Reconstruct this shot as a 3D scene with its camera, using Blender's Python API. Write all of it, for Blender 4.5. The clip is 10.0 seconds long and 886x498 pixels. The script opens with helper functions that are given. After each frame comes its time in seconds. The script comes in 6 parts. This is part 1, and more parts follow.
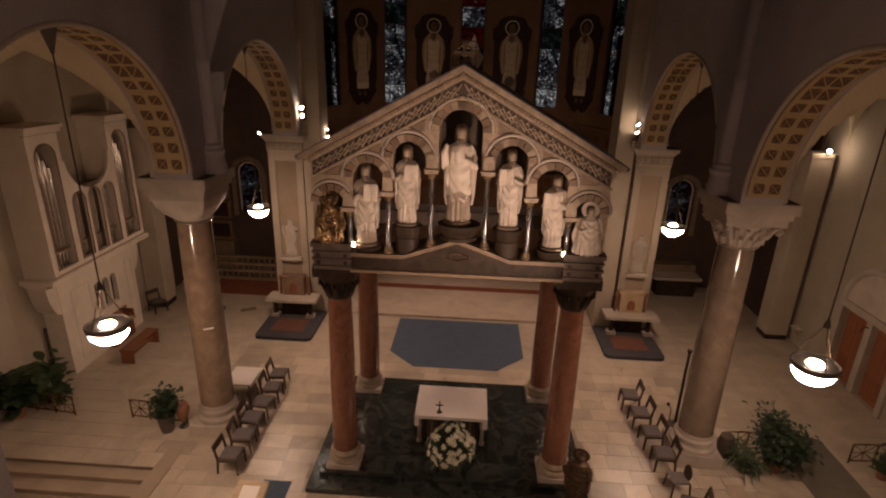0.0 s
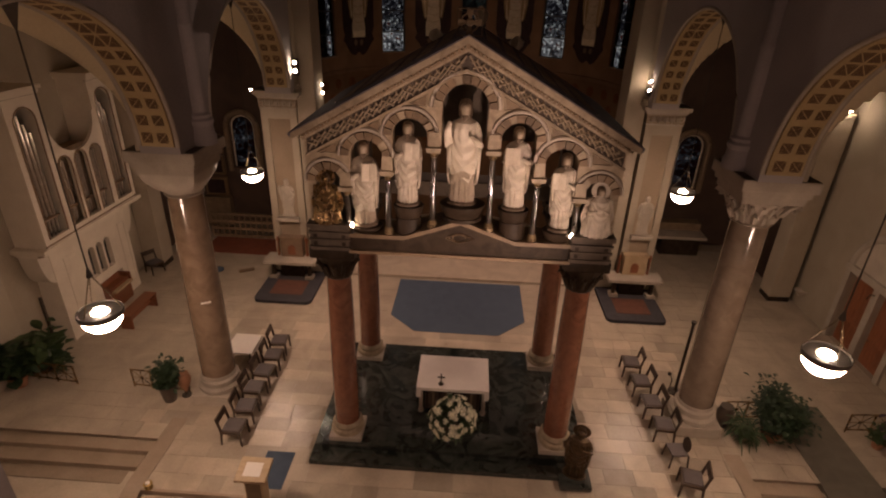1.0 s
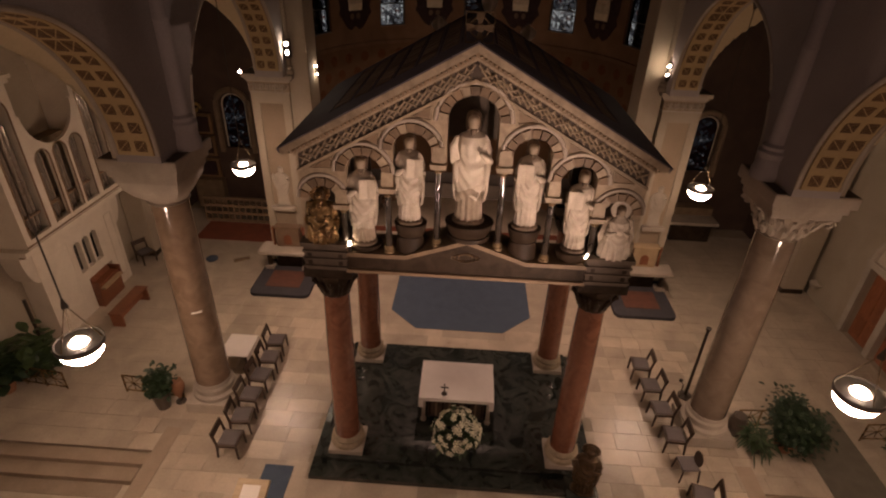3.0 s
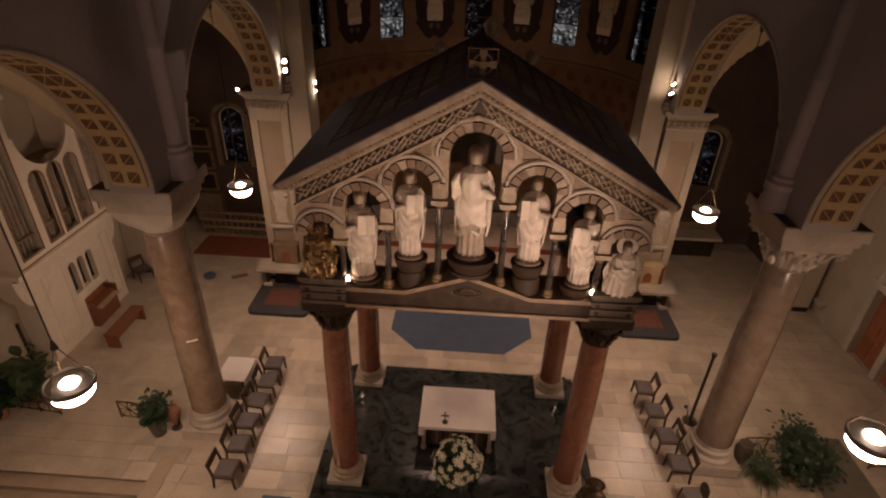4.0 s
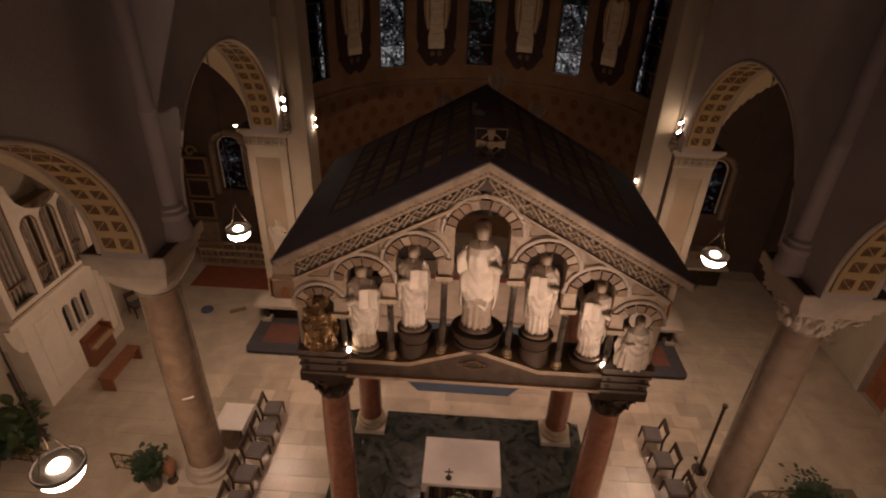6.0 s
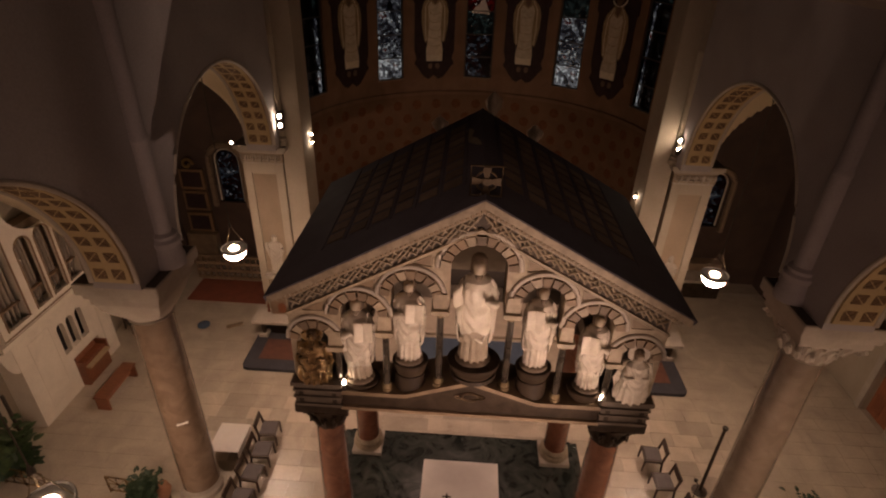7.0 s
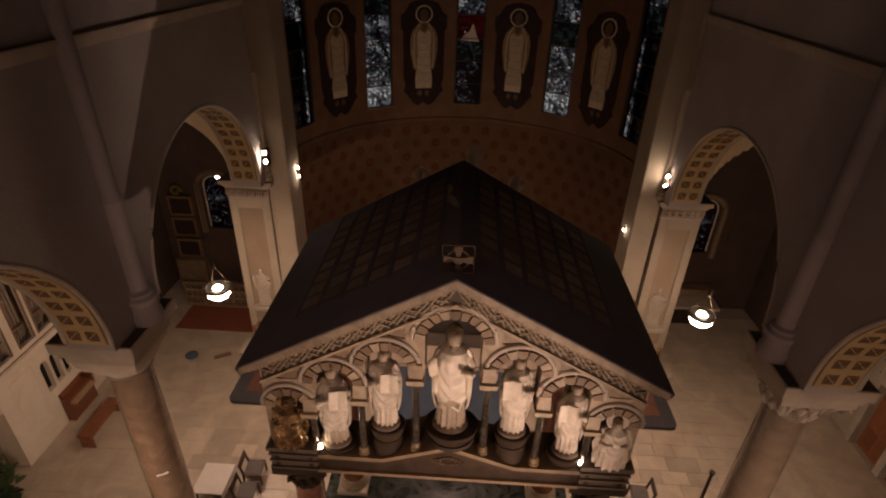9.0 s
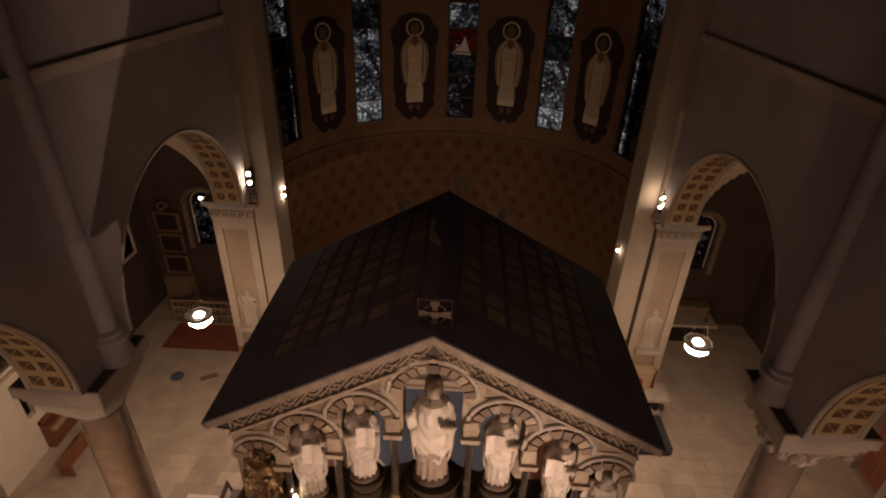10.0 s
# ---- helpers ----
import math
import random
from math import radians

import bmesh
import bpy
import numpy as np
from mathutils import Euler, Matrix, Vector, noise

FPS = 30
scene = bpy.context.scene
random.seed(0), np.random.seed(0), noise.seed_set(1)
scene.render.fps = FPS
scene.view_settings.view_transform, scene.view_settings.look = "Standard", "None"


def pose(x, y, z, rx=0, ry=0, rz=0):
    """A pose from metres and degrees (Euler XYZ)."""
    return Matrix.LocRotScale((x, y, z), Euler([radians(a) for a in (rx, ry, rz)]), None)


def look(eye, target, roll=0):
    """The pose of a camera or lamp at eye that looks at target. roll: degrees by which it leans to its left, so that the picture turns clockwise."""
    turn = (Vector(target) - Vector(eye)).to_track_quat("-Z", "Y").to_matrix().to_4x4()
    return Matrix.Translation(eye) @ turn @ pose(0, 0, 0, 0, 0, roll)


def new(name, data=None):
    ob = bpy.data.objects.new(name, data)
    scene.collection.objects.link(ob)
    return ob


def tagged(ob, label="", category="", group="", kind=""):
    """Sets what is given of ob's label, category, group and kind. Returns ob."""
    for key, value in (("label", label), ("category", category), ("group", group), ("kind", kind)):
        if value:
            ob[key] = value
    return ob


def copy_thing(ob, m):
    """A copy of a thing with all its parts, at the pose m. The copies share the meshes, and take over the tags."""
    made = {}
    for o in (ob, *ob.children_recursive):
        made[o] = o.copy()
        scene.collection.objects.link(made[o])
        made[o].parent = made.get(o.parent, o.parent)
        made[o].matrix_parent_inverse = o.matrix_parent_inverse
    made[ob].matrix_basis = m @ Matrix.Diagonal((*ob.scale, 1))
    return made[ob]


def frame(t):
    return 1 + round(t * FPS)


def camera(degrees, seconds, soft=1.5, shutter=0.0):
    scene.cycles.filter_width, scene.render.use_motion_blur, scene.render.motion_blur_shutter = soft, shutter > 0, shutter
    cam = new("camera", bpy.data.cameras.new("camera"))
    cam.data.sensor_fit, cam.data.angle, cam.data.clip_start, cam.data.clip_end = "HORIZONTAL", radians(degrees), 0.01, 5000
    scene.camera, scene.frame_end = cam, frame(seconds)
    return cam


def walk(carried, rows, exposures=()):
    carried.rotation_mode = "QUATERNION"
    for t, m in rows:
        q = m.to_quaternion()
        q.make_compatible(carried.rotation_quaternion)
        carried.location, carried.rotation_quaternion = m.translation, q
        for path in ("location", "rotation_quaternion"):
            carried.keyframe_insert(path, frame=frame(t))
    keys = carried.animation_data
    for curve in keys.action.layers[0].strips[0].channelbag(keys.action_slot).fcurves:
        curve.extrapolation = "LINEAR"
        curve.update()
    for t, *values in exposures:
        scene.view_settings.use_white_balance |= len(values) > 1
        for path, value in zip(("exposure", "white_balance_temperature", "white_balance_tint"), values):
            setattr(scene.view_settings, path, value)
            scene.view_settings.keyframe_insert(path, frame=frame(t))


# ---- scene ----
cam = camera(79.1, 10.0, 2.1)
METRES, EYE, TILT, LEAN, TURN = 8.0, 11.75, 0.0, 0.0, 2.8
ROWS = [
    (0.0, 0.0, 0.0, 0.0, 0.6, -19.68, -1.67),
    (0.5, -0.0076, 0.0563, 0.0499, 0.57, -22.95, -1.71),
    (1.0, -0.0135, 0.1089, 0.0906, 0.54, -26.15, -1.74),
    (1.5, -0.0179, 0.1606, 0.1077, 0.53, -30.57, -1.76),
    (2.0, -0.024, 0.2082, 0.1337, 0.54, -30.53, -1.78),
    (2.5, -0.0296, 0.2523, 0.1591, 0.55, -30.5, -1.8),
    (4.0, -0.0389, 0.3738, 0.2442, 0.53, -30.42, -1.85),
    (4.5, -0.046, 0.4092, 0.2761, 0.52, -30.36, -1.83),
    (5.0, -0.0533, 0.4433, 0.3078, 0.5, -30.32, -1.81),
    (5.5, -0.0583, 0.4765, 0.3375, 0.48, -30.25, -1.8),
    (7.0, -0.05, 0.5624, 0.4233, 0.38, -30.13, -1.73),
    (7.5, -0.0427, 0.5851, 0.4528, 0.36, -30.09, -1.7),
    (8.0, -0.0321, 0.6049, 0.4882, 0.32, -30.03, -1.71),
    (8.5, -0.0179, 0.6224, 0.5192, 0.28, -29.98, -1.7),
    (9.0, -0.0002, 0.6512, 0.5473, 0.23, -29.92, -1.69),
    (9.5, 0.0199, 0.6969, 0.575, 0.18, -29.9, -1.68),
    (10.0, 0.0414, 0.7553, 0.6004, 0.14, -29.87, -1.66),
]
walk(cam, [(t, pose(0, 0, EYE, TILT, LEAN, TURN) @ pose(METRES * x, METRES * y, METRES * z, 90 + pitch, roll, yaw)) for t, x, y, z, yaw, pitch, roll in ROWS], [(0, 0.27), (4, 0.33), (7, 0.42), (10, 0.46)])

# ---- light ----
world = bpy.data.worlds.new("night")
scene.world = world
world.use_nodes = True
world.node_tree.nodes["Background"].inputs[0].default_value = (0.92, 0.90, 0.90, 1)
world.node_tree.nodes["Background"].inputs[1].default_value = 0.36
WARM = (1.0, 0.625, 0.48)


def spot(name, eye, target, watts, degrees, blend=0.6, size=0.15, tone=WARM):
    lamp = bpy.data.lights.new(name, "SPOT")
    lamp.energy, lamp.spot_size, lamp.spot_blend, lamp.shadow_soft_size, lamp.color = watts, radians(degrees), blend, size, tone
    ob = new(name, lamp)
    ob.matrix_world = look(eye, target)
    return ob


def bulb(name, at, watts, size=0.08, tone=WARM):
    lamp = bpy.data.lights.new(name, "POINT")
    lamp.energy, lamp.shadow_soft_size, lamp.color = watts, size, tone
    ob = new(name, lamp)
    ob.location = at
    return ob


X0 = -0.27  # the church's axis
# unseen fill bulbs behind, nearer the axis than the pendant row
for side in (-1, 1):
    for y in (1.4, -6.0):
        bulb("pendant_light", (X0 + side * 4.2, y, 6.5), 130, 0.8)
# unseen spots added in mid-air before the gable to light its statues
PALEWARM = (1.0, 0.67, 0.525)
spot("gable_spot", (3.6, 5.0, 5.3), (X0 + 0.15, 12.4, 8.6), 2450, 47, 0.9, 0.08, PALEWARM)
spot("gable_spot", (-3.0, 5.4, 5.4), (X0 + 0.2, 12.4, 8.6), 260, 46, 0.85, 0.08, PALEWARM)
# added overhead fills without fixtures, to brighten the sanctuary floor
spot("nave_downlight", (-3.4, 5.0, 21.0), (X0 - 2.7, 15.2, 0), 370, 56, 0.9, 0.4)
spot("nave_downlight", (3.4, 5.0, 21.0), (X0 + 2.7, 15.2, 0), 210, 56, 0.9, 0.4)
# unseen fill spot, added to lift the floor behind the canopy
spot("chancel_downlight", (X0, 25.5, 19.0), (X0, 20.6, 0), 4300, 54, 0.9, 0.3)


# ---- materials ----
def mat(name, a, b, rough=0.7, scale=1.5, fine=18.0, bump=0.15, metal=0.0, vary=0.12, coat=0.0, world_space=False, veins=0.0, stretch=(1, 1, 1), mixup=0.5):
    """Two tones mixed by broad stains and fine grain, with relief and uneven gloss."""
    m = bpy.data.materials.new(name)
    m.use_nodes = True
    nt = m.node_tree
    N, L = nt.nodes, nt.links
    p = N["Principled BSDF"]
    tc = N.new("ShaderNodeTexCoord")
    mp = N.new("ShaderNodeMapping")
    mp.inputs["Scale"].default_value = stretch
    if world_space:
        g = N.new("ShaderNodeNewGeometry")
        L.new(g.outputs["Position"], mp.inputs[0])
    else:
        L.new(tc.outputs["Object"], mp.inputs[0])
    n1, n2 = N.new("ShaderNodeTexNoise"), N.new("ShaderNodeTexNoise")
    n1.inputs["Scale"].default_value, n1.inputs["Detail"].default_value, n1.inputs["Distortion"].default_value = scale, 5, 0.6 + veins
    n2.inputs["Scale"].default_value, n2.inputs["Detail"].default_value = fine, 4
    L.new(mp.outputs[0], n1.inputs["Vector"])
    L.new(mp.outputs[0], n2.inputs["Vector"])
    ramp = N.new("ShaderNodeValToRGB")
    ramp.color_ramp.elements[0].position, ramp.color_ramp.elements[1].position = mixup - 0.2, mixup + 0.2
    ramp.color_ramp.elements[0].color, ramp.color_ramp.elements[1].color = (*a, 1), (*b, 1)
    L.new(n1.outputs["Fac"], ramp.inputs[0])
    hsv = N.new("ShaderNodeHueSaturation")
    L.new(ramp.outputs[0], hsv.inputs["Color"])
    info = N.new("ShaderNodeObjectInfo")
    ma = N.new("ShaderNodeMath")
    ma.operation = "MULTIPLY_ADD"
    L.new(info.outputs["Random"], ma.inputs[0])
    ma.inputs[1].default_value, ma.inputs[2].default_value = vary * 2, 1 - vary - 0.15
    mb = N.new("ShaderNodeMath")
    mb.operation = "MULTIPLY_ADD"
    L.new(n2.outputs["Fac"], mb.inputs[0])
    mb.inputs[1].default_value = 0.3
    L.new(ma.outputs[0], mb.inputs[2])
    L.new(mb.outputs[0], hsv.inputs["Value"])
    L.new(hsv.outputs[0], p.inputs["Base Color"])
    mr = N.new("ShaderNodeMath")
    mr.operation = "MULTIPLY_ADD"
    L.new(n1.outputs["Fac"], mr.inputs[0])
    mr.inputs[1].default_value, mr.inputs[2].default_value = 0.25, max(0.03, rough - 0.125)
    L.new(mr.outputs[0], p.inputs["Roughness"])
    p.inputs["Metallic"].default_value = metal
    p.inputs["Coat Weight"].default_value = coat
    p.inputs["Coat Roughness"].default_value = 0.12
    if bump:
        bp = N.new("ShaderNodeBump")
        bp.inputs["Strength"].default_value, bp.inputs["Distance"].default_value = bump, 0.02
        L.new(n2.outputs["Fac"], bp.inputs["Height"])
        L.new(bp.outputs[0], p.inputs["Normal"])
    return m


def glow(name, tone, strength):
    m = bpy.data.materials.new(name)
    m.use_nodes = True
    p = m.node_tree.nodes["Principled BSDF"]
    p.inputs["Base Color"].default_value = (0.9, 0.85, 0.75, 1)
    p.inputs["Emission Color"].default_value = (*tone, 1)
    p.inputs["Emission Strength"].default_value = strength
    return m


def stained(name, tones, strength, seed):
    """Leaded glass: cells of colour that let the dusk outside through."""
    m = bpy.data.materials.new(name)
    m.use_nodes = True
    nt = m.node_tree
    N, L = nt.nodes, nt.links
    out = N["Material Output"]
    N.remove(N["Principled BSDF"])
    tc, mp = N.new("ShaderNodeTexCoord"), N.new("ShaderNodeMapping")
    mp.inputs["Location"].default_value = (seed * 3.1, seed * 1.7, seed)
    L.new(tc.outputs["Object"], mp.inputs[0])
    v, e, big = N.new("ShaderNodeTexVoronoi"), N.new("ShaderNodeTexVoronoi"), N.new("ShaderNodeTexNoise")
    for q in (v, e):
        q.inputs["Scale"].default_value = 8.0
        L.new(mp.outputs[0], q.inputs["Vector"])
    e.feature = "DISTANCE_TO_EDGE"
    big.inputs["Scale"].default_value, big.inputs["Detail"].default_value = 1.7, 3
    L.new(mp.outputs[0], big.inputs["Vector"])
    sep = N.new("ShaderNodeSeparateColor")
    L.new(v.outputs["Color"], sep.inputs[0])
    mixv = N.new("ShaderNodeMath")
    mixv.operation = "MULTIPLY_ADD"
    mixv.inputs[1].default_value = 0.45
    L.new(sep.outputs[0], mixv.inputs[0])
    sub = N.new("ShaderNodeMath")
    sub.operation = "MULTIPLY_ADD"
    sub.inputs[1].default_value, sub.inputs[2].default_value = 1.5, -0.5
    L.new(big.outputs["Fac"], sub.inputs[0])
    L.new(sub.outputs[0], mixv.inputs[2])
    ramp = N.new("ShaderNodeValToRGB")
    ramp.color_ramp.interpolation = "CONSTANT"
    for i, c in enumerate(tones):
        el = ramp.color_ramp.elements[i] if i < 2 else ramp.color_ramp.elements.new(i / len(tones))
        el.position, el.color = i / len(tones), (*c, 1)
    L.new(mixv.outputs[0], ramp.inputs[0])
    lead = N.new("ShaderNodeMath")
    lead.operation = "GREATER_THAN"
    lead.inputs[1].default_value = 0.05
    L.new(e.outputs["Distance"], lead.inputs[0])
    mul = N.new("ShaderNodeMix")
    mul.data_type = "RGBA"
    mul.inputs["A"].default_value = (0.004, 0.004, 0.005, 1)
    L.new(lead.outputs[0], mul.inputs["Factor"])
    L.new(ramp.outputs[0], mul.inputs["B"])
    tr, gl, add = N.new("ShaderNodeBsdfTransparent"), N.new("ShaderNodeBsdfGlossy"), N.new("ShaderNodeMixShader")
    gl.inputs["Roughness"].default_value = 0.25
    gl.inputs["Color"].default_value = (0.5, 0.5, 0.5, 1)
    L.new(mul.outputs["Result"], tr.inputs["Color"])
    add.inputs[0].default_value = 0.05
    L.new(tr.outputs[0], add.inputs[1])
    L.new(gl.outputs[0], add.inputs[2])
    L.new(add.outputs[0], out.inputs["Surface"])
    return m


M_WALL = mat("plaster_grey", (0.295, 0.265, 0.258), (0.365, 0.33, 0.322), 0.85, 0.5, 25, 0.12, world_space=True)
M_CREAM = mat("plaster_cream", (0.325, 0.27, 0.20), (0.405, 0.34, 0.26), 0.8, 0.6, 22, 0.12, world_space=True)
M_VAULT = mat("vault_cream", (0.52, 0.43, 0.28), (0.60, 0.50, 0.34), 0.8, 0.6, 22, 0.1, world_space=True)
M_OCHRE = mat("soffit_ochre", (0.38, 0.275, 0.135), (0.46, 0.335, 0.17), 0.75, 1.2, 20, 0.1, world_space=True)
M_COFFER = mat("coffer_brown", (0.10, 0.055, 0.02), (0.15, 0.085, 0.035), 0.7, 3, 30, 0.2)
M_STONE = mat("limestone", (0.33, 0.28, 0.225), (0.43, 0.37, 0.30), 0.65, 1.4, 24, 0.25)
M_CARVED = mat("gable_limestone", (0.205, 0.155, 0.099), (0.36, 0.287, 0.197), 0.6, 4.5, 30, 0.35)
M_BROWNSTONE = mat("brown_inlay", (0.15, 0.10, 0.058), (0.23, 0.16, 0.095), 0.6, 3, 30, 0.25)
M_PALESTONE = mat("pale_cap_stone", (0.50, 0.44, 0.35), (0.60, 0.53, 0.43), 0.65, 1.6, 26, 0.25)
M_GREYSTONE = mat("dark_grey_stone", (0.062, 0.045, 0.031), (0.108, 0.081, 0.058), 0.7, 2.5, 26, 0.3)
M_DARKBROWN = mat("dark_brown_stone", (0.06, 0.045, 0.036), (0.10, 0.077, 0.06), 0.9, 2, 20, 0.3)
M_DARKSTONE = mat("dark_bronze_stone", (0.022, 0.014, 0.009), (0.050, 0.034, 0.022), 0.5, 3, 26, 0.35)
M_VOUSSOIR = mat("brownish_voussoir", (0.115, 0.075, 0.042), (0.19, 0.13, 0.078), 0.65, 4, 30, 0.3, vary=0.3)
M_DARKMARBLE = mat("dark_statue_marble", (0.26, 0.205, 0.145), (0.36, 0.29, 0.21), 0.6, 6, 40, 0.35)
M_DARKHAIR = mat("painted_dark_hair", (0.085, 0.058, 0.037), (0.15, 0.105, 0.068), 0.6, 6, 40, 0.35)
M_BRIGHTMARBLE = mat("bright_statue_marble", (0.55, 0.48, 0.37), (0.74, 0.66, 0.54), 0.5, 3.5, 40, 0.25)
M_MARBLE = mat("statue_marble", (0.37, 0.315, 0.24), (0.60, 0.53, 0.43), 0.5, 3.5, 40, 0.3, vary=0.12)
M_TAN = mat("tan_granite_polished", (0.140, 0.094, 0.062), (0.205, 0.142, 0.096), 0.16, 2.5, 60, 0.02, coat=0.5)
M_TANP = mat("pink_granite_polished", (0.14, 0.102, 0.073), (0.195, 0.145, 0.106), 0.16, 2.5, 60, 0.02, coat=0.5)
M_RED = mat("red_marble_polished", (0.145, 0.056, 0.032), (0.225, 0.095, 0.055), 0.2, 2.2, 30, 0.03, coat=0.4, veins=1.5)
M_GREEN = mat("dark_green_marble", (0.009, 0.012, 0.010), (0.046, 0.050, 0.043), 0.16, 1.3, 9, 0.02, coat=0.4, veins=2.0, vary=0.14, world_space=True)
M_FLOOR = mat("floor_limestone", (0.36, 0.295, 0.225), (0.49, 0.41, 0.315), 0.33, 1.1, 14, 0.05, vary=0.2, world_space=True)
M_GROUT = mat("floor_joint", (0.27, 0.22, 0.165), (0.33, 0.275, 0.21), 0.8, 2, 30, 0.1, world_space=True)
M_STEP = mat("step_stone", (0.30, 0.228, 0.165), (0.38, 0.295, 0.217), 0.5, 1.2, 18, 0.08, world_space=True)
M_BLUE = mat("blue_carpet", (0.058, 0.080, 0.118), (0.074, 0.100, 0.142), 0.95, 2.5, 90, 0.3)
M_GREYCARPET = mat("grey_carpet", (0.115, 0.10, 0.075), (0.15, 0.13, 0.10), 0.95, 2.5, 90, 0.3)
M_REDCARPET = mat("red_carpet", (0.19, 0.052, 0.026), (0.26, 0.074, 0.038), 0.95, 2.5, 90, 0.3)
M_RUST = mat("faded_rust_carpet", (0.105, 0.042, 0.026), (0.15, 0.062, 0.038), 0.95, 3.5, 90, 0.3)
M_SLATE = mat("grey_blue_carpet", (0.040, 0.038, 0.044), (0.058, 0.055, 0.062), 0.95, 2.5, 90, 0.3)
M_LEAD = mat("lead_roof", (0.072, 0.064, 0.074), (0.104, 0.094, 0.107), 0.75, 1.2, 16, 0.15)
M_LEADPANE = mat("roof_pane", (0.135, 0.099, 0.072), (0.20, 0.147, 0.108), 0.8, 2.0, 30, 0.1, vary=0.25)
M_OLDGOLD = mat("dulled_gilding", (0.13, 0.09, 0.042), (0.20, 0.14, 0.07), 0.55, 5, 30, 0.2, metal=0.3)
M_DIMGILT = mat("dim_gilding", (0.06, 0.038, 0.017), (0.10, 0.064, 0.03), 0.6, 5, 30, 0.2, metal=0.3)
M_GOLD = mat("dull_gold", (0.40, 0.27, 0.09), (0.52, 0.36, 0.14), 0.38, 4, 30, 0.2, metal=0.8)
M_BRONZE = mat("gilded_bronze", (0.11, 0.065, 0.028), (0.30, 0.20, 0.09), 0.28, 5, 30, 0.25, metal=0.8)
M_DARKBRONZE = mat("dark_bronze", (0.06, 0.04, 0.022), (0.15, 0.10, 0.055), 0.4, 6, 30, 0.25, metal=0.6)
M_IRON = mat("dark_iron", (0.05, 0.04, 0.03), (0.085, 0.068, 0.052), 0.5, 6, 40, 0.2, metal=0.5)
M_BRASS = mat("tarnished_brass", (0.085, 0.075, 0.066), (0.12, 0.105, 0.092), 0.5, 6, 40, 0.2, metal=0.2)
M_COLONNETTE = mat("black_marble", (0.02, 0.016, 0.013), (0.05, 0.04, 0.03), 0.15, 4, 30, 0.02, coat=0.4)
M_CHAIR = mat("dark_chair_wood", (0.032, 0.018, 0.010), (0.06, 0.034, 0.018), 0.4, 4, 40, 0.1, stretch=(1, 1, 6))
M_SEAT = mat("grey_upholstery", (0.095, 0.08, 0.078), (0.13, 0.11, 0.105), 0.95, 4, 120, 0.35)
M_WOOD = mat("red_brown_wood", (0.16, 0.055, 0.025), (0.25, 0.09, 0.04), 0.4, 3, 30, 0.1, stretch=(1, 5, 1), coat=0.2)
M_PALEWOOD = mat("golden_wood", (0.38, 0.275, 0.16), (0.48, 0.355, 0.22), 0.5, 3, 30, 0.1, stretch=(1, 5, 1))
M_BROWNBOX = mat("brown_tabernacle", (0.15, 0.095, 0.06), (0.22, 0.145, 0.095), 0.5, 3, 30, 0.15)
M_CLOTH = mat("white_linen", (0.74, 0.68, 0.62), (0.80, 0.74, 0.68), 0.9, 3, 140, 0.2, vary=0.03)
M_STRIPE = mat("altar_frontal", (0.05, 0.035, 0.03), (0.12, 0.08, 0.055), 0.9, 6, 60, 0.2)
M_ORGAN = mat("organ_cream_paint", (0.60, 0.52, 0.42), (0.68, 0.60, 0.49), 0.5, 1.4, 26, 0.06)
M_PIPE = mat("organ_pipe_tin", (0.36, 0.31, 0.26), (0.50, 0.44, 0.38), 0.22, 5, 30, 0.03, metal=0.7)
M_TRIM = mat("brown_gilt_trim", (0.13, 0.075, 0.035), (0.20, 0.12, 0.06), 0.5, 4, 30, 0.15)
M_SUNK = mat("sunk_panel_tan", (0.22, 0.165, 0.11), (0.285, 0.215, 0.15), 0.8, 0.8, 22, 0.12, world_space=True)
M_DARK = mat("shadowed_wood", (0.02, 0.015, 0.012), (0.035, 0.026, 0.02), 0.7, 4, 30, 0.1)
M_APSE = mat("apse_brown_paint", (0.120, 0.069, 0.038), (0.160, 0.093, 0.052), 0.8, 1.2, 24, 0.15, world_space=True)
M_APSE2 = mat("apse_upper_paint", (0.135, 0.080, 0.048), (0.18, 0.108, 0.066), 0.8, 1.2, 24, 0.15, world_space=True)
M_MEDAL = mat("medallion_paint", (0.095, 0.040, 0.018), (0.15, 0.064, 0.03), 0.9, 8, 60, 0.1)
M_PANEL = mat("painted_panel_dark", (0.024, 0.015, 0.016), (0.045, 0.027, 0.024), 0.7, 4, 30, 0.1)
M_ROBE = mat("painted_robe", (0.44, 0.37, 0.26), (0.60, 0.51, 0.375), 0.7, 5, 40, 0.15)
M_MANTLE = mat("painted_mantle", (0.22, 0.155, 0.075), (0.34, 0.25, 0.135), 0.7, 6, 40, 0.15)
M_SKIN = mat("painted_brown", (0.10, 0.06, 0.035), (0.15, 0.092, 0.055), 0.7, 6, 40, 0.15)
M_HEM = mat("painted_hem", (0.56, 0.49, 0.35), (0.68, 0.60, 0.45), 0.7, 5, 40, 0.15)
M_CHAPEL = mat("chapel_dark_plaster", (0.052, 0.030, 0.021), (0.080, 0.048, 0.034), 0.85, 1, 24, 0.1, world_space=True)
M_LEAF = mat("leaf_green", (0.022, 0.042, 0.014), (0.055, 0.085, 0.03), 0.5, 6, 30, 0.1)
M_LEAF2 = mat("leaf_dark_green", (0.012, 0.026, 0.012), (0.03, 0.05, 0.02), 0.45, 6, 30, 0.1)
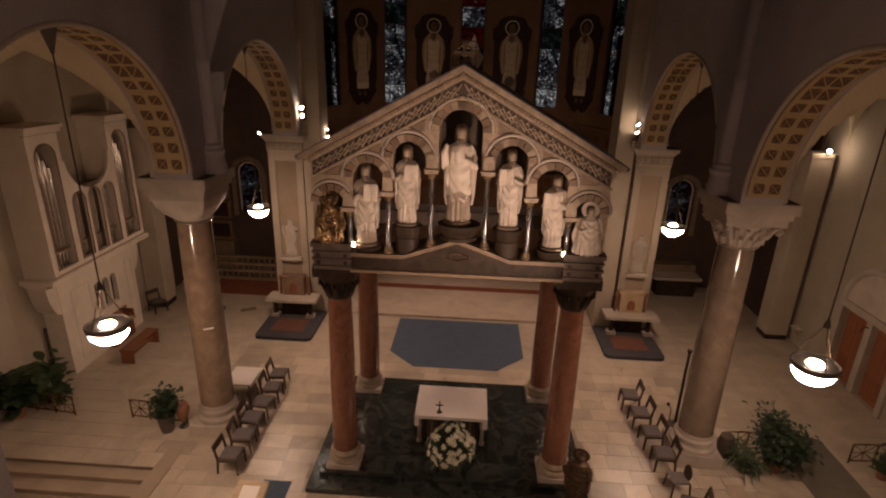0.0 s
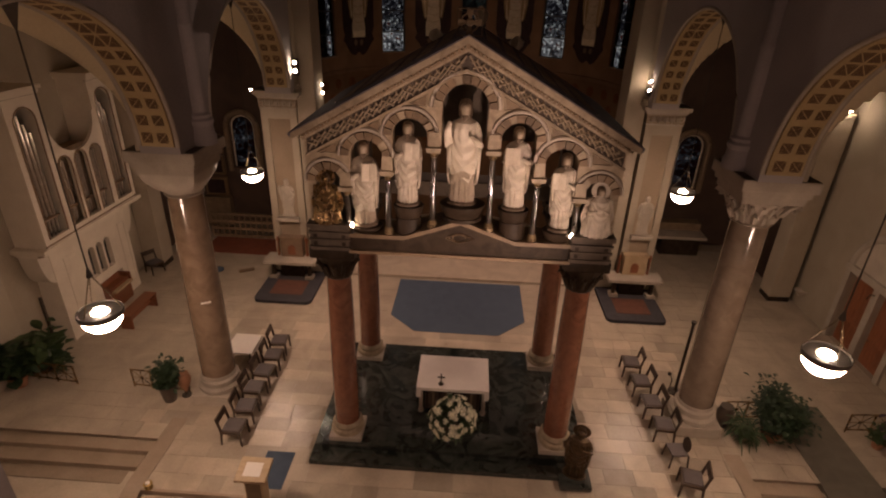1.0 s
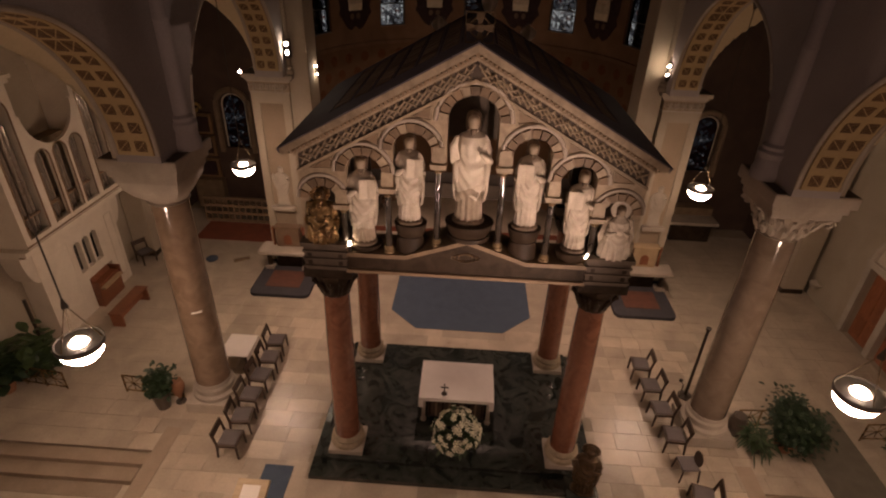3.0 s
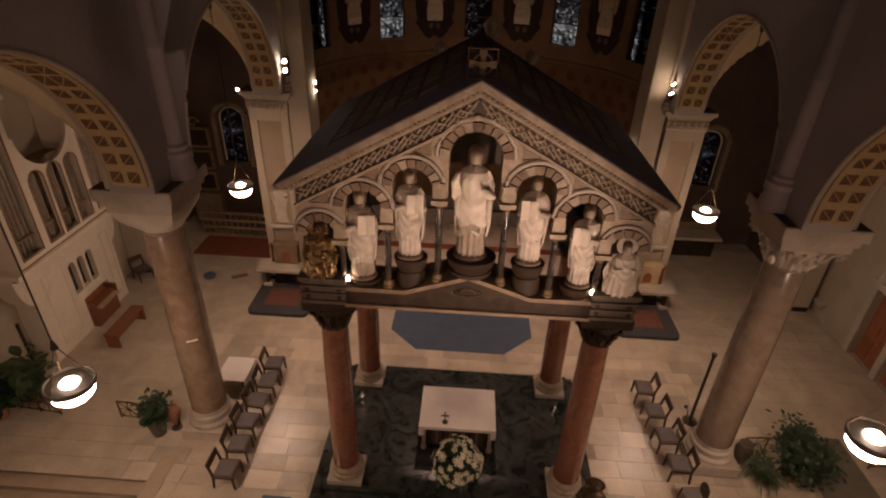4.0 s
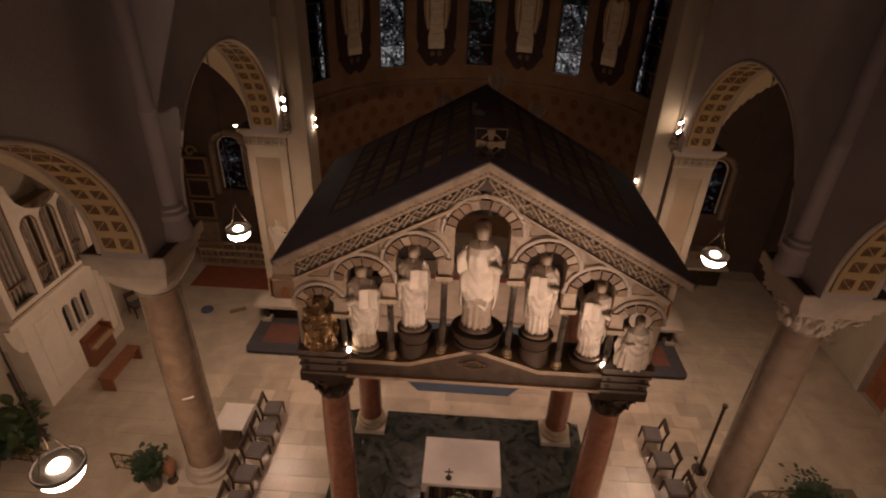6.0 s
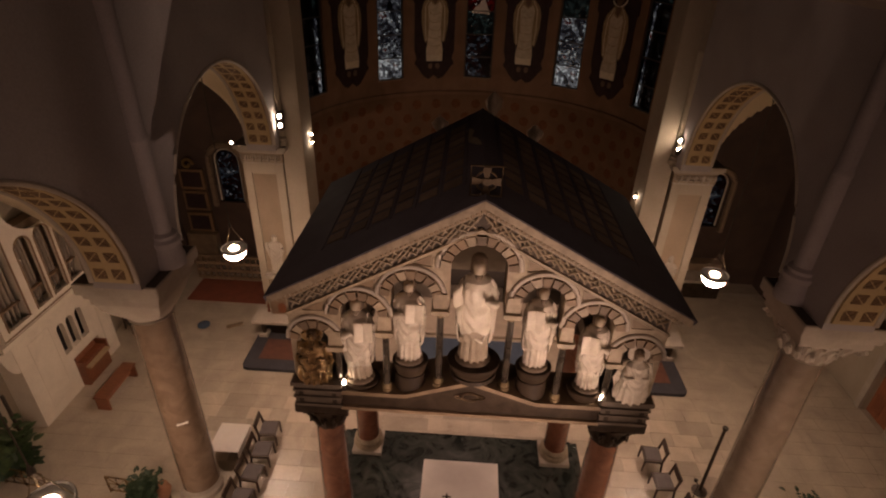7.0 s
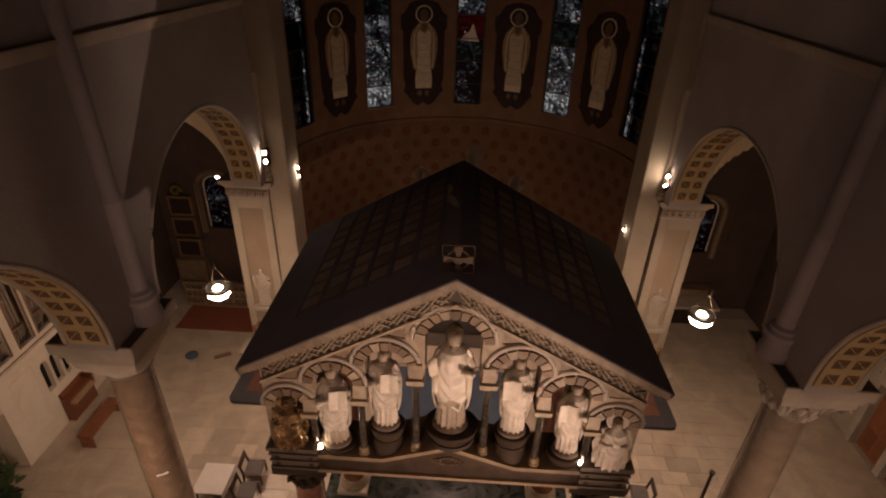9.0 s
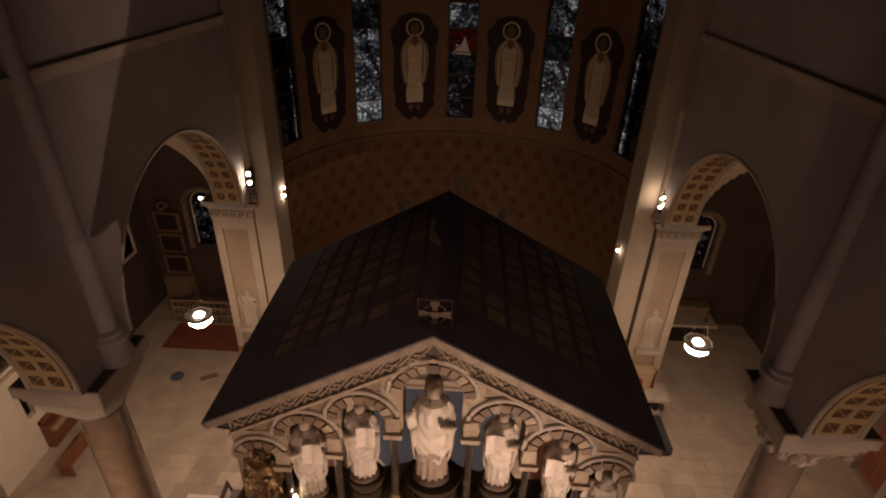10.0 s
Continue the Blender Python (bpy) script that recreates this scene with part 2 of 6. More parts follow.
M_PURPLELEAF = mat("leaf_dark_purple", (0.030, 0.018, 0.030), (0.06, 0.035, 0.055), 0.5, 6, 30, 0.1)
M_TERRA = mat("terracotta", (0.22, 0.10, 0.05), (0.30, 0.14, 0.075), 0.75, 4, 30, 0.2)
M_POT = mat("dark_glazed_pot", (0.06, 0.045, 0.035), (0.10, 0.075, 0.055), 0.4, 4, 30, 0.15)
M_PETAL = mat("white_petals", (0.62, 0.60, 0.42), (0.75, 0.73, 0.60), 0.7, 9, 40, 0.1)
M_PURPLE = mat("purple_petals", (0.16, 0.11, 0.20), (0.26, 0.19, 0.30), 0.7, 9, 40, 0.1)
M_SOIL = mat("potting_soil", (0.02, 0.014, 0.01), (0.04, 0.028, 0.02), 0.95, 9, 40, 0.4)
M_BULB = glow("lamp_glass", (1.0, 0.68, 0.50), 90)
M_GLOBE = glow("lamp_globe", (1.0, 0.70, 0.50), 42)
M_FLOOD = glow("floodlight_glass", (1.0, 0.75, 0.55), 130)
M_FOOT = glow("footlight_glass", (1.0, 0.75, 0.55), 45)
M_GLASS = [stained("stained_glass", [(0.03, 0.03, 0.042), (0.09, 0.09, 0.11), (0.20, 0.20, 0.22), (0.34, 0.35, 0.37), (0.62, 0.64, 0.64), (0.24, 0.07, 0.06)], 1, s) for s in range(3)]
M_GLASSRED = stained("stained_glass_red", [(0.03, 0.004, 0.006), (0.12, 0.012, 0.014), (0.26, 0.03, 0.03), (0.10, 0.02, 0.02), (0.5, 0.45, 0.42)], 1, 7)
M_GLASSPALE = stained("stained_glass_pale", [(0.10, 0.10, 0.11), (0.26, 0.26, 0.28), (0.48, 0.49, 0.51), (0.8, 0.82, 0.82), (0.40, 0.24, 0.22)], 1, 9)
M_GLASSGREEN = stained("stained_glass_greenish", [(0.02, 0.024, 0.025), (0.05, 0.06, 0.06), (0.11, 0.135, 0.13), (0.18, 0.21, 0.20)], 1, 11)
M_GLASSDARK = stained("stained_glass_dark", [(0.005, 0.006, 0.012), (0.02, 0.02, 0.035), (0.08, 0.02, 0.02), (0.17, 0.18, 0.20), (0.38, 0.38, 0.39)], 1, 5)


for dull in (M_LEAD, M_LEADPANE, M_WALL, M_APSE, M_APSE2, M_MEDAL, M_PANEL, M_DARKSTONE):
    dull.node_tree.nodes["Principled BSDF"].inputs["Specular IOR Level"].default_value = 0.15

# ---- mesh tools ----
def part(name, bm, material, parent=None, label="", smooth=False):
    me = bpy.data.meshes.new(name)
    if isinstance(bm, bmesh.types.BMesh):
        if smooth:
            for f in bm.faces:
                f.smooth = True
        bm.normal_update()
        bm.to_mesh(me)
        bm.free()
    else:
        me = bm
    if material and not me.materials:
        me.materials.append(material)
    if smooth:
        me.set_sharp_from_angle(angle=radians(38))
    ob = new(name, me)
    if parent:
        ob.parent = parent
    if label:
        ob["label"] = label
    return ob


def thing(name, label, category, at=(0, 0, 0), rz=0, group="", kind=""):
    ob = new(name)
    ob.matrix_world = pose(*at, 0, 0, rz)
    return tagged(ob, label, category, group, kind)


def shell(name, bm, material, label, category, smooth=False):
    return tagged(part(name, bm, material, None, "", smooth), label, category, "", "structure")


def box(bm, x0, x1, y0, y1, z0, z1, bevel=0.0, m=None):
    vs = [bm.verts.new((x, y, z)) for z in (z0, z1) for x, y in ((x0, y0), (x1, y0), (x1, y1), (x0, y1))]
    fs = [bm.faces.new([vs[i] for i in q]) for q in ((3, 2, 1, 0), (4, 5, 6, 7), (0, 1, 5, 4), (1, 2, 6, 5), (2, 3, 7, 6), (3, 0, 4, 7))]
    if m:
        bmesh.ops.transform(bm, matrix=m, verts=vs)
    if bevel:
        es = list({e for f in fs for e in f.edges})
        bmesh.ops.bevel(bm, geom=es, offset=bevel, segments=2, affect="EDGES", profile=0.6)
    return bm


def boxm(*a, **k):
    return box(bmesh.new(), *a, **k)


def lathe(bm, prof, c=(0, 0, 0), n=28, sx=1.0, sy=1.0, fold=0.0, count=0, phase=0.0, m=None):
    """A turned form from (radius, height) pairs; fold ripples the rings like drapery."""
    rings, made = [], []
    for r, z in prof:
        ring = []
        for i in range(n):
            a = 2 * math.pi * i / n
            k = 1 + fold * math.cos(count * a + phase + z * 1.3)
            ring.append(bm.verts.new((c[0] + r * k * sx * math.cos(a), c[1] + r * k * sy * math.sin(a), c[2] + z)))
        rings.append(ring)
        made += ring
    for p, q in zip(rings, rings[1:]):
        for i in range(n):
            bm.faces.new((p[i], p[(i + 1) % n], q[(i + 1) % n], q[i]))
    if prof[0][0] > 1e-4:
        bm.faces.new(rings[0][::-1])
    if prof[-1][0] > 1e-4:
        bm.faces.new(rings[-1])
    if m:
        bmesh.ops.transform(bm, matrix=m, verts=made)
    return bm


def tube(bm, pts, r, n=8, close=False):
    pts = [Vector(p) for p in pts]
    rs = r if isinstance(r, (list, tuple)) else [r] * len(pts)
    rings = []
    for i, p in enumerate(pts):
        if close:
            d = pts[(i + 1) % len(pts)] - pts[i - 1]
        else:
            d = pts[min(i + 1, len(pts) - 1)] - pts[max(i - 1, 0)]
        d.normalize()
        up = Vector((0, 0, 1)) if abs(d.z) < 0.9 else Vector((0, 1, 0))
        a = d.cross(up).normalized()
        b = a.cross(d)
        rings.append([bm.verts.new(p + rs[i] * (math.cos(2 * math.pi * k / n) * a + math.sin(2 * math.pi * k / n) * b)) for k in range(n)])
    for p, q in zip(rings, rings[1:] + rings[:1] if close else rings[1:]):
        for i in range(n):
            bm.faces.new((p[i], p[(i + 1) % n], q[(i + 1) % n], q[i]))
    if not close:
        bm.faces.new(rings[0][::-1])
        bm.faces.new(rings[-1])
    return bm


def prism(bm, poly, d0, d1, f):
    """A flat outline of (u, v) pairs given depth; f maps (u, depth, v) to a place."""
    a = [bm.verts.new(f(u, d0, v)) for u, v in poly]
    b = [bm.verts.new(f(u, d1, v)) for u, v in poly]
    bm.faces.new(a)
    bm.faces.new(b[::-1])
    for i in range(len(poly)):
        j = (i + 1) % len(poly)
        bm.faces.new((a[j], a[i], b[i], b[j]))
    return bm


def seg(bm, us, low, top, d0, d1, f):
    """A stretch of wall along u between two height curves."""
    q = []
    for u in us:
        zl, zt = low(u), top(u)
        q.append([bm.verts.new(f(u, d, z)) for d, z in ((d0, zl), (d0, zt), (d1, zt), (d1, zl))])
    for a, b in zip(q, q[1:]):
        for i in range(4):
            j = (i + 1) % 4
            bm.faces.new((a[i], a[j], b[j], b[i]))
    bm.faces.new(q[0][::-1])
    bm.faces.new(q[-1])
    return bm


def arc(c, r, n=24):
    return [c - r * math.cos(math.pi * i / n) for i in range(n + 1)]


def arch_low(c, r, spring):
    return lambda u: spring + math.sqrt(max(0.0, r * r - (u - c) ** 2))


def flat(z):
    return lambda u: z


def mend(bm):
    bmesh.ops.recalc_face_normals(bm, faces=bm.faces)
    return bm


def weld(bm):
    mend(bm)
    bmesh.ops.remove_doubles(bm, verts=bm.verts, dist=1e-5)
    return bm


def along_y(u, d, z):
    return (d, u, z)


def along_x(u, d, z):
    return (u, d, z)

# ---- structure ----
FACE, BACK = 7.03, 8.06          # nave wall's two faces, from the axis
SPRING, RISE = 8.70, 3.44
BAYS = (10.04, 18.75)             # middles of the two arches
COL_Y = 14.5
TOP = 22.0

# floors
bm = boxm(-15.6, 15.9, 12.45, 29.5, -0.5, -0.02)
box(bm, X0 - 8.3, X0 + 8.5, 10.55, 12.45, -0.5, -0.02)
shell("floor", bm, M_GROUT, "pale limestone slab floor of the sanctuary", "floor")
shell("ground", boxm(-15.6, 15.9, -9, 12.45, -0.7, -0.5), M_FLOOR, "lower pale stone floor of the nave", "floor")
shell("apse_floor", boxm(X0 - 6.9, X0 + 6.9, 23.0, 31.2, 0.0, 0.12, bevel=0.015), M_FLOOR, "low stone step of the apse floor", "floor")

for side, name in ((-1, "left"), (1, "right")):
    # nave wall over its two arches
    bm = bmesh.new()
    d0, d1 = X0 + side * FACE, X0 + side * BACK
    seg(bm, [-9, BAYS[0] - RISE], flat(-0.6), flat(TOP), d0, d1, along_y)
    seg(bm, arc(BAYS[0], RISE), arch_low(BAYS[0], RISE, SPRING), flat(TOP), d0, d1, along_y)
    seg(bm, [BAYS[0] + RISE, BAYS[1] - RISE], flat(8.5), flat(TOP), d0, d1, along_y)
    seg(bm, arc(BAYS[1], RISE), arch_low(BAYS[1], RISE, SPRING), flat(TOP), d0, d1, along_y)
    seg(bm, [BAYS[1] + RISE, 23.6], flat(8.46), flat(TOP), d0, d1, along_y)
    wall = shell("wall_" + name, mend(bm), M_WALL, "grey plastered nave wall over round arches", "wall")
    for c in BAYS:
        # ochre soffit lining with its edge mouldings
        bm = bmesh.new()
        for i in range(40):
            a0, a1 = math.pi * i / 40, math.pi * (i + 1) / 40
            poly = [(c - math.cos(a) * r, SPRING + math.sin(a) * r) for a, r in ((a0, RISE - 0.005), (a1, RISE - 0.005), (a1, RISE - 0.06), (a0, RISE - 0.06))]
            prism(bm, poly, X0 + side * (FACE + 0.10), X0 + side * (BACK - 0.12), along_y)
        part("soffit", mend(bm), M_OCHRE, wall, "ochre painted arch soffit")
        for d, r, t in ((FACE + 0.02, RISE - 0.015, 0.055), (BACK - 0.06, RISE - 0.03, 0.07)):
            pts = [(X0 + side * d, c - math.cos(math.pi * i / 40) * r, SPRING + math.sin(math.pi * i / 40) * r) for i in range(41)]
            part("moulding", tube(bmesh.new(), pts, t, 8), M_STONE, wall, "", True)
    # string course
    bm = boxm(X0 + side * (FACE - 0.10), X0 + side * FACE, -9, 22.9, 14.38, 14.50, bevel=0.03)
    box(bm, X0 + side * (FACE - 0.05), X0 + side * FACE, -9, 22.9, 14.25, 14.38, bevel=0.015)
    part("string_course", mend(bm), M_STONE, wall)
    # engaged shaft above the column
    bm = lathe(bmesh.new(), [(0.36, 8.5), (0.36, 8.72), (0.33, 8.76), (0.30, 9.0), (0.34, 9.06), (0.34, 9.14), (0.27, 9.2), (0.29, 9.28), (0.20, 9.34), (0.19, 11.4), (0.21, 11.42), (0.21, 11.5), (0.18, 11.54), (0.175, 21.9)], (X0 + side * (FACE - 0.06), COL_Y + 0.1, 0), 20)
    part("wall_shaft", bm, M_WALL, wall, "round engaged wall shaft", True)

    # aisle: groined vaults, transverse arch, outer wall
    bm = bmesh.new()
    vx, vr = X0 + side * (BACK + 3.5), 3.5
    for c in BAYS:
        k = 40
        grid = {}
        for i in range(k + 1):
            for j in range(k + 1):
                p, q = -vr * math.cos(math.pi * i / k), -vr * math.cos(math.pi * j / k)
                h = max(math.sqrt(max(0, vr * vr - p * p)), math.sqrt(max(0, vr * vr - q * q)))
                grid[i, j] = bm.verts.new((vx + p, c + q, SPRING + h))
        for i in range(k):
            for j in range(k):
                bm.faces.new((grid[i, j], grid[i + 1, j], grid[i + 1, j + 1], grid[i, j + 1]))
    box(bm, *sorted((X0 + side * BACK, X0 + side * 15.3)), -9, 22.4, 12.3, 12.6)
    o = tagged(part("ceiling_" + name, bm, M_VAULT, None, "", True), "cream plastered groin vaults of the aisle", "ceiling", "", "structure")
    bm = bmesh.new()
    cx = X0 + side * 11.56
    for y0, y1 in ((13.62, 15.28),):
        seg(bm, arc(cx, 3.3), arch_low(cx, 3.3, 8.7), flat(12.29), y0, y1, along_x)
        seg(bm, sorted([X0 + side * BACK, cx - side * 3.3]), flat(8.5), flat(12.29), y0, y1, along_x)
        seg(bm, sorted([cx + side * 3.3, X0 + side * 15.4]), flat(-0.5), flat(12.29), y0, y1, along_x)
    shell("aisle_arch_" + name, mend(bm), M_CREAM, "cream transverse arches of the aisle", "wall")
    # pilaster at the aisle's far end
    bm = boxm(*sorted((X0 + side * 14.1, X0 + side * 15.02)), 22.7, 23.62, 0, 8.3, bevel=0.02)
    box(bm, *sorted((X0 + side * 14.05, X0 + side * 15.02)), 22.66, 23.6, 8.3, 8.5, bevel=0.03)
    shell("pilaster_" + name, mend(bm), M_CREAM, "cream plastered aisle pilaster", "wall")
    shell("baseboard_" + name, boxm(*sorted((X0 + side * 14.07, X0 + side * 15.0)), 22.67, 23.5, 0, 0.22, bevel=0.01), M_DARKSTONE, "dark stone baseboard of the pilaster", "baseboard")
    # outer wall
    bm = bmesh.new()
    if side < 0:
        seg(bm, [-9, 26.0], flat(-0.6), flat(13), -15.75, -15.35, along_y)
        pierced = (-15.75, -15.35)
    else:
        seg(bm, [-9, 17.2], flat(-0.6), flat(13), 15.0, 15.7, along_y)
        seg(bm, [17.2, 20.1], flat(3.0), flat(13), 15.0, 15.7, along_y)
        seg(bm, [20.1, 26.0], flat(-0.6), flat(13), 15.0, 15.7, along_y)
        pierced = (15.0, 15.7)
    seg(bm, [26.0, 27.2], flat(-0.6), flat(3.4), *pierced, along_y)
    seg(bm, [26.0, 27.2], flat(5.6), flat(13), *pierced, along_y)
    seg(bm, [27.2, 29.5], flat(-0.6), flat(13), *pierced, along_y)
    shell("outer_wall_" + name, mend(bm), M_CREAM, "cream plastered aisle wall", "wall")
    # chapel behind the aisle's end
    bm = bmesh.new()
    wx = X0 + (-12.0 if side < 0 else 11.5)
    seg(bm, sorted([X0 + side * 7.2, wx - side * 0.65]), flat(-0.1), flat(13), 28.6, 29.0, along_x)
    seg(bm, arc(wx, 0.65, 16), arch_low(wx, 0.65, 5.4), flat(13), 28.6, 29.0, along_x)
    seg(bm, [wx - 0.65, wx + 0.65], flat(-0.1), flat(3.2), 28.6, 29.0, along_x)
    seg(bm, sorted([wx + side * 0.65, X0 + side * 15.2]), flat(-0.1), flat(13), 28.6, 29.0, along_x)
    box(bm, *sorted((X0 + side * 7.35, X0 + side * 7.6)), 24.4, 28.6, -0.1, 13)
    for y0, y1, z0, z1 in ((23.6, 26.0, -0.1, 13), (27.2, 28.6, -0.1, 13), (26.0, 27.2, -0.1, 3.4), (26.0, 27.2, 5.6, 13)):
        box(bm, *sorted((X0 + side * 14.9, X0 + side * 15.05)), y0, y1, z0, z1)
    shell("chapel_wall_" + name, mend(bm), M_CHAPEL, "dark brown chapel walls", "wall")
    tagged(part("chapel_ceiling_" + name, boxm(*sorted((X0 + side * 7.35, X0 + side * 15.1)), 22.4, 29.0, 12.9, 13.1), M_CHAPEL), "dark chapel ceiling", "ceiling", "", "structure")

tagged(part("ceiling", boxm(X0 - 7.4, X0 + 7.4, -9, 32, TOP, TOP + 0.3), M_DARK), "dark timber nave ceiling", "ceiling", "", "structure")
shell("wall_back", boxm(-15.6, 15.2, -9.4, -9, -0.6, TOP), M_WALL, "grey plastered wall at the nave's other end", "wall")

# chancel arch jambs and apse
bm = bmesh.new()
for s in (-1, 1):
    box(bm, *sorted((X0 + s * 6.25, X0 + s * 7.05)), 22.9, 24.2, 0, TOP - 0.02, bevel=0.04)
shell("chancel_jamb", mend(bm), M_CREAM, "tall cream stone jambs of the chancel arch", "wall")
AY, AR = 24.0, 7.0


def around(deg, r, z):
    a = radians(deg)
    return (X0 + r * math.sin(a), AY + r * math.cos(a), z)


def apse(u, d, z):
    return around(u, d, z)


WIN, WHALF, SILL, WTOP = (-69.4, -34.7, 0.0, 34.7, 69.4), 5.4, 9.32, 16.6
bm = bmesh.new()
seg(bm, [-92 + i * 4 for i in range(47)], flat(0.05), flat(8.55), AR, AR + 0.7, apse)
shell("apse_wall_low", mend(bm), M_APSE, "brown painted lower apse wall with medallions", "wall")
bm = bmesh.new()
prev = -92
for w in WIN + (999,):
    end = min(w - WHALF, 92)
    k = 6
    seg(bm, [prev + (end - prev) * i / k for i in range(k + 1)], flat(8.6), flat(TOP), AR, AR + 0.3, apse)
    if w < 900:
        us = [w - WHALF + WHALF * 2 * i / 12 for i in range(13)]
        seg(bm, us, flat(8.6), lambda u: SILL - 0.0, AR, AR + 0.3, apse)
        seg(bm, us, lambda u: WTOP + 0.63 * math.sqrt(max(0, 1 - ((u - w) / WHALF) ** 2)), flat(TOP), AR, AR + 0.3, apse)
    prev = w + WHALF
upper = shell("apse_wall", mend(bm), M_APSE2, "dark brown painted upper apse wall between stained windows", "wall")
bm = bmesh.new()
seg(bm, [-92 + i * 4 for i in range(47)], flat(8.55), flat(8.72), AR - 0.06, AR + 0.02, apse)
shell("apse_band", mend(bm), M_APSE2, "narrow moulded band round the apse", "trim")
low = bpy.data.objects["apse_wall_low"]
# painted medallions in staggered rows
rows = [(8.1, 0.0), (7.45, 4.0), (6.8, 0.0), (6.15, 4.0), (5.5, 0.0), (4.85, 4.0)]
bm = bmesh.new()
for z, off in rows:
    for i in range(-11, 12):
        deg = i * 8.0 + off
        f = Matrix.Translation(around(deg, AR - 0.004, z)) @ Matrix.Rotation(radians(-deg), 4, "Z") @ Matrix.Rotation(radians(90), 4, "X")
        lathe(bm, [(0.23, -0.004), (0.23, 0.006), (0.19, 0.010), (0.17, 0.004), (0.11, 0.004), (0.09, 0.012)], n=14, m=f)
o = part("medallion", mend(bm), M_MEDAL, low)
o["kind"] = "stuff"

# stained windows of the apse
for i, w in enumerate(WIN):
    win = tagged(new("window_%d" % (i + 1)), "tall round-headed stained glass window in dark frame", "window", "apse windows", "structure")
    f = Matrix.Translation(around(w, AR + 0.09, 0)) @ Matrix.Rotation(radians(-w), 4, "Z")
    win.matrix_world = f
    # lights of glass between the saddle bars
    cuts = (SILL - 0.02, 10.3, 11.3, 12.3, 13.3, 14.3, 15.3, 16.3)
    if i == 2:
        lights = (M_GLASSDARK, M_GLASSDARK, M_GLASSGREEN, M_GLASSRED, M_GLASS[1], M_GLASSRED, M_GLASSGREEN, M_GLASSDARK)
    else:
        lights = [(M_GLASSPALE, M_GLASS[0], M_GLASS[1], M_GLASS[2], M_GLASSGREEN, M_GLASS[2], M_GLASS[0], M_GLASSDARK)[max(0, min(7, k + (i % 3 == 0) * (k > 2)))] for k in range(8)]
    for k, z0 in enumerate(cuts):
        if k < 7:
            poly = [(-0.68, z0), (0.68, z0), (0.68, cuts[k + 1]), (-0.68, cuts[k + 1])]
        else:
            poly = [(-0.68, z0), (0.68, z0)] + [(0.68 * math.cos(math.pi * q / 14), WTOP + 0.66 * math.sin(math.pi * q / 14)) for q in range(15)]
        part("pane", mend(prism(bmesh.new(), poly, 0, 0.012, along_x)), lights[k], win, "leaded stained glass in pale blue and grey")
    if i == 2:
        # white robe hem in the middle light
        part("pane", mend(prism(bmesh.new(), [(-0.44, 12.22), (0.40, 12.18), (0.26, 12.5), (0.10, 12.95), (-0.06, 12.62), (-0.3, 12.42)], -0.012, -0.004, along_x)), M_CLOTH, win, "white glass piece")
    bm = bmesh.new()
    for z in (10.3, 11.3, 12.3, 13.3, 14.3, 15.3, 16.3):
        box(bm, -0.66, 0.66, -0.03, 0.0, z - 0.02, z + 0.02)
    box(bm, -0.68, -0.60, -0.05, 0.04, SILL, WTOP)
    box(bm, 0.60, 0.68, -0.05, 0.04, SILL, WTOP)
    box(bm, -0.6, 0.6, -0.05, 0.04, SILL, SILL + 0.07)
    part("window_frame", bm, M_IRON, win, "black iron window bars")
    part("window_sill", boxm(-0.66, 0.66, -0.13, -0.05, SILL, SILL + 0.05, bevel=0.01), M_BROWNSTONE, win)

# chapel windows
for s, i in ((-1, 6), (1, 7)):
    win = tagged(new("window_%d" % i), "round-headed stained glass chapel window", "window", "chapel windows", "structure")
    win.matrix_world = pose(X0 + (-12.0 if s < 0 else 11.5), 28.75, 0)
    poly = [(-0.66, 3.2), (0.66, 3.2)] + [(0.66 * math.cos(math.pi * k / 14), 5.4 + 0.66 * math.sin(math.pi * k / 14)) for k in range(15)]
    part("pane", mend(prism(bmesh.new(), poly, 0, 0.012, along_x)), M_GLASSDARK, win, "leaded stained glass in blue and white")
    pts = [(-0.6, -0.02, 3.24), (-0.6, -0.02, 5.4)] + [(-0.6 * math.cos(math.pi * k / 12), -0.02, 5.4 + 0.6 * math.sin(math.pi * k / 12)) for k in range(1, 12)] + [(0.6, -0.02, 5.4), (0.6, -0.02, 3.24)]
    part("window_frame", tube(bmesh.new(), pts, 0.045, 6), M_PALESTONE, win, "pale border of the chapel window")

for s, i in ((-1, 8), (1, 9)):
    win = tagged(new("window_%d" % i), "small pale-framed stained window in the chapel's side wall", "window", "chapel windows", "structure")
    win.matrix_world = pose(X0 + s * 14.95, 26.6, 0)
    part("pane", boxm(-0.006, 0.006, -0.56, 0.56, 3.42, 5.58), M_GLASSDARK, win, "leaded stained glass")
    bm = bmesh.new()
    for y0, y1, z0, z1 in ((-0.6, -0.5, 3.4, 5.6), (0.5, 0.6, 3.4, 5.6), (-0.5, 0.5, 3.4, 3.52), (-0.5, 0.5, 5.48, 5.6)):
        box(bm, -0.09, 0.09, y0, y1, z0, z1, bevel=0.01)
    part("window_frame", bm, M_PALESTONE, win, "pale stone frame")

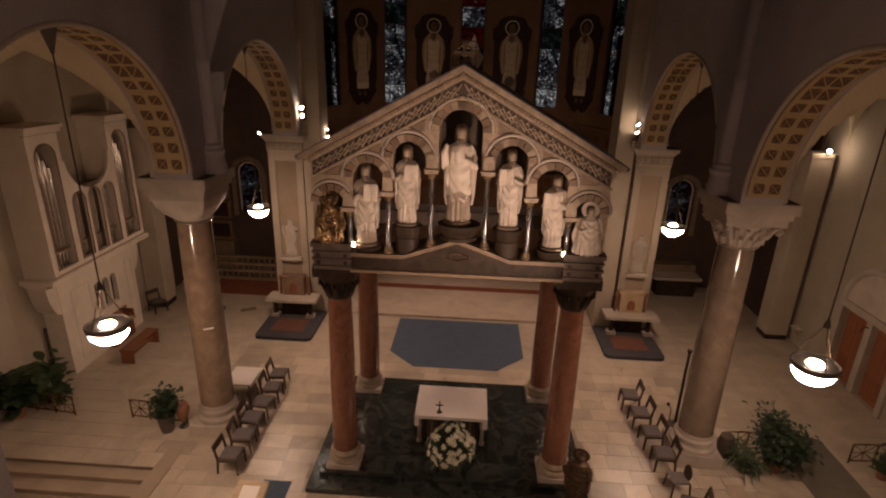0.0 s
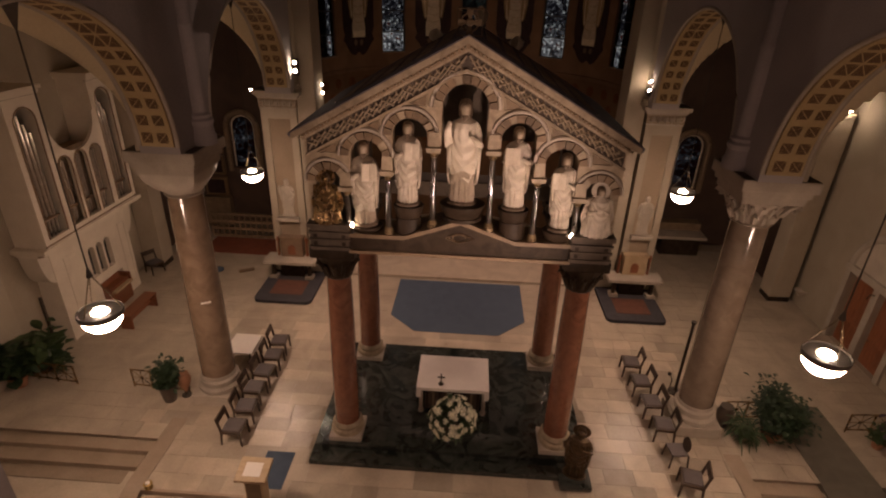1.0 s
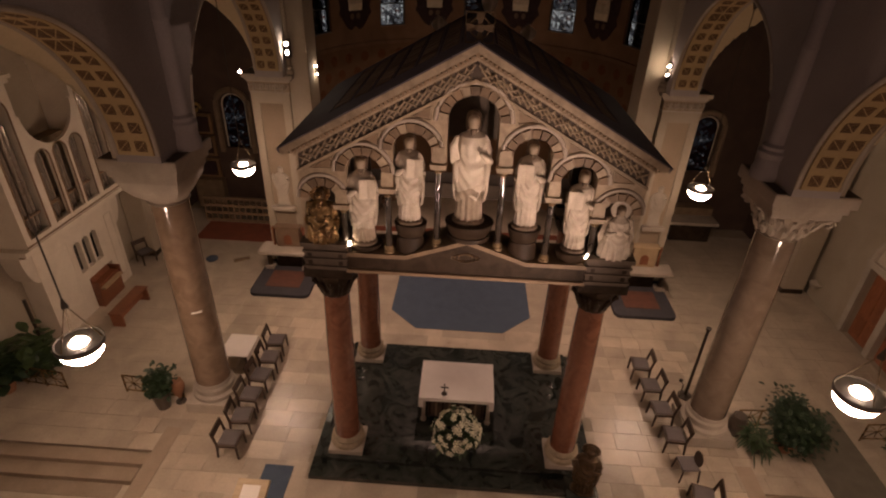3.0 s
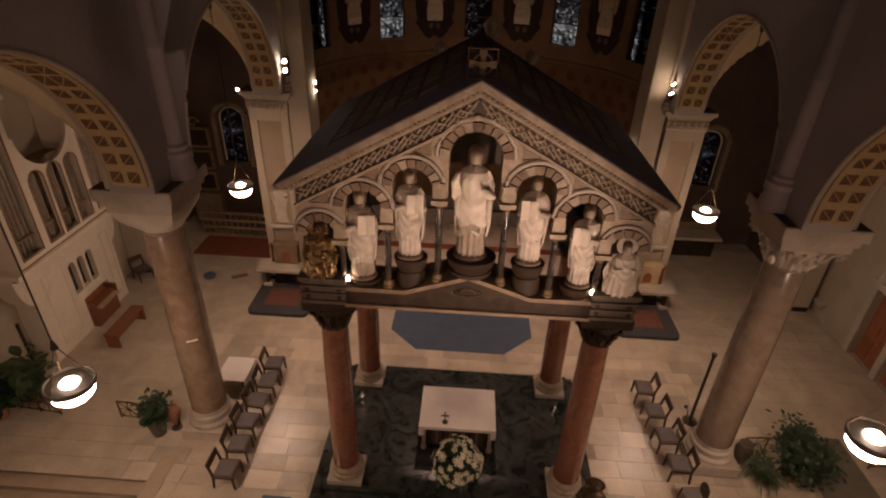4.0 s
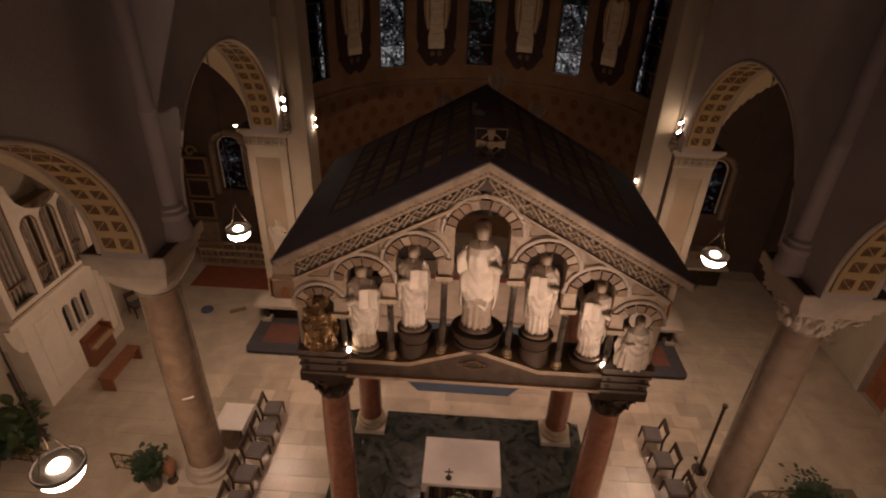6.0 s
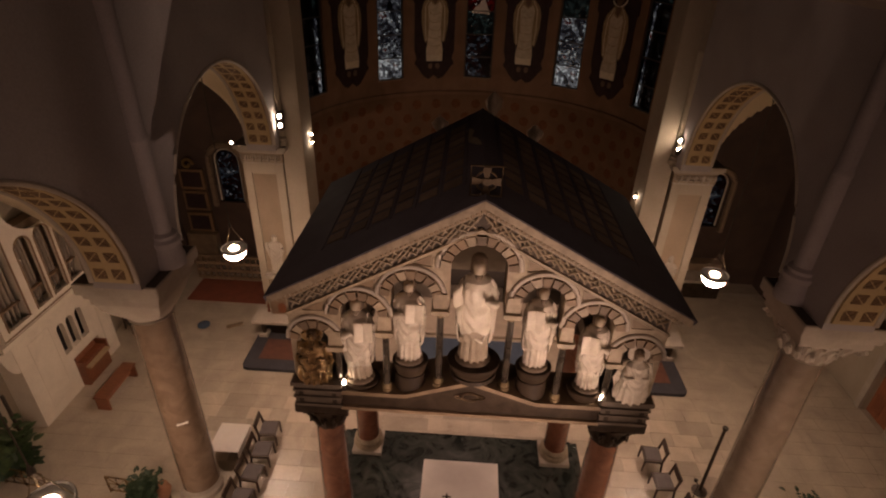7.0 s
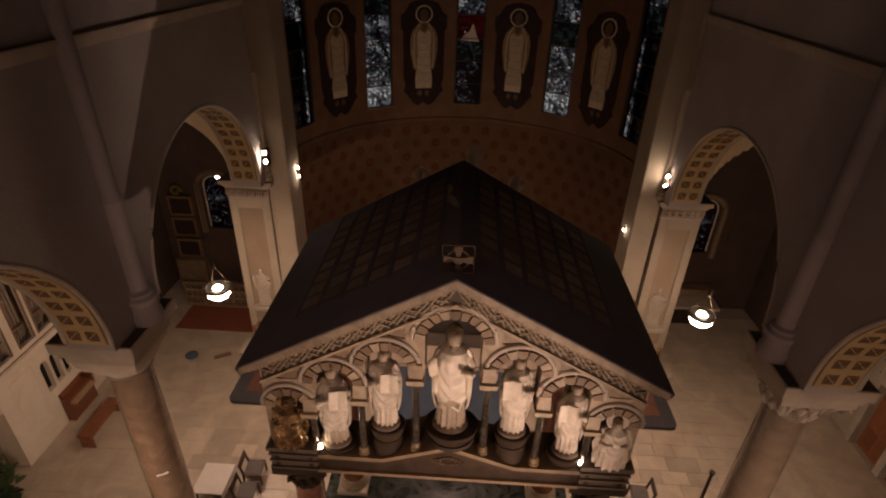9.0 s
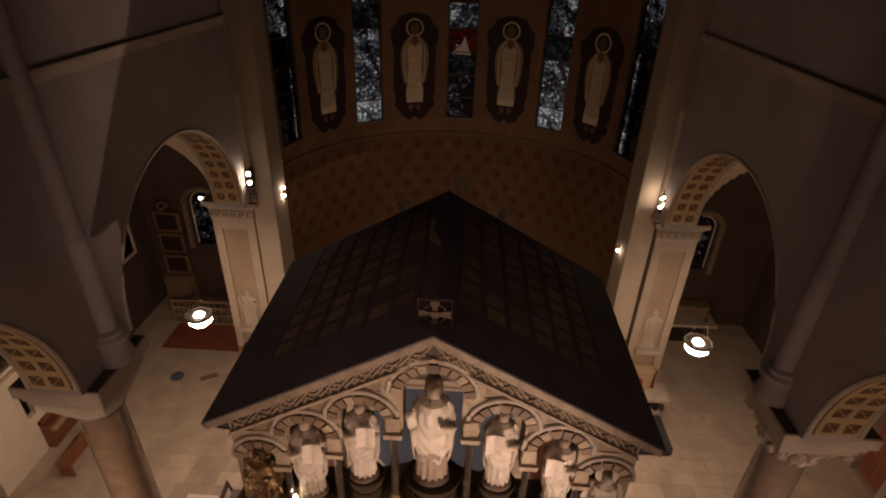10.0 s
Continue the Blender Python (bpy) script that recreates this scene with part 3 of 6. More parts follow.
# steps down to the nave, at the sides and in front
for name, x0, x1, y0, grow, label in (("left", -15.4, X0 - 8.75, 12.42, (0, -0.26), "three worn stone steps down to the nave"), ("right", X0 + 8.62, 10.4, 12.42, (0.3, 0), "three worn stone steps beside a carpeted ramp"), ("front", X0 - 8.25, X0 + 8.25, 10.55, (0, 0), "broad stone steps in front of the altar")):
    flight = tagged(new("steps_" + name), label, "steps", "", "structure")
    for k in range(3):
        part("step", boxm(x0 + grow[0] * k, x1 + grow[1] * k, y0 - 0.45 * (k + 1), y0 - 0.45 * k + 0.04, -0.52, -0.16 * (k + 1), bevel=0.012), M_STEP, flight)
    part("riser", boxm(x0, x1, y0 - 0.02, y0 + 0.07, -0.5, -0.004, bevel=0.012), M_STEP, flight)
# kerbs beside the steps
for s, name in ((-1, "left"), (1, "right")):
    bm = bmesh.new()
    poly = [(9.0, -0.52), (13.2, -0.52), (13.2, 0.006), (10.7, 0.006), (9.0, -0.40)]
    a, b = sorted((X0 + s * 8.27, X0 + s * 8.75))
    prism(bm, poly, a, b, along_y)
    shell("kerb_" + name, mend(bm), M_STEP, "sloping stone kerb beside the steps", "kerb")
# ramp
bm = prism(bmesh.new(), [(10.1, -0.52), (12.40, -0.04), (15.6, -0.04), (15.6, 0.014), (12.40, 0.014), (10.1, -0.47)], 10.42, 12.1, along_y)
shell("ramp", mend(bm), M_GREYCARPET, "ramp covered with worn grey carpet", "ramp")

# red marble edging strip and carpets
bm = prism(bmesh.new(), [(-2.78, 22.8), (2.8, 22.8), (2.8, 19.75), (1.65, 18.66), (-1.7, 18.66), (-2.8, 19.75)], 0.0, 0.014, lambda u, d, v: (X0 + u, v, d))
tagged(part("carpet", mend(bm), M_BLUE), "plain blue carpet with cut corners on the floor", "carpet")
bm = boxm(X0 - 5.6, X0 + 5.6, 26.1, 26.6, 0.12, 0.134)
tagged(part("carpet", bm, M_REDCARPET), "red carpet strip on the apse floor", "carpet")
bm = boxm(-13.4, -9.6, 24.5, 26.33, -0.02, 0.014)
tagged(part("carpet", bm, M_REDCARPET), "red carpet on the side chapel floor", "carpet")

# nave columns
def nave_column(x, material, carved):
    c = thing("column", ("tan polished granite column with plain cushion capital", "pink polished granite column with carved leaf capital")[carved], "column", (x, COL_Y, 0), 0, "nave columns")
    part("plinth", boxm(-0.70, 0.70, -0.70, 0.70, 0, 0.40, bevel=0.03), M_STONE, c)
    part("base", lathe(bmesh.new(), [(0.64, 0.40), (0.68, 0.46), (0.67, 0.56), (0.58, 0.62), (0.57, 0.70), (0.61, 0.75), (0.60, 0.82), (0.545, 0.87), (0.53, 1.0)], n=40), M_STONE, c, "moulded stone base", True)
    part("shaft", lathe(bmesh.new(), [(0.52, 1.0), (0.515, 2.5), (0.50, 4.5), (0.468, 7.12)], n=48), material, c, "polished granite shaft", True)
    cap = bmesh.new()
    if carved:
        lathe(cap, [(0.48, 7.10), (0.54, 7.14), (0.50, 7.18), (0.50, 7.22), (0.54, 7.45), (0.63, 7.65), (0.78, 7.84)], n=40, fold=0.035, count=16)
        for k in range(16):
            a = math.pi * 2 * k / 16
            for z, r, h in ((7.2, 0.51, 0.28), (7.42, 0.56, 0.32)):
                a2 = a + (math.pi / 16 if z > 7.2 else 0)
                d = Vector((math.cos(a2), math.sin(a2), 0))
                tube(cap, [d * r + Vector((0, 0, z)), d * (r + 0.05) + Vector((0, 0, z + h * 0.6)), d * (r + 0.13) + Vector((0, 0, z + h)), d * (r + 0.17) + Vector((0, 0, z + h - 0.06))], [0.06, 0.085, 0.06, 0.03], 6)
        for k in range(4):
            a = math.pi / 4 + math.pi / 2 * k
            d = Vector((math.cos(a), math.sin(a), 0))
            t = Vector((-d.y, d.x, 0))
            pts = [d * (0.92 + 0.13 * (1 - i / 14) * math.cos(i * 0.85)) + Vector((0, 0, 7.70 + 0.13 * (1 - i / 14) * math.sin(i * 0.85))) for i in range(14)]
            tube(cap, pts, 0.05, 6)
            tube(cap, [d * 0.66 + Vector((0, 0, 7.45)), d * 0.8 + Vector((0, 0, 7.7)), d * 0.98 + Vector((0, 0, 7.83))], [0.08, 0.07, 0.06], 6)
    else:
        lathe(cap, [(0.48, 7.10), (0.53, 7.14), (0.49, 7.18), (0.52, 7.24), (0.62, 7.40), (0.72, 7.56)], n=40)
        q = [(0.51, 7.24), (0.64, 7.40), (0.74, 7.62), (0.76, 7.84)]
        rings = []
        for i, (r, z) in enumerate(q):
            w = 0.25 + 0.25 * i
            ring = []
            for k in range(40):
                a = 2 * math.pi * k / 40
                sq = 1 / max(abs(math.cos(a)), abs(math.sin(a)))
                rr = r * (1 + min(w, 0.9) * (sq - 1))
                ring.append(cap.verts.new((rr * math.cos(a), rr * math.sin(a), z)))
            rings.append(ring)
        for p, q2 in zip(rings, rings[1:]):
            for k in range(40):
                cap.faces.new((p[k], p[(k + 1) % 40], q2[(k + 1) % 40], q2[k]))
    part("capital", cap, M_STONE, c, "carved leaf capital" if carved else "plain cushion capital", True)
    bm = boxm(-0.78, 0.78, -0.78, 0.78, 7.84, 8.04, bevel=0.02)
    box(bm, -0.85, 0.85, -0.85, 0.85, 8.04, 8.2, bevel=0.02)
    box(bm, -0.94, 0.94, -0.94, 0.94, 8.2, 8.5, bevel=0.035)
    part("abacus", bm, M_STONE, c, "stepped stone abacus slab")
    part("ledge", boxm(-0.90, 0.90, -0.90, 0.90, 8.495, 8.506), M_DARKBROWN, c, "dark brown top of the abacus")
    return c


nave_column(X0 - 7.7, M_TAN, 0)
nave_column(X0 + 7.7, M_TANP, 1)


# chancel piers with carved cap band and low relief
def plain_figure(bm, h, m, book=0, kneel=False, halo=True, wings=False, mantle=False, dark_below=0.0, wide=0.98):
    """A plain robed form: rippled drapery, shoulders, head, bent arms and an open book."""
    s = h / 1.8
    rr = random.Random(int(h * 1000) + book)
    new_bm = bmesh.new()
    if kneel:
        prof = [(0.37, 0), (0.40, 0.12), (0.38, 0.4), (0.32, 0.75), (0.29, 1.0), (0.26, 1.16), (0.13, 1.29), (0.085, 1.36)]
        head = 1.47
    else:
        prof = [(0.24, 0), (0.25, 0.08), (0.235, 0.35), (0.25, 0.65), (0.262, 0.92), (0.25, 1.15), (0.25, 1.32), (0.20, 1.43), (0.09, 1.50), (0.065, 1.55)]
        head = 1.655
    n = 84
    rings = []
    ph = rr.uniform(0, 6)
    tall = 1.35 if not kneel else 1.1
    for (r0, z0), (r1, z1) in zip(prof, prof[1:] + prof[-1:]):
        for i in range(14):
            t = i / 14
            r, z = r0 + (r1 - r0) * t, z0 + (z1 - z0) * t
            low, mid = max(0.0, 1 - z / 0.62), min(1.0, max(0.0, 1.6 - abs(z - 0.80) / 0.30))
            ring = []
            for k in range(n):
                a = 2 * math.pi * k / n
                front = 0.5 - 0.5 * math.sin(a)
                nz = noise.noise(Vector((math.cos(a) * 2.2 + ph, math.sin(a) * 2.2, z * 1.3)))
                pleat = math.cos(13 * a + 1.4 * z + 1.2 * nz + ph)
                swag = math.sin(2 * math.pi * (z * 4.3 + 0.5 * math.cos(a + 0.5) - 1.25 * abs(math.cos(a)) ** 1.6 + 0.12 * nz))
                q = r * (1 + 0.11 * low * pleat + 0.10 * mid * swag * front + (0.05 * (1 - mid) if z < tall else 0.0) * pleat + 0.05 * nz)
                if not kneel and z < 0.40 + 0.13 * math.cos(a + 0.7):
                    q *= 0.84   # the tunic shows below the mantle's hem
                ring.append(new_bm.verts.new((q * math.cos(a), q * 0.78 * math.sin(a), z)))
            rings.append(ring)
            if (r1, z1) == (r0, z0):
                break
    for p, q in zip(rings, rings[1:]):
        for i in range(n):
            new_bm.faces.new((p[i], p[(i + 1) % n], q[(i + 1) % n], q[i]))
    new_bm.faces.new(rings[0][::-1])
    new_bm.faces.new(rings[-1])
    # below the given height the faces take the darker marble
    for face in new_bm.faces:
        c = face.calc_center_median()
        if dark_below and c.z < dark_below - 0.5 * abs(c.x):
            face.material_index = 2
    before = set(new_bm.faces)
    if mantle:
        # open cloak hanging behind the shoulders
        rows4 = []
        for z, r in ((1.44, 0.20), (1.34, 0.27), (1.1, 0.31), (0.8, 0.30), (0.5, 0.29), (0.32, 0.26)):
            line = [(math.cos(a), math.sin(a), 1 + 0.05 * math.sin(9 * a + z)) for a in [math.pi * (k / 20 * 1.16 - 0.08) for k in range(21)]]
            rows4.append(([new_bm.verts.new((r * q * x, r * q * 0.85 * y, z)) for x, y, q in line], [new_bm.verts.new(((r - 0.025) * q * x, (r - 0.025) * q * 0.85 * y, z)) for x, y, q in line]))
        for (o0, i0), (o1, i1) in zip(rows4, rows4[1:]):
            for k in range(20):
                new_bm.faces.new((o0[k], o0[k + 1], o1[k + 1], o1[k]))
                new_bm.faces.new((i0[k + 1], i0[k], i1[k], i1[k + 1]))
            for k in (0, 20):
                new_bm.faces.new((o0[k], o1[k], i1[k], i0[k]))
        for o0, i0 in (rows4[0], rows4[-1]):
            for k in range(20):
                new_bm.faces.new((o0[k], o0[k + 1], i0[k + 1], i0[k]))
    cloak = set(new_bm.faces) - before
    lathe(new_bm, [(0.0, -0.135), (0.05, -0.12), (0.082, -0.06), (0.095, 0.02), (0.085, 0.075), (0.045, 0.108), (0.0, 0.112)], (0, -0.05, head - 0.01), 18, 1, 1.08)
    skin = set(new_bm.faces) - before - cloak
    lathe(new_bm, [(0.10, -0.21), (0.128, -0.12), (0.128, 0.0), (0.118, 0.07), (0.08, 0.125), (0.02, 0.145)], (0, 0.06, head + 0.015), 22, 0.95, 0.9, 0.06, 9)
    if not kneel:
        # beard
        lathe(new_bm, [(0.0, -0.09), (0.035, -0.06), (0.06, 0.0), (0.045, 0.03)], (0, -0.10, head - 0.115), 14, 1, 0.7, 0.06, 5)
    # faces take darker marble: the arch's shade is put into their colour
    for face in new_bm.faces:
        if face in skin:
            face.material_index = 2
        elif face not in before and face not in cloak:
            face.material_index = 3
    top = 1.12 if kneel else 1.38
    for sx in (-1, 1):
        lift = 0.0 if (book or kneel) else (0.30 if sx < 0 else 0.06)
        tube(new_bm, [(sx * 0.17, 0.02, top), (sx * 0.25, -0.02, top - 0.2), (sx * 0.262, -0.09, top - 0.33), (sx * (0.22 + lift * 0.25), -0.2, top - 0.30 + lift * 0.8), (sx * (0.10 + lift * 0.5), -0.27, top - 0.2 + lift)], [0.075, 0.082, 0.085, 0.062, 0.032], 10)
        # sleeve hanging from the forearm
        tube(new_bm, [(sx * 0.24, -0.11, top - 0.3), (sx * 0.25, -0.14, top - 0.5), (sx * 0.22, -0.14, top - 0.7)], [0.06, 0.045, 0.012], 8)
    # mantle folds sweeping across the front
    for k in range(4):
        z = top - 0.40 - 0.16 * k + rr.uniform(-0.03, 0.03)
        e = 1 if k % 2 else 0.6
        tube(new_bm, [(-0.20, -0.05, z + 0.28 * e), (-0.11, -0.15, z + 0.08 * e), (0.03 + 0.03 * k, -0.172, z - 0.07), (0.15, -0.13, z + 0.02), (0.205, -0.03, z + 0.16)], [0.006, 0.018, 0.026, 0.018, 0.006], 6)
    old = set(new_bm.faces)
    if book:
        f = Matrix.Translation((book * 0.13, -0.27, top - 0.16)) @ Matrix.Rotation(radians(-14), 4, "X")
        box(new_bm, -0.165, 0.0, -0.02, 0.02, -0.18, 0.18, bevel=0.006, m=f @ Matrix.Rotation(radians(14), 4, "Z"))
        box(new_bm, 0.0, 0.165, -0.02, 0.02, -0.18, 0.18, bevel=0.006, m=f @ Matrix.Rotation(radians(-14), 4, "Z"))
    for face in new_bm.faces:
        if face not in old:
            face.material_index = 1
    if halo:
        f = Matrix.Translation((0, 0.08, head + 0.02)) @ Matrix.Rotation(radians(78), 4, "X")
        hr = 1.38 if kneel else 1.0
        lathe(new_bm, [(0.20 * hr, -0.012), (0.205 * hr, 0.012), (0.175 * hr, 0.022), (0.16 * hr, 0.006), (0.05, 0.002)], n=28, m=f)
    if wings:
        for sx in (-1, 1):
            for k in range(4):
                tube(new_bm, [(sx * 0.1, 0.14, 1.22 - 0.05 * k), (sx * (0.34 - 0.03 * k), 0.10, 1.16 - 0.10 * k), (sx * (0.44 - 0.04 * k), 0.08, 0.62), (sx * (0.36 - 0.05 * k), 0.08, 0.12 + 0.07 * k)], [0.04, 0.075, 0.06, 0.015], 7)
    # low plinth
    old = set(new_bm.faces)
    lathe(new_bm, [(0.28, -0.06), (0.28, 0.01)], n=20, sy=0.85)
    for face in new_bm.faces:
        if face not in old:
            face.material_index = 3
    bmesh.ops.transform(new_bm, matrix=m @ Matrix.Diagonal((s * wide, s, s, 1)), verts=new_bm.verts)
    tmp = bpy.data.meshes.new("tmp")
    new_bm.to_mesh(tmp)
    new_bm.free()
    bm.from_mesh(tmp)
    bpy.data.meshes.remove(tmp)
    return bm


for s, name in ((-1, "left"), (1, "right")):
    a, b = sorted((X0 + s * (7.08 if s < 0 else 7.16), X0 + s * 8.60))
    lo, hi = (0.66, 1.0) if s < 0 else (1.0, 0.66)   # the cap juts out less on the aisle's side
    bm = boxm(a, b, 22.95, 24.4, 0, 7.7)
    box(bm, a, a + 0.3, 22.85, 22.95, 0, 7.7, bevel=0.01)
    box(bm, b - 0.3, b, 22.85, 22.95, 0, 7.7, bevel=0.01)
    box(bm, a + 0.3, b - 0.3, 22.85, 22.95, 7.3, 7.7)
    pier = shell("pier_" + name, mend(bm), M_CREAM, "cream stone chancel pier with sunk panel and carved cap", "pier")
    bm = boxm(a - 0.03 * lo, b + 0.03 * hi, 22.82, 24.3, 7.7, 7.78, bevel=0.02)
    box(bm, a - 0.15 * lo, b + 0.15 * hi, 22.70, 24.3, 8.2, 8.30, bevel=0.02)
    box(bm, a - 0.26 * lo, b + 0.26 * hi, 22.58, 24.3, 8.30, 8.46, bevel=0.03)
    part("cap", mend(bm), M_STONE, pier, "moulded stone cap")
    part("cap_band", boxm(a - 0.05 * lo, b + 0.05 * hi, 22.80, 24.3, 7.782, 8.198), M_SUNK, pier, "tan ground of the carved band")
    part("cap_bead", boxm(a - 0.09 * lo, b + 0.09 * hi, 22.765, 22.80, 8.13, 8.196, bevel=0.012), M_STONE, pier)
    part("sunk_panel", boxm(a + 0.31, b - 0.31, 22.90, 22.94, 0.02, 7.29), M_SUNK, pier, "darker tan sunk panel")
    part("ledge", boxm(a - 0.22 * lo, b + 0.22 * hi, 22.62, 23.5, 8.455, 8.466), M_DARKBROWN, pier, "dark brown top of the cap")
    bm = bmesh.new()
    for k in range(5):
        x = a + 0.2 + (b - a - 0.4) * k / 4
        tube(bm, [(x - 0.02, 22.78, 7.80), (x, 22.75, 7.93), (x + 0.03, 22.77, 8.10)], [0.03, 0.045, 0.015], 6)
        for e in (-1, 1):
            pts = [(x + e * (0.03 + 0.012 * i) * math.cos(i * 0.7) + e * 0.07, 22.78, 7.97 + (0.03 + 0.011 * i) * math.sin(i * 0.7)) for i in range(11)]
            tube(bm, pts, 0.028, 6)
    part("carving", bm, M_STONE, pier, "scrolled leaf carving", True)
    bm = plain_figure(bmesh.new(), 1.7, pose((a + b) / 2, 22.90, 2.98) @ Matrix.Diagonal((1.15, 0.5, 1, 1)), halo=True)
    tagged(part("relief_statue", bm, M_STONE, None, "", True), "low relief stone figure set on the pier", "statue")
    bm = lathe(bmesh.new(), [(0.2, 8.46), (0.2, 8.6), (0.15, 8.66), (0.17, 8.74), (0.11, 8.8), (0.105, 12.2), (0.13, 12.24), (0.105, 12.3), (0.10, 21.9)], (X0 + s * 7.0, 22.86, 0), 16)
    part("corner_shaft", bm, M_CREAM, pier, "slim corner shaft", True)
    bm = boxm(a + 0.25, b - 0.25, 22.62, 22.96, 2.72, 2.89, bevel=0.02)
    part("bracket", bm, M_STONE, pier)

# ---- the canopy over the altar ----
GY = 12.33                     # the gable's front
CX, CF, CB = 3.08, 12.9, 16.72   # its four columns
DECK = 0.30


def gx(u, d, z):
    return (X0 + u, GY + d, z)


# dark green marble platform with a step in front
plat = thing("platform", "dark green polished marble altar platform with a step", "platform")
part("step", boxm(X0 - 4.0, X0 + 4.0, 11.78, 17.4, 0, 0.15, bevel=0.012), M_GREEN, plat)
part("deck", boxm(X0 - 3.75, X0 + 3.75, 12.3, 17.32, 0.15, DECK - 0.006, bevel=0.012), M_GREEN, plat)
bm0 = boxm(-0.495, 0.495, -0.495, 0.495, -0.006, 0.0)
slab = bpy.data.meshes.new("slab")
bm0.to_mesh(slab)
bm0.free()
for i in range(7):
    for j in range(5):
        o = part("slab", slab, M_GREEN, plat)
        o.location = (X0 - 3.18 + 1.06 * i, 12.83 + 0.99 * j, DECK)
        o.scale = (1.07, 0.99, 1)

can = thing("altar_canopy", "carved stone gabled canopy with lead roof on red marble columns", "canopy")


def canopy_column(x, y, front):
    c = new("column")
    c.parent = can
    c["label"] = "red marble column with pale base and dark capital"
    c.location = (x, y, 0)
    part("plinth", boxm(-0.48, 0.48, -0.48, 0.48, DECK, DECK + 0.16, bevel=0.02), M_STONE, c)
    part("base", lathe(bmesh.new(), [(0.46, DECK + 0.16), (0.49, DECK + 0.22), (0.47, DECK + 0.3), (0.41, DECK + 0.34), (0.42, DECK + 0.4), (0.44, DECK + 0.44), (0.40, DECK + 0.5), (0.365, DECK + 0.54)], n=32), M_CARVED, c, "pale moulded base", True)
    part("shaft", lathe(bmesh.new(), [(0.36, DECK + 0.54), (0.355, 2.5), (0.335, 4.5), (0.31, 5.72)], n=36), M_RED, c, "red marble shaft", True)
    bm = lathe(bmesh.new(), [(0.31, 5.68), (0.36, 5.72), (0.33, 5.8), (0.36, 5.9), (0.44, 6.15), (0.58, 6.42)], n=32, fold=0.04, count=12)
    for k in range(12):
        a = math.pi * 2 * k / 12
        d = Vector((math.cos(a), math.sin(a), 0))
        tube(bm, [d * 0.34 + Vector((0, 0, 5.8)), d * 0.42 + Vector((0, 0, 6.05)), d * 0.54 + Vector((0, 0, 6.18)), d * 0.55 + Vector((0, 0, 6.10))], [0.05, 0.07, 0.05, 0.03], 6)
    box(bm, -0.56, 0.56, -0.56, 0.56, 6.40, 6.66, bevel=0.04)
    part("capital", bm, M_DARKSTONE, c, "dark carved leaf capital", True)


for sx in (-1, 1):
    canopy_column(X0 + sx * CX, CF, True)
    canopy_column(X0 + sx * CX, CB, False)

# beams on the columns
for sx in (-1, 1):
    a, b = sorted((X0 + sx * 2.75, X0 + sx * 3.5))
    part("side_beam", mend(boxm(a, b, 12.9, 17.2, 6.66, 7.12, bevel=0.02)), M_BROWNSTONE, can)
# back beam in the dark stone too, its shade put into the colour
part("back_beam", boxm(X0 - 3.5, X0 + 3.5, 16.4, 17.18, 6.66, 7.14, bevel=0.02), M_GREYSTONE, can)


def beam_top(u):
    return 7.12 + 0.46 * max(0, 1 - abs(u) / 1.32)


us = [-2.65, -1.32, 0, 1.32, 2.65]
part("front_beam", mend(seg(bmesh.new(), us, flat(6.66), lambda u: beam_top(u) - 0.10, 0.06, 0.9, gx)), M_DARKSTONE, can, "dark carved front beam rising to a low point")
part("beam_moulding", mend(seg(bmesh.new(), us, lambda u: beam_top(u) - 0.10, beam_top, 0.0, 0.95, gx)), M_BROWNSTONE, can)
part("beam_fillet", mend(seg(bmesh.new(), [-2.65, 2.65], flat(6.60), flat(6.68), 0.0, 0.9, gx)), M_BROWNSTONE, can)
bm = bmesh.new()
for k in range(3):
    tube(bm, [gx(0.16 * math.cos(a * math.pi / 6) * (1 + 0.5 * k), 0.05, 7.12 + 0.12 * math.sin(a * math.pi / 6) * (1 - 0.2 * k)) for a in range(12)], 0.016, 5, True)
part("beam_ornament", bm, M_DARKBRONZE, can, "small gilded ornament", True)
for sx in (-1, 1):
    bm = bmesh.new()
    a, b = sorted((sx * 2.63, sx * 3.56))
    prism(bm, [(a, 6.66), (b, 6.66), (b, 7.32), (a, 7.32)], -0.02, 1.05, gx)
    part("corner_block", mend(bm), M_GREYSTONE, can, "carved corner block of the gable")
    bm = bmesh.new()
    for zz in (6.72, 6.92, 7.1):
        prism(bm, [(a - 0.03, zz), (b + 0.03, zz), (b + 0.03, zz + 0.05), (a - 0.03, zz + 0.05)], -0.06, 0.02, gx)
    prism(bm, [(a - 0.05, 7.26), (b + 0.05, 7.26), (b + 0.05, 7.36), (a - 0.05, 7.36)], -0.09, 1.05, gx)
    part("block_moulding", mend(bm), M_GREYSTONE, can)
    for u in (a + 0.08, b - 0.17):
        for zz in (6.80, 7.0):
            part("rosette", mend(prism(bmesh.new(), [(u, zz), (u + 0.09, zz), (u + 0.09, zz + 0.09), (u, zz + 0.09)], -0.045, 0.0, gx)), M_DARKSTONE, can)

# gable wall with seven arched openings
NICHES = ((0.0, 0.50, 10.15), (1.2, 0.385, 9.50), (2.18, 0.37, 9.0), (3.06, 0.29, 8.37))
EAVE, APEX = (3.55, 9.33), 11.30
IMPOST = {(0, 1): 9.2, (1, 2): 8.62, (2, 3): 8.2}


def rake(u):
    return APEX + (EAVE[1] - APEX) * abs(u) / EAVE[0]


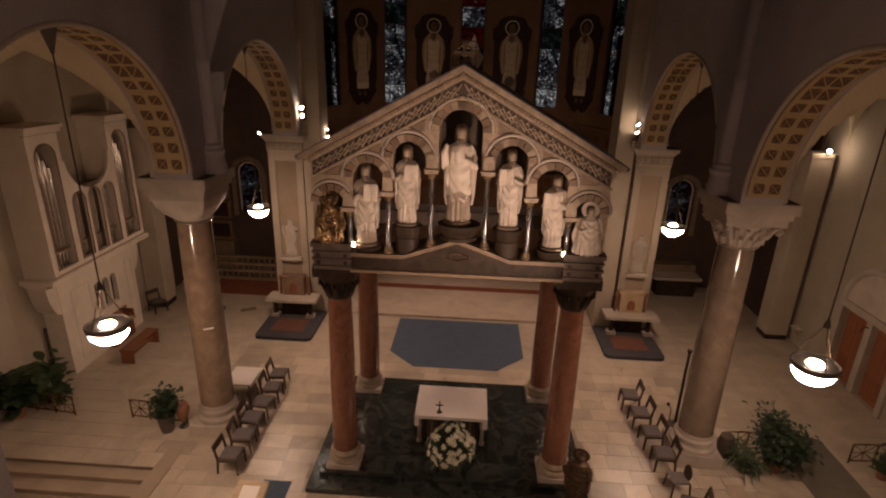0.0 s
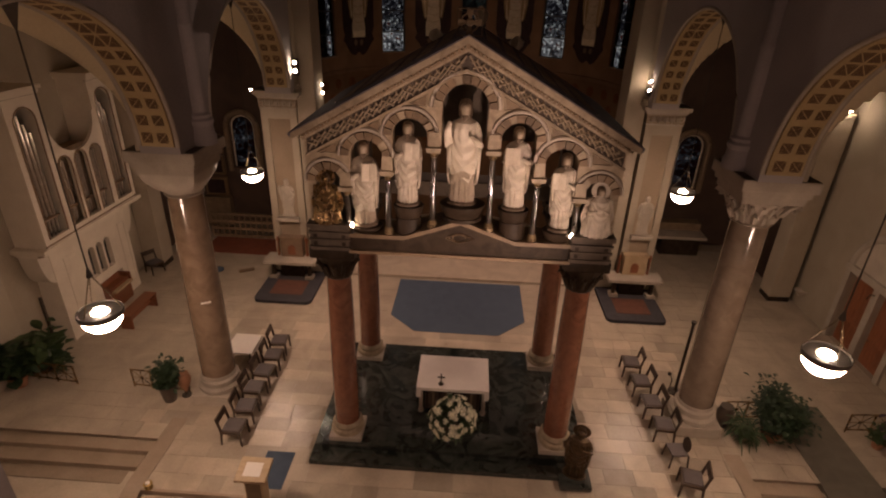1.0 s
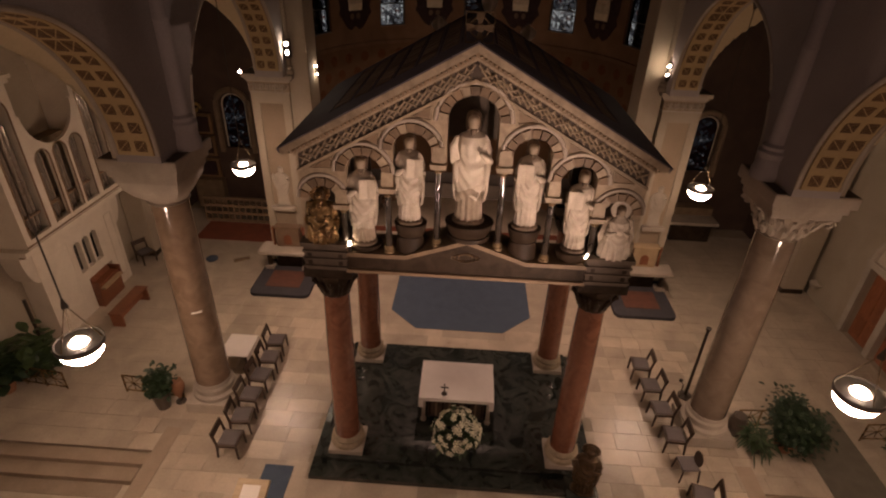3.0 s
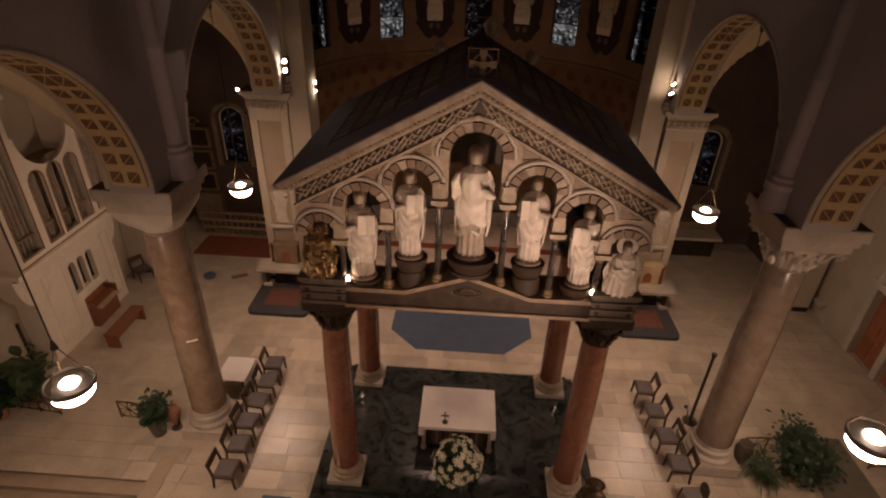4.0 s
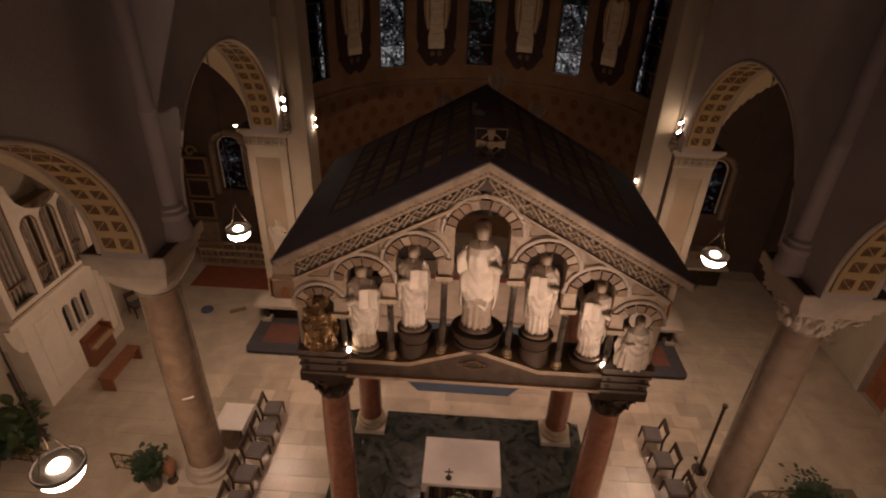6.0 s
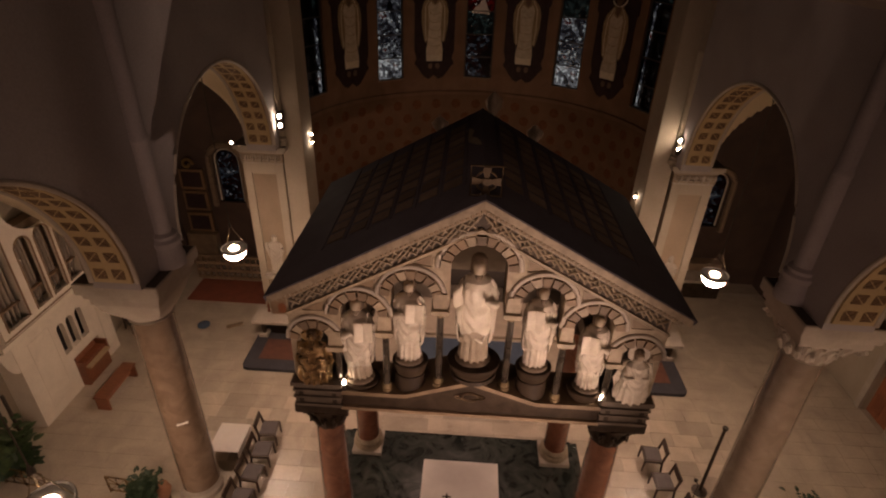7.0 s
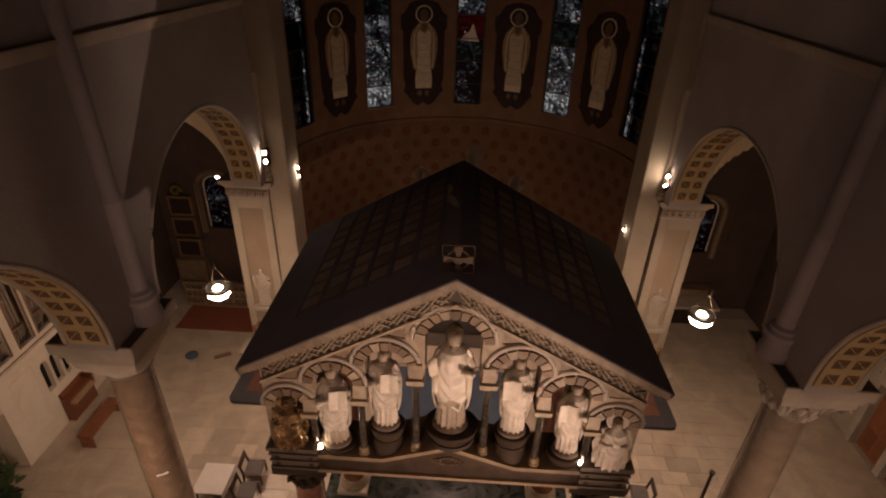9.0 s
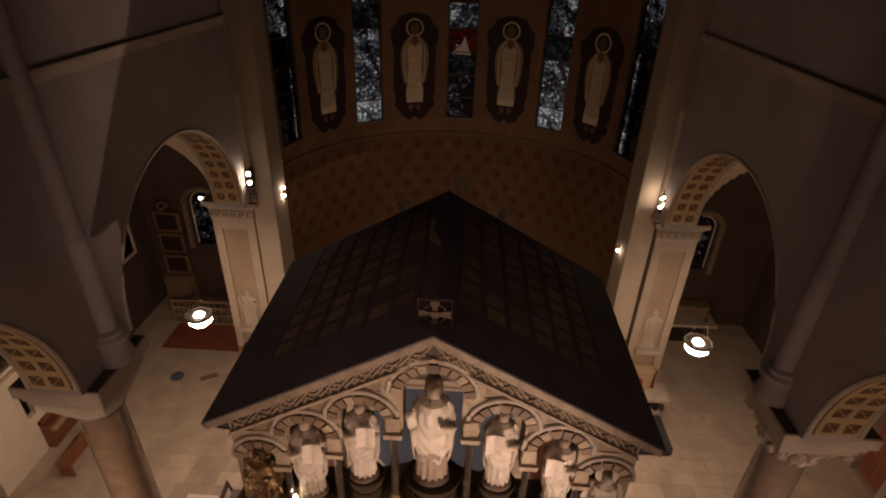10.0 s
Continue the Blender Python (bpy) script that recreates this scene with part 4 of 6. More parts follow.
bm = bmesh.new()
for sx in (-1, 1):
    for i, (c, r, sp) in enumerate(NICHES):
        if i == 0 and sx < 0:
            continue
        us = arc(sx * c, r, 20)
        if i == 0:
            us = sorted(set(us + [0.0]))
        seg(bm, us, arch_low(sx * c, r, sp), rake, 0.12, 0.62, gx)
        if i < 3:
            c2, r2, sp2 = NICHES[i + 1]
            for s2 in ((-1, 1) if i == 0 else (sx,)):
                seg(bm, sorted([s2 * (c + r), s2 * (c2 - r2)]), flat(IMPOST[(i, i + 1)]), rake, 0.12, 0.62, gx)
    seg(bm, sorted([sx * 3.35, sx * 3.55]), flat(7.34), rake, 0.12, 0.62, gx)
part("gable_wall", weld(bm), M_CARVED, can, "carved pale stone gable with seven arches")
# back gable and inner wall faces; dark tone stands in for the canopy's inner shade
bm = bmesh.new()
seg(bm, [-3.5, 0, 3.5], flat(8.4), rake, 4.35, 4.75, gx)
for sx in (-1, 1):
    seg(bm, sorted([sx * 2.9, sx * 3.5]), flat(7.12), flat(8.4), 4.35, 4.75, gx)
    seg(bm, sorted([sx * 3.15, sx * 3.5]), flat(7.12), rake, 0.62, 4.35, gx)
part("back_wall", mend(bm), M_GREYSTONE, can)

for sx in (-1, 1):
    for i, (c, r, sp) in enumerate(NICHES):
        if i == 0 and sx < 0:
            continue
        # raised voussoirs, alternately tall and short
        n = (11, 9, 8, 7)[i]
        ring = bmesh.new()
        for k in range(24):
            poly = [(sx * c - math.cos(math.pi * (k + e) / 24) * q, sp + math.sin(math.pi * (k + e) / 24) * q) for e, q in ((0, r + 0.01), (1, r + 0.01), (1, r + 0.19), (0, r + 0.19))]
            prism(ring, poly, 0.085, 0.14, gx)
        part("arch_ring", mend(ring), M_BROWNSTONE, can)
        for k in range(n):
            a0, a1 = math.pi * (k + 0.10) / n, math.pi * (k + 0.90) / n
            hi = 0.185
            poly = [(sx * c - math.cos(a) * q, sp + math.sin(a) * q) for a, q in ((a0, r + 0.015), (a1, r + 0.015), (a1, r + hi), (a0, r + hi))]
            part("voussoir", mend(prism(bmesh.new(), poly, 0.03, 0.16, gx)), M_VOUSSOIR if (k * 5 + i) % 4 else M_CARVED, can)
        # hood moulding
        pts = [gx(sx * c - math.cos(math.pi * k / 20) * (r + 0.235), 0.10, sp + math.sin(math.pi * k / 20) * (r + 0.235)) for k in range(21)]
        part("hood_moulding", tube(bmesh.new(), pts, 0.045, 8), M_STONE, can, "", True)
    # imposts and colonnettes
    for (i, j), z in IMPOST.items():
        u = sx * ((NICHES[i][0] + NICHES[i][1] + NICHES[j][0] - NICHES[j][1]) / 2)
        bm = bmesh.new()
        prism(bm, [(u - 0.15, z - 0.02), (u + 0.15, z - 0.02), (u + 0.17, z + 0.08), (u - 0.17, z + 0.08)], -0.04, 0.40, gx)
        prism(bm, [(u - 0.13, z + 0.08), (u + 0.13, z + 0.08), (u + 0.11, z + 0.42), (u - 0.11, z + 0.42)], 0.02, 0.3, gx)
        part("impost", mend(bm), M_CARVED, can, "small carved impost block")
        col = new("colonnette")
        col.parent = can
        col["label"] = "slim black marble colonnette with gilded ends"
        col.location = (X0 + u, GY + 0.16, 0)
        b0 = beam_top(u)
        part("shaft", lathe(bmesh.new(), [(0.072, b0 + 0.16), (0.066, z - 0.14)], n=16), M_COLONNETTE, col, "", True)
        part("base", lathe(bmesh.new(), [(0.125, b0 - 0.02), (0.125, b0 + 0.05), (0.10, b0 + 0.07), (0.11, b0 + 0.11), (0.08, b0 + 0.17)], n=16), M_OLDGOLD, col, "", True)
        part("capital", lathe(bmesh.new(), [(0.07, z - 0.16), (0.09, z - 0.14), (0.075, z - 0.11), (0.12, z - 0.03), (0.13, z - 0.018)], n=16), M_OLDGOLD, col, "", True)
    # sunk brown spandrel panels
    for tri in (((0.84, 10.38), (0.86, 10.16), (1.15, 10.215)), ((1.88, 9.80), (1.90, 9.62), (2.14, 9.69)), ((2.84, 9.27), (2.88, 9.06), (3.22, 9.06))):
        part("spandrel_panel", mend(prism(bmesh.new(), [(sx * u, z) for u, z in tri], 0.108, 0.14, gx)), M_BROWNSTONE, can)
        c3 = (sum(u for u, z in tri) / 3, sum(z for u, z in tri) / 3)
        part("panel_moulding", tube(bmesh.new(), [gx(sx * (c3[0] + 1.25 * (u - c3[0])), 0.105, c3[1] + 1.25 * (z - c3[1])) for u, z in tri], 0.016, 6, True), M_CARVED, can)
    # raking cornice: pale top slab, brown rope, pale fillet; interlace frieze below
    def raked(u, off):
        return rake(u) + off
    for name, lo, hi, d0, m in (("cornice_slab", 0.17, 0.31, -0.24, M_CARVED), ("cornice_rope", 0.07, 0.16, -0.14, M_BROWNSTONE), ("cornice_fillet", 0.0, 0.07, -0.05, M_CARVED), ("frieze_fillet", -0.40, -0.345, 0.05, M_CARVED)):
        end = 3.74 if lo > 0.1 else 3.55
        part(name, mend(seg(bmesh.new(), sorted([0.0, sx * end]), lambda u: rake(u) + lo, lambda u: rake(u) + hi, d0, 0.62 if lo >= 0 else 0.14, gx)), m, can)
    part("frieze_ground", mend(seg(bmesh.new(), sorted([0.0, sx * 3.5]), lambda u: rake(u) - 0.345, lambda u: rake(u), 0.105, 0.13, gx)), M_DARKBROWN, can)
    bm = bmesh.new()
    L = math.hypot(EAVE[0], APEX - EAVE[1])
    nn = 220
    for ph in (0, 2.094, 4.189):
        pts = []
        for k in range(nn + 1):
            t = k / nn
            u = sx * (0.08 + t * (EAVE[0] - 0.2) + 0.05 * math.sin(2 * t * L * 12.0 + 2 * ph))
            off = 0.125 * math.sin(t * L * 12.0 + ph)
            pts.append(gx(u, 0.085 + 0.015 * math.cos(2 * t * L * 12.0 + ph), rake(u) - 0.175 + off))
        tube(bm, pts, 0.023, 5)
    part("interlace", bm, M_CARVED, can, "interlaced strapwork frieze", True)
    # dentil beads of the cornice
    bm = bmesh.new()
    for k in range(44):
        u = sx * (0.06 + k * 0.082)
        p = Vector(gx(u, -0.15, rake(u) + 0.115))
        bmesh.ops.create_icosphere(bm, subdivisions=1, radius=0.03, matrix=Matrix.Translation(p))
    part("bead_moulding", bm, M_CARVED, can, "", True)
    # roof slope with lead rolls and panes
    nrm = Vector((sx * (APEX - EAVE[1]), 0, EAVE[0])).normalized()
    dn = Vector((sx * EAVE[0], 0, EAVE[1] - APEX)).normalized()
    top = Vector((X0, 0, APEX + 0.34))
    LEN = 4.36

    def slope(a, y, h):
        q = top + dn * a + nrm * h
        return (q.x, y, q.z)
    bm = bmesh.new()
    vs = [bm.verts.new(slope(a, y, h)) for h in (-0.10, 0.0) for a, y in ((0, 12.10), (LEN, 12.10), (LEN, 17.28), (0, 17.28))]
    for q in ((3, 2, 1, 0), (4, 5, 6, 7), (0, 1, 5, 4), (1, 2, 6, 5), (2, 3, 7, 6), (3, 0, 4, 7)):
        bm.faces.new([vs[i] for i in q])
    roof = part("roof", mend(bm), M_LEAD, can, "dark lead roof slope")
    for i in range(6):
        for j in range(8):
            a0, y0 = 0.44 + 0.50 * i, 13.18 + 0.45 * j
            bm = bmesh.new()
            v = [bm.verts.new(slope(a, y, h)) for h in (-0.004, 0.016) for a, y in ((a0, y0), (a0 + 0.36, y0), (a0 + 0.36, y0 + 0.33), (a0, y0 + 0.33))]
            for q in ((3, 2, 1, 0), (4, 5, 6, 7), (0, 1, 5, 4), (1, 2, 6, 5), (2, 3, 7, 6), (3, 0, 4, 7)):
                bm.faces.new([v[k] for k in q])
            part("pane", mend(bm), M_LEADPANE, roof)
    for i in range(7):
        part("lead_roll", tube(bmesh.new(), [slope(0.37 + 0.50 * i, 13.05, -0.006), slope(0.37 + 0.50 * i, 17.25, -0.006)], 0.022, 8), M_LEAD, roof, "", True)
part("ridge_roll", tube(bmesh.new(), [(X0, 12.2, APEX + 0.32), (X0, 17.28, APEX + 0.32)], 0.028, 8), M_LEAD, can, "", True)

# dried plaster smear on the lead beside the ridge
sm = [(0.36, 16.15), (0.30, 15.85), (0.34, 15.55), (0.24, 15.25), (0.12, 14.9), (0.07, 14.75)]
bm = bmesh.new()
sl = [((X0 - 0.874 * a, y, APEX + 0.346 - 0.485 * a), w) for (a, y), w in zip(sm, (0.05, 0.09, 0.06, 0.10, 0.06, 0.02))]
for (p, w0), (q, w1) in zip(sl, sl[1:]):
    bm.faces.new([bm.verts.new(v) for v in ((p[0] - 0.874 * w0, p[1], p[2] - 0.485 * w0), (p[0] + 0.874 * w0, p[1], p[2] + 0.485 * w0), (q[0] + 0.874 * w1, q[1], q[2] + 0.485 * w1), (q[0] - 0.874 * w1, q[1], q[2] - 0.485 * w1))])
part("plaster_smear", bm, M_CARVED, can, "dried pale plaster smear on the lead")

# gilded cross finial in a square frame, standing on the ridge
fin = thing("cross_finial", "small gilded cross in a square openwork frame on the roof ridge", "cross", (X0, 12.36, APEX + 0.24))
bm = bmesh.new()
box(bm, -0.06, 0.06, -0.04, 0.04, -0.05, 0.12, bevel=0.01)
for a in range(4):
    f = Matrix.Translation((0, 0, 0.30)) @ Matrix.Scale(0.8, 4) @ Matrix.Rotation(math.pi / 2 * a, 4, "Y")
    vs = [f @ Vector(p) for p in ((-0.035, -0.03, 0.05), (0.035, -0.03, 0.05), (0.09, -0.03, 0.29), (-0.09, -0.03, 0.29))]
    lo = [bm.verts.new(p) for p in vs]
    hi = [bm.verts.new(p + Vector((0, 0.06, 0))) for p in vs]
    bm.faces.new(lo), bm.faces.new(hi[::-1])
    for k in range(4):
        bm.faces.new((lo[(k + 1) % 4], lo[k], hi[k], hi[(k + 1) % 4]))
box(bm, -0.07, 0.07, -0.045, 0.045, 0.24, 0.36, bevel=0.02)
# gilding toned down: the finial's lack of light is put into its colour
part("cross", mend(bm), M_DIMGILT, fin, "dim gilded cross")
bm = bmesh.new()
tube(bm, [(x, 0, 0.30 + z) for x, z in ((-0.25, -0.25), (0.25, -0.25), (0.25, 0.25), (-0.25, 0.25))], 0.02, 6, True)
tube(bm, [(0.17 * math.cos(a * math.pi / 10), 0, 0.30 + 0.17 * math.sin(a * math.pi / 10)) for a in range(20)], 0.018, 6, True)
part("frame", bm, M_DIMGILT, fin, "square gilded frame with a ring")

# far finials of the roof
for x, z, h in ((X0 + 0.25, rake(0.25) + 0.22, 0.66), (X0 - 1.02, rake(1.02) + 0.17, 0.50), (X0 + 1.30, rake(1.30) + 0.17, 0.54)):
    f = thing("roof_crest", "small pale carved crest at the back of the canopy roof", "ornament", (x, 17.36, z - 0.03), 0, "roof crests")
    bm = lathe(bmesh.new(), [(0.1, 0), (0.12, 0.06), (0.06, 0.12), (0.15, h * 0.5), (0.17, h * 0.7), (0.08, h * 0.9), (0.02, h)], n=30, sy=0.5, fold=0.3, count=5)
    part("crest", bm, M_BRIGHTMARBLE, f, "", True)

# statues in the openings
def statue(dx, foot, h, book, label, material=None, kneel=False, turn=0, y=0.30):
    bm = plain_figure(bmesh.new(), h, pose(X0 + dx, GY + y, foot, 0, 0, turn), book, kneel, kneel, kneel, not kneel, 0.62 if dx == 0 else (0.35 if dx < -2 else 0.0), 1.08 if kneel else 0.98)
    o = part("statue", bm, material or M_MARBLE, None, "", True)
    o.data.materials.append(M_BRIGHTMARBLE)
    o.data.materials.append(M_BRONZE if material is M_BRONZE else M_DARKMARBLE)
    o.data.materials.append(M_DARKBRONZE if material is M_BRONZE else M_DARKHAIR)
    if o.data.attributes.get("sharp_edge"):
        o.data.attributes.remove(o.data.attributes["sharp_edge"])
    return tagged(o, label, "statue", "gable statues")


PEDESTALS = ((0.03, 7.55, 7.97, 0.47), (-1.24, 7.14, 7.87, 0.32), (1.22, 7.14, 7.89, 0.32), (-2.25, 7.10, 7.30, 0.34), (2.32, 7.10, 7.40, 0.33))
for dx, z0, z1, r in PEDESTALS:
    ped = thing("pedestal", "dark bowl-shaped stone pedestal under a statue", "pedestal", (X0 + dx, GY + 0.32, 0), 0, "statue pedestals")
    zb = max(z0, z1 - 0.36)
    part("foot", lathe(bmesh.new(), [(r * 0.98, z0 - 0.02), (r * 0.94, zb), (r * 0.80, zb + 0.002)], n=28, sy=0.85), M_DARKSTONE, ped, "nearly black stone drum", True)
    bm = lathe(bmesh.new(), [(r * 0.86, zb), (r * 1.02, zb + (z1 - zb) * 0.35), (r * 1.08, z1 - 0.12), (r * 1.12, z1 - 0.09), (r * 1.12, z1 - 0.05), (r * 1.02, z1 - 0.03), (r * 0.7, z1 - 0.02)], n=32, sy=0.85)
    part("bowl", bm, M_DARKSTONE, ped, "", True)
# middle figure's marble is brighter than its neighbours': its stronger light as colour
statue(0.0, 7.99, 2.30, 0, "tall robed marble figure standing in the middle arch", M_BRIGHTMARBLE)
statue(-1.26, 7.90, 1.86, 1, "robed marble figure holding an open book in the arch")
statue(1.21, 7.92, 1.84, -1, "robed marble figure holding a pale open book")
statue(-2.27, 7.33, 1.95, 1, "bearded robed marble figure with a small book", turn=6)
statue(2.32, 7.43, 1.78, -1, "robed marble figure with raised open book", turn=-8)
statue(-3.13, 7.38, 1.32, 0, "kneeling gilded bronze winged figure in the corner arch", M_BRONZE, True, y=0.07)
statue(3.13, 7.38, 1.30, 0, "kneeling pale winged figure with a broad halo in the corner arch", M_MARBLE, True, y=0.07)
# footlights on the beam
for dx in (-2.55, 2.60):
    fl = thing("footlight", "small bright footlight on the beam below the statues", "lamp", (X0 + dx, GY + 0.05, 7.12), 0, "footlights")
    fl.scale = (1, 1, 2.0)
    part("housing", lathe(bmesh.new(), [(0.035, 0), (0.042, 0.03), (0.035, 0.08)], n=12), M_IRON, fl)
    part("lens", lathe(bmesh.new(), [(0.032, 0.08), (0.036, 0.11), (0.014, 0.135)], n=12), M_FOOT, fl, "glowing lens")


# ---- hanging lamps ----
def pendant(x, y, z, top, k):
    p = thing("pendant_lamp", "round glowing glass bowl lamp in dark metal band on chains", "lamp", (x, y, z), 0, "pendant lamps")
    p.scale = (k, k, k)
    top = z + (top - z) / k
    part("bowl", lathe(bmesh.new(), [(0.0, -0.47), (0.16, -0.45), (0.31, -0.38), (0.42, -0.25), (0.475, -0.07)], n=32), M_BULB, p, "glowing white glass bowl", True)
    # shallow metal dish over the bowl, open in the middle where the globe sits
    part("band", lathe(bmesh.new(), [(0.475, -0.07), (0.50, -0.06), (0.515, 0.02), (0.512, 0.075), (0.50, 0.085), (0.485, 0.075), (0.46, 0.05), (0.36, 0.045), (0.22, 0.04), (0.195, 0.0), (0.21, -0.03), (0.36, -0.01), (0.46, -0.03)], n=40), M_BRASS, p, "grey metal dish with turned rim", True)
    part("globe", lathe(bmesh.new(), [(0.0, -0.06), (0.12, -0.04), (0.185, 0.02), (0.185, 0.05), (0.15, 0.10), (0.08, 0.125), (0, 0.13)], n=24), M_GLOBE, p, "glowing inner globe", True)
    for c3 in range(3):
        a = 2 * math.pi * c3 / 3 + 0.4
        bm = bmesh.new()
        p0, p1 = Vector((0.48 * math.cos(a), 0.48 * math.sin(a), 0.11)), Vector((0.03 * math.cos(a), 0.03 * math.sin(a), 1.02))
        for i in range(14):
            q = p0.lerp(p1, (i + 0.5) / 14)
            e = (p1 - p0).normalized() * 0.04
            w = Vector((-math.sin(a), math.cos(a), 0)) * 0.018 if i % 2 else Vector((math.cos(a), math.sin(a), 0)) * 0.018
            tube(bm, [q - e, q + w, q + e, q - w], 0.009, 5, True)
        part("chain", bm, M_OLDGOLD, p)
    part("hook", lathe(bmesh.new(), [(0.075, 1.0), (0.075, 1.03), (0.03, 1.2), (0.015, 1.24)], n=14), M_IRON, p)
    part("rod", tube(bmesh.new(), [(0, 0, 1.2), (0, 0, top - z - 0.3)], 0.018, 8), M_IRON, p)
    part("ceiling_cup", lathe(bmesh.new(), [(0.03, top - z - 0.55), (0.05, top - z - 0.5), (0.2, top - z - 0.06), (0.2, top - z)], n=4), M_IRON, p)


for sx in (-1, 1):
    for y in BAYS:
        pendant(X0 + sx * 7.69, y + (0.24 if y < 12 else 0.40), 5.86 if y < 12 else 6.2, SPRING + RISE - 0.06, 0.90 if y < 12 else 0.80)

# ---- floodlights on the chancel piers ----
for sx in (-1, 1):
    x, z = X0 + sx * (6.88 if sx < 0 else 6.98), (9.42 if sx < 0 else 9.2)
    fl = thing("floodlight", "pair of small bright floodlights fixed on the pier", "lamp", (x, 22.62, z), 0, "floodlights")
    part("bracket", boxm(-0.05, 0.05, 0.0, 0.3, -0.35, 0.3, bevel=0.01), M_IRON, fl)
    for dz in (-0.16, 0.16):
        f = Matrix.Translation((0, -0.02, dz)) @ Matrix.Rotation(radians(70 if sx < 0 else -40), 4, "X" if sx < 0 else "Y")
        part("can", lathe(bmesh.new(), [(0.05, -0.1), (0.08, -0.06), (0.09, 0.06), (0.08, 0.06)], n=16, m=f), M_IRON, fl, "", True)
        part("lens", lathe(bmesh.new(), [(0.0, 0.075), (0.04, 0.075), (0.07, 0.062)], n=16, m=f), M_FLOOD, fl, "glowing lens")
for sx in (-1, 1):
    t = thing("sanctuary_light", "tiny pair of lights on the chancel jamb", "lamp", (X0 + sx * 6.22, 23.83 if sx < 0 else 23.62, 8.43 if sx < 0 else 6.8), 0, "small jamb lights")
    part("holder", boxm(-0.03, 0.03, -0.03, 0.03, -0.16, 0.18, bevel=0.005), M_IRON, t)
    for dz in ((-0.16, 0.16) if sx < 0 else (0.0,)):
        part("lens", lathe(bmesh.new(), [(0, -0.04), (0.03, -0.02), (0.04, 0), (0.03, 0.02), (0, 0.04)], (-sx * 0.04, -0.03, dz), 10), M_FLOOD, t)
sc = thing("wall_light", "small bright spotlight on the pilaster capital", "lamp", (14.35, 22.60, 8.62))
part("bracket", boxm(-0.05, 0.05, 0, 0.12, -0.14, 0.1, bevel=0.01), M_IRON, sc)
part("lens", lathe(bmesh.new(), [(0, -0.08), (0.07, -0.03), (0.08, 0.03), (0, 0.08)], (0, -0.06, 0.02), 14), M_FLOOD, sc, "glowing lens")

sc = thing("wall_light", "tiny bright spotlight beside the chancel pier cap", "lamp", (-9.18, 23.0, 8.40))
part("bracket", boxm(-0.02, 0.2, -0.03, 0.03, -0.06, 0.02, bevel=0.006), M_IRON, sc)
part("lens", lathe(bmesh.new(), [(0, -0.05), (0.05, -0.02), (0.06, 0.02), (0, 0.05)], (-0.02, -0.05, 0.02), 12), M_FLOOD, sc, "glowing lens")

# ---- ornament of the arch soffits ----
cb = bmesh.new()
g, w = 0.012, 0.128
for k in range(4):
    f = Matrix.Rotation(math.pi / 2 * k, 4, "Z")
    tri = ((g, 0.0), (w, -(w - g)), (w, (w - g)))
    lo = [cb.verts.new(f @ Vector((p[0], p[1], -0.004))) for p in tri]
    hi = [cb.verts.new(f @ Vector((p[0], p[1], 0.012))) for p in tri]
    cb.faces.new(lo[::-1]), cb.faces.new(hi)
    for i in range(3):
        cb.faces.new((lo[i], lo[(i + 1) % 3], hi[(i + 1) % 3], hi[i]))
coffer = bpy.data.meshes.new("coffer")
mend(cb).to_mesh(coffer)
cb.free()
for side, name in ((-1, "left"), (1, "right")):
    wall = bpy.data.objects["wall_" + name]
    for c in BAYS:
        n = 24
        for k in range(n):
            a = math.pi * (k + 0.5) / n
            big = k in (6, 7, 16, 17)
            for d in ((FACE + 0.335, FACE + 0.72) if not big else (FACE + 0.36, FACE + 0.695)):
                r = RISE - 0.06
                o = part("coffer", coffer, M_COFFER, wall)
                inward = Vector((0, math.cos(a), -math.sin(a)))
                f = Matrix.Identity(4)
                ty = Vector((0, math.sin(a), math.cos(a)))
                for i in range(3):
                    f[i][0], f[i][1], f[i][2] = (1.0, 0, 0)[i], ty[i], inward[i]
                f.translation = Vector((X0 + side * d, c - math.cos(a) * r, SPRING + math.sin(a) * r))
                o.matrix_world = f @ Matrix.Diagonal((1.1, 1.42, 1, 1) if big else (1.0, 1.0, 1, 1))

# ---- apse paintings: dark scalloped panels with plain robed shapes ----
def curved(deg, du, z, h):
    return around(deg + math.degrees(du / AR), AR - h, z)


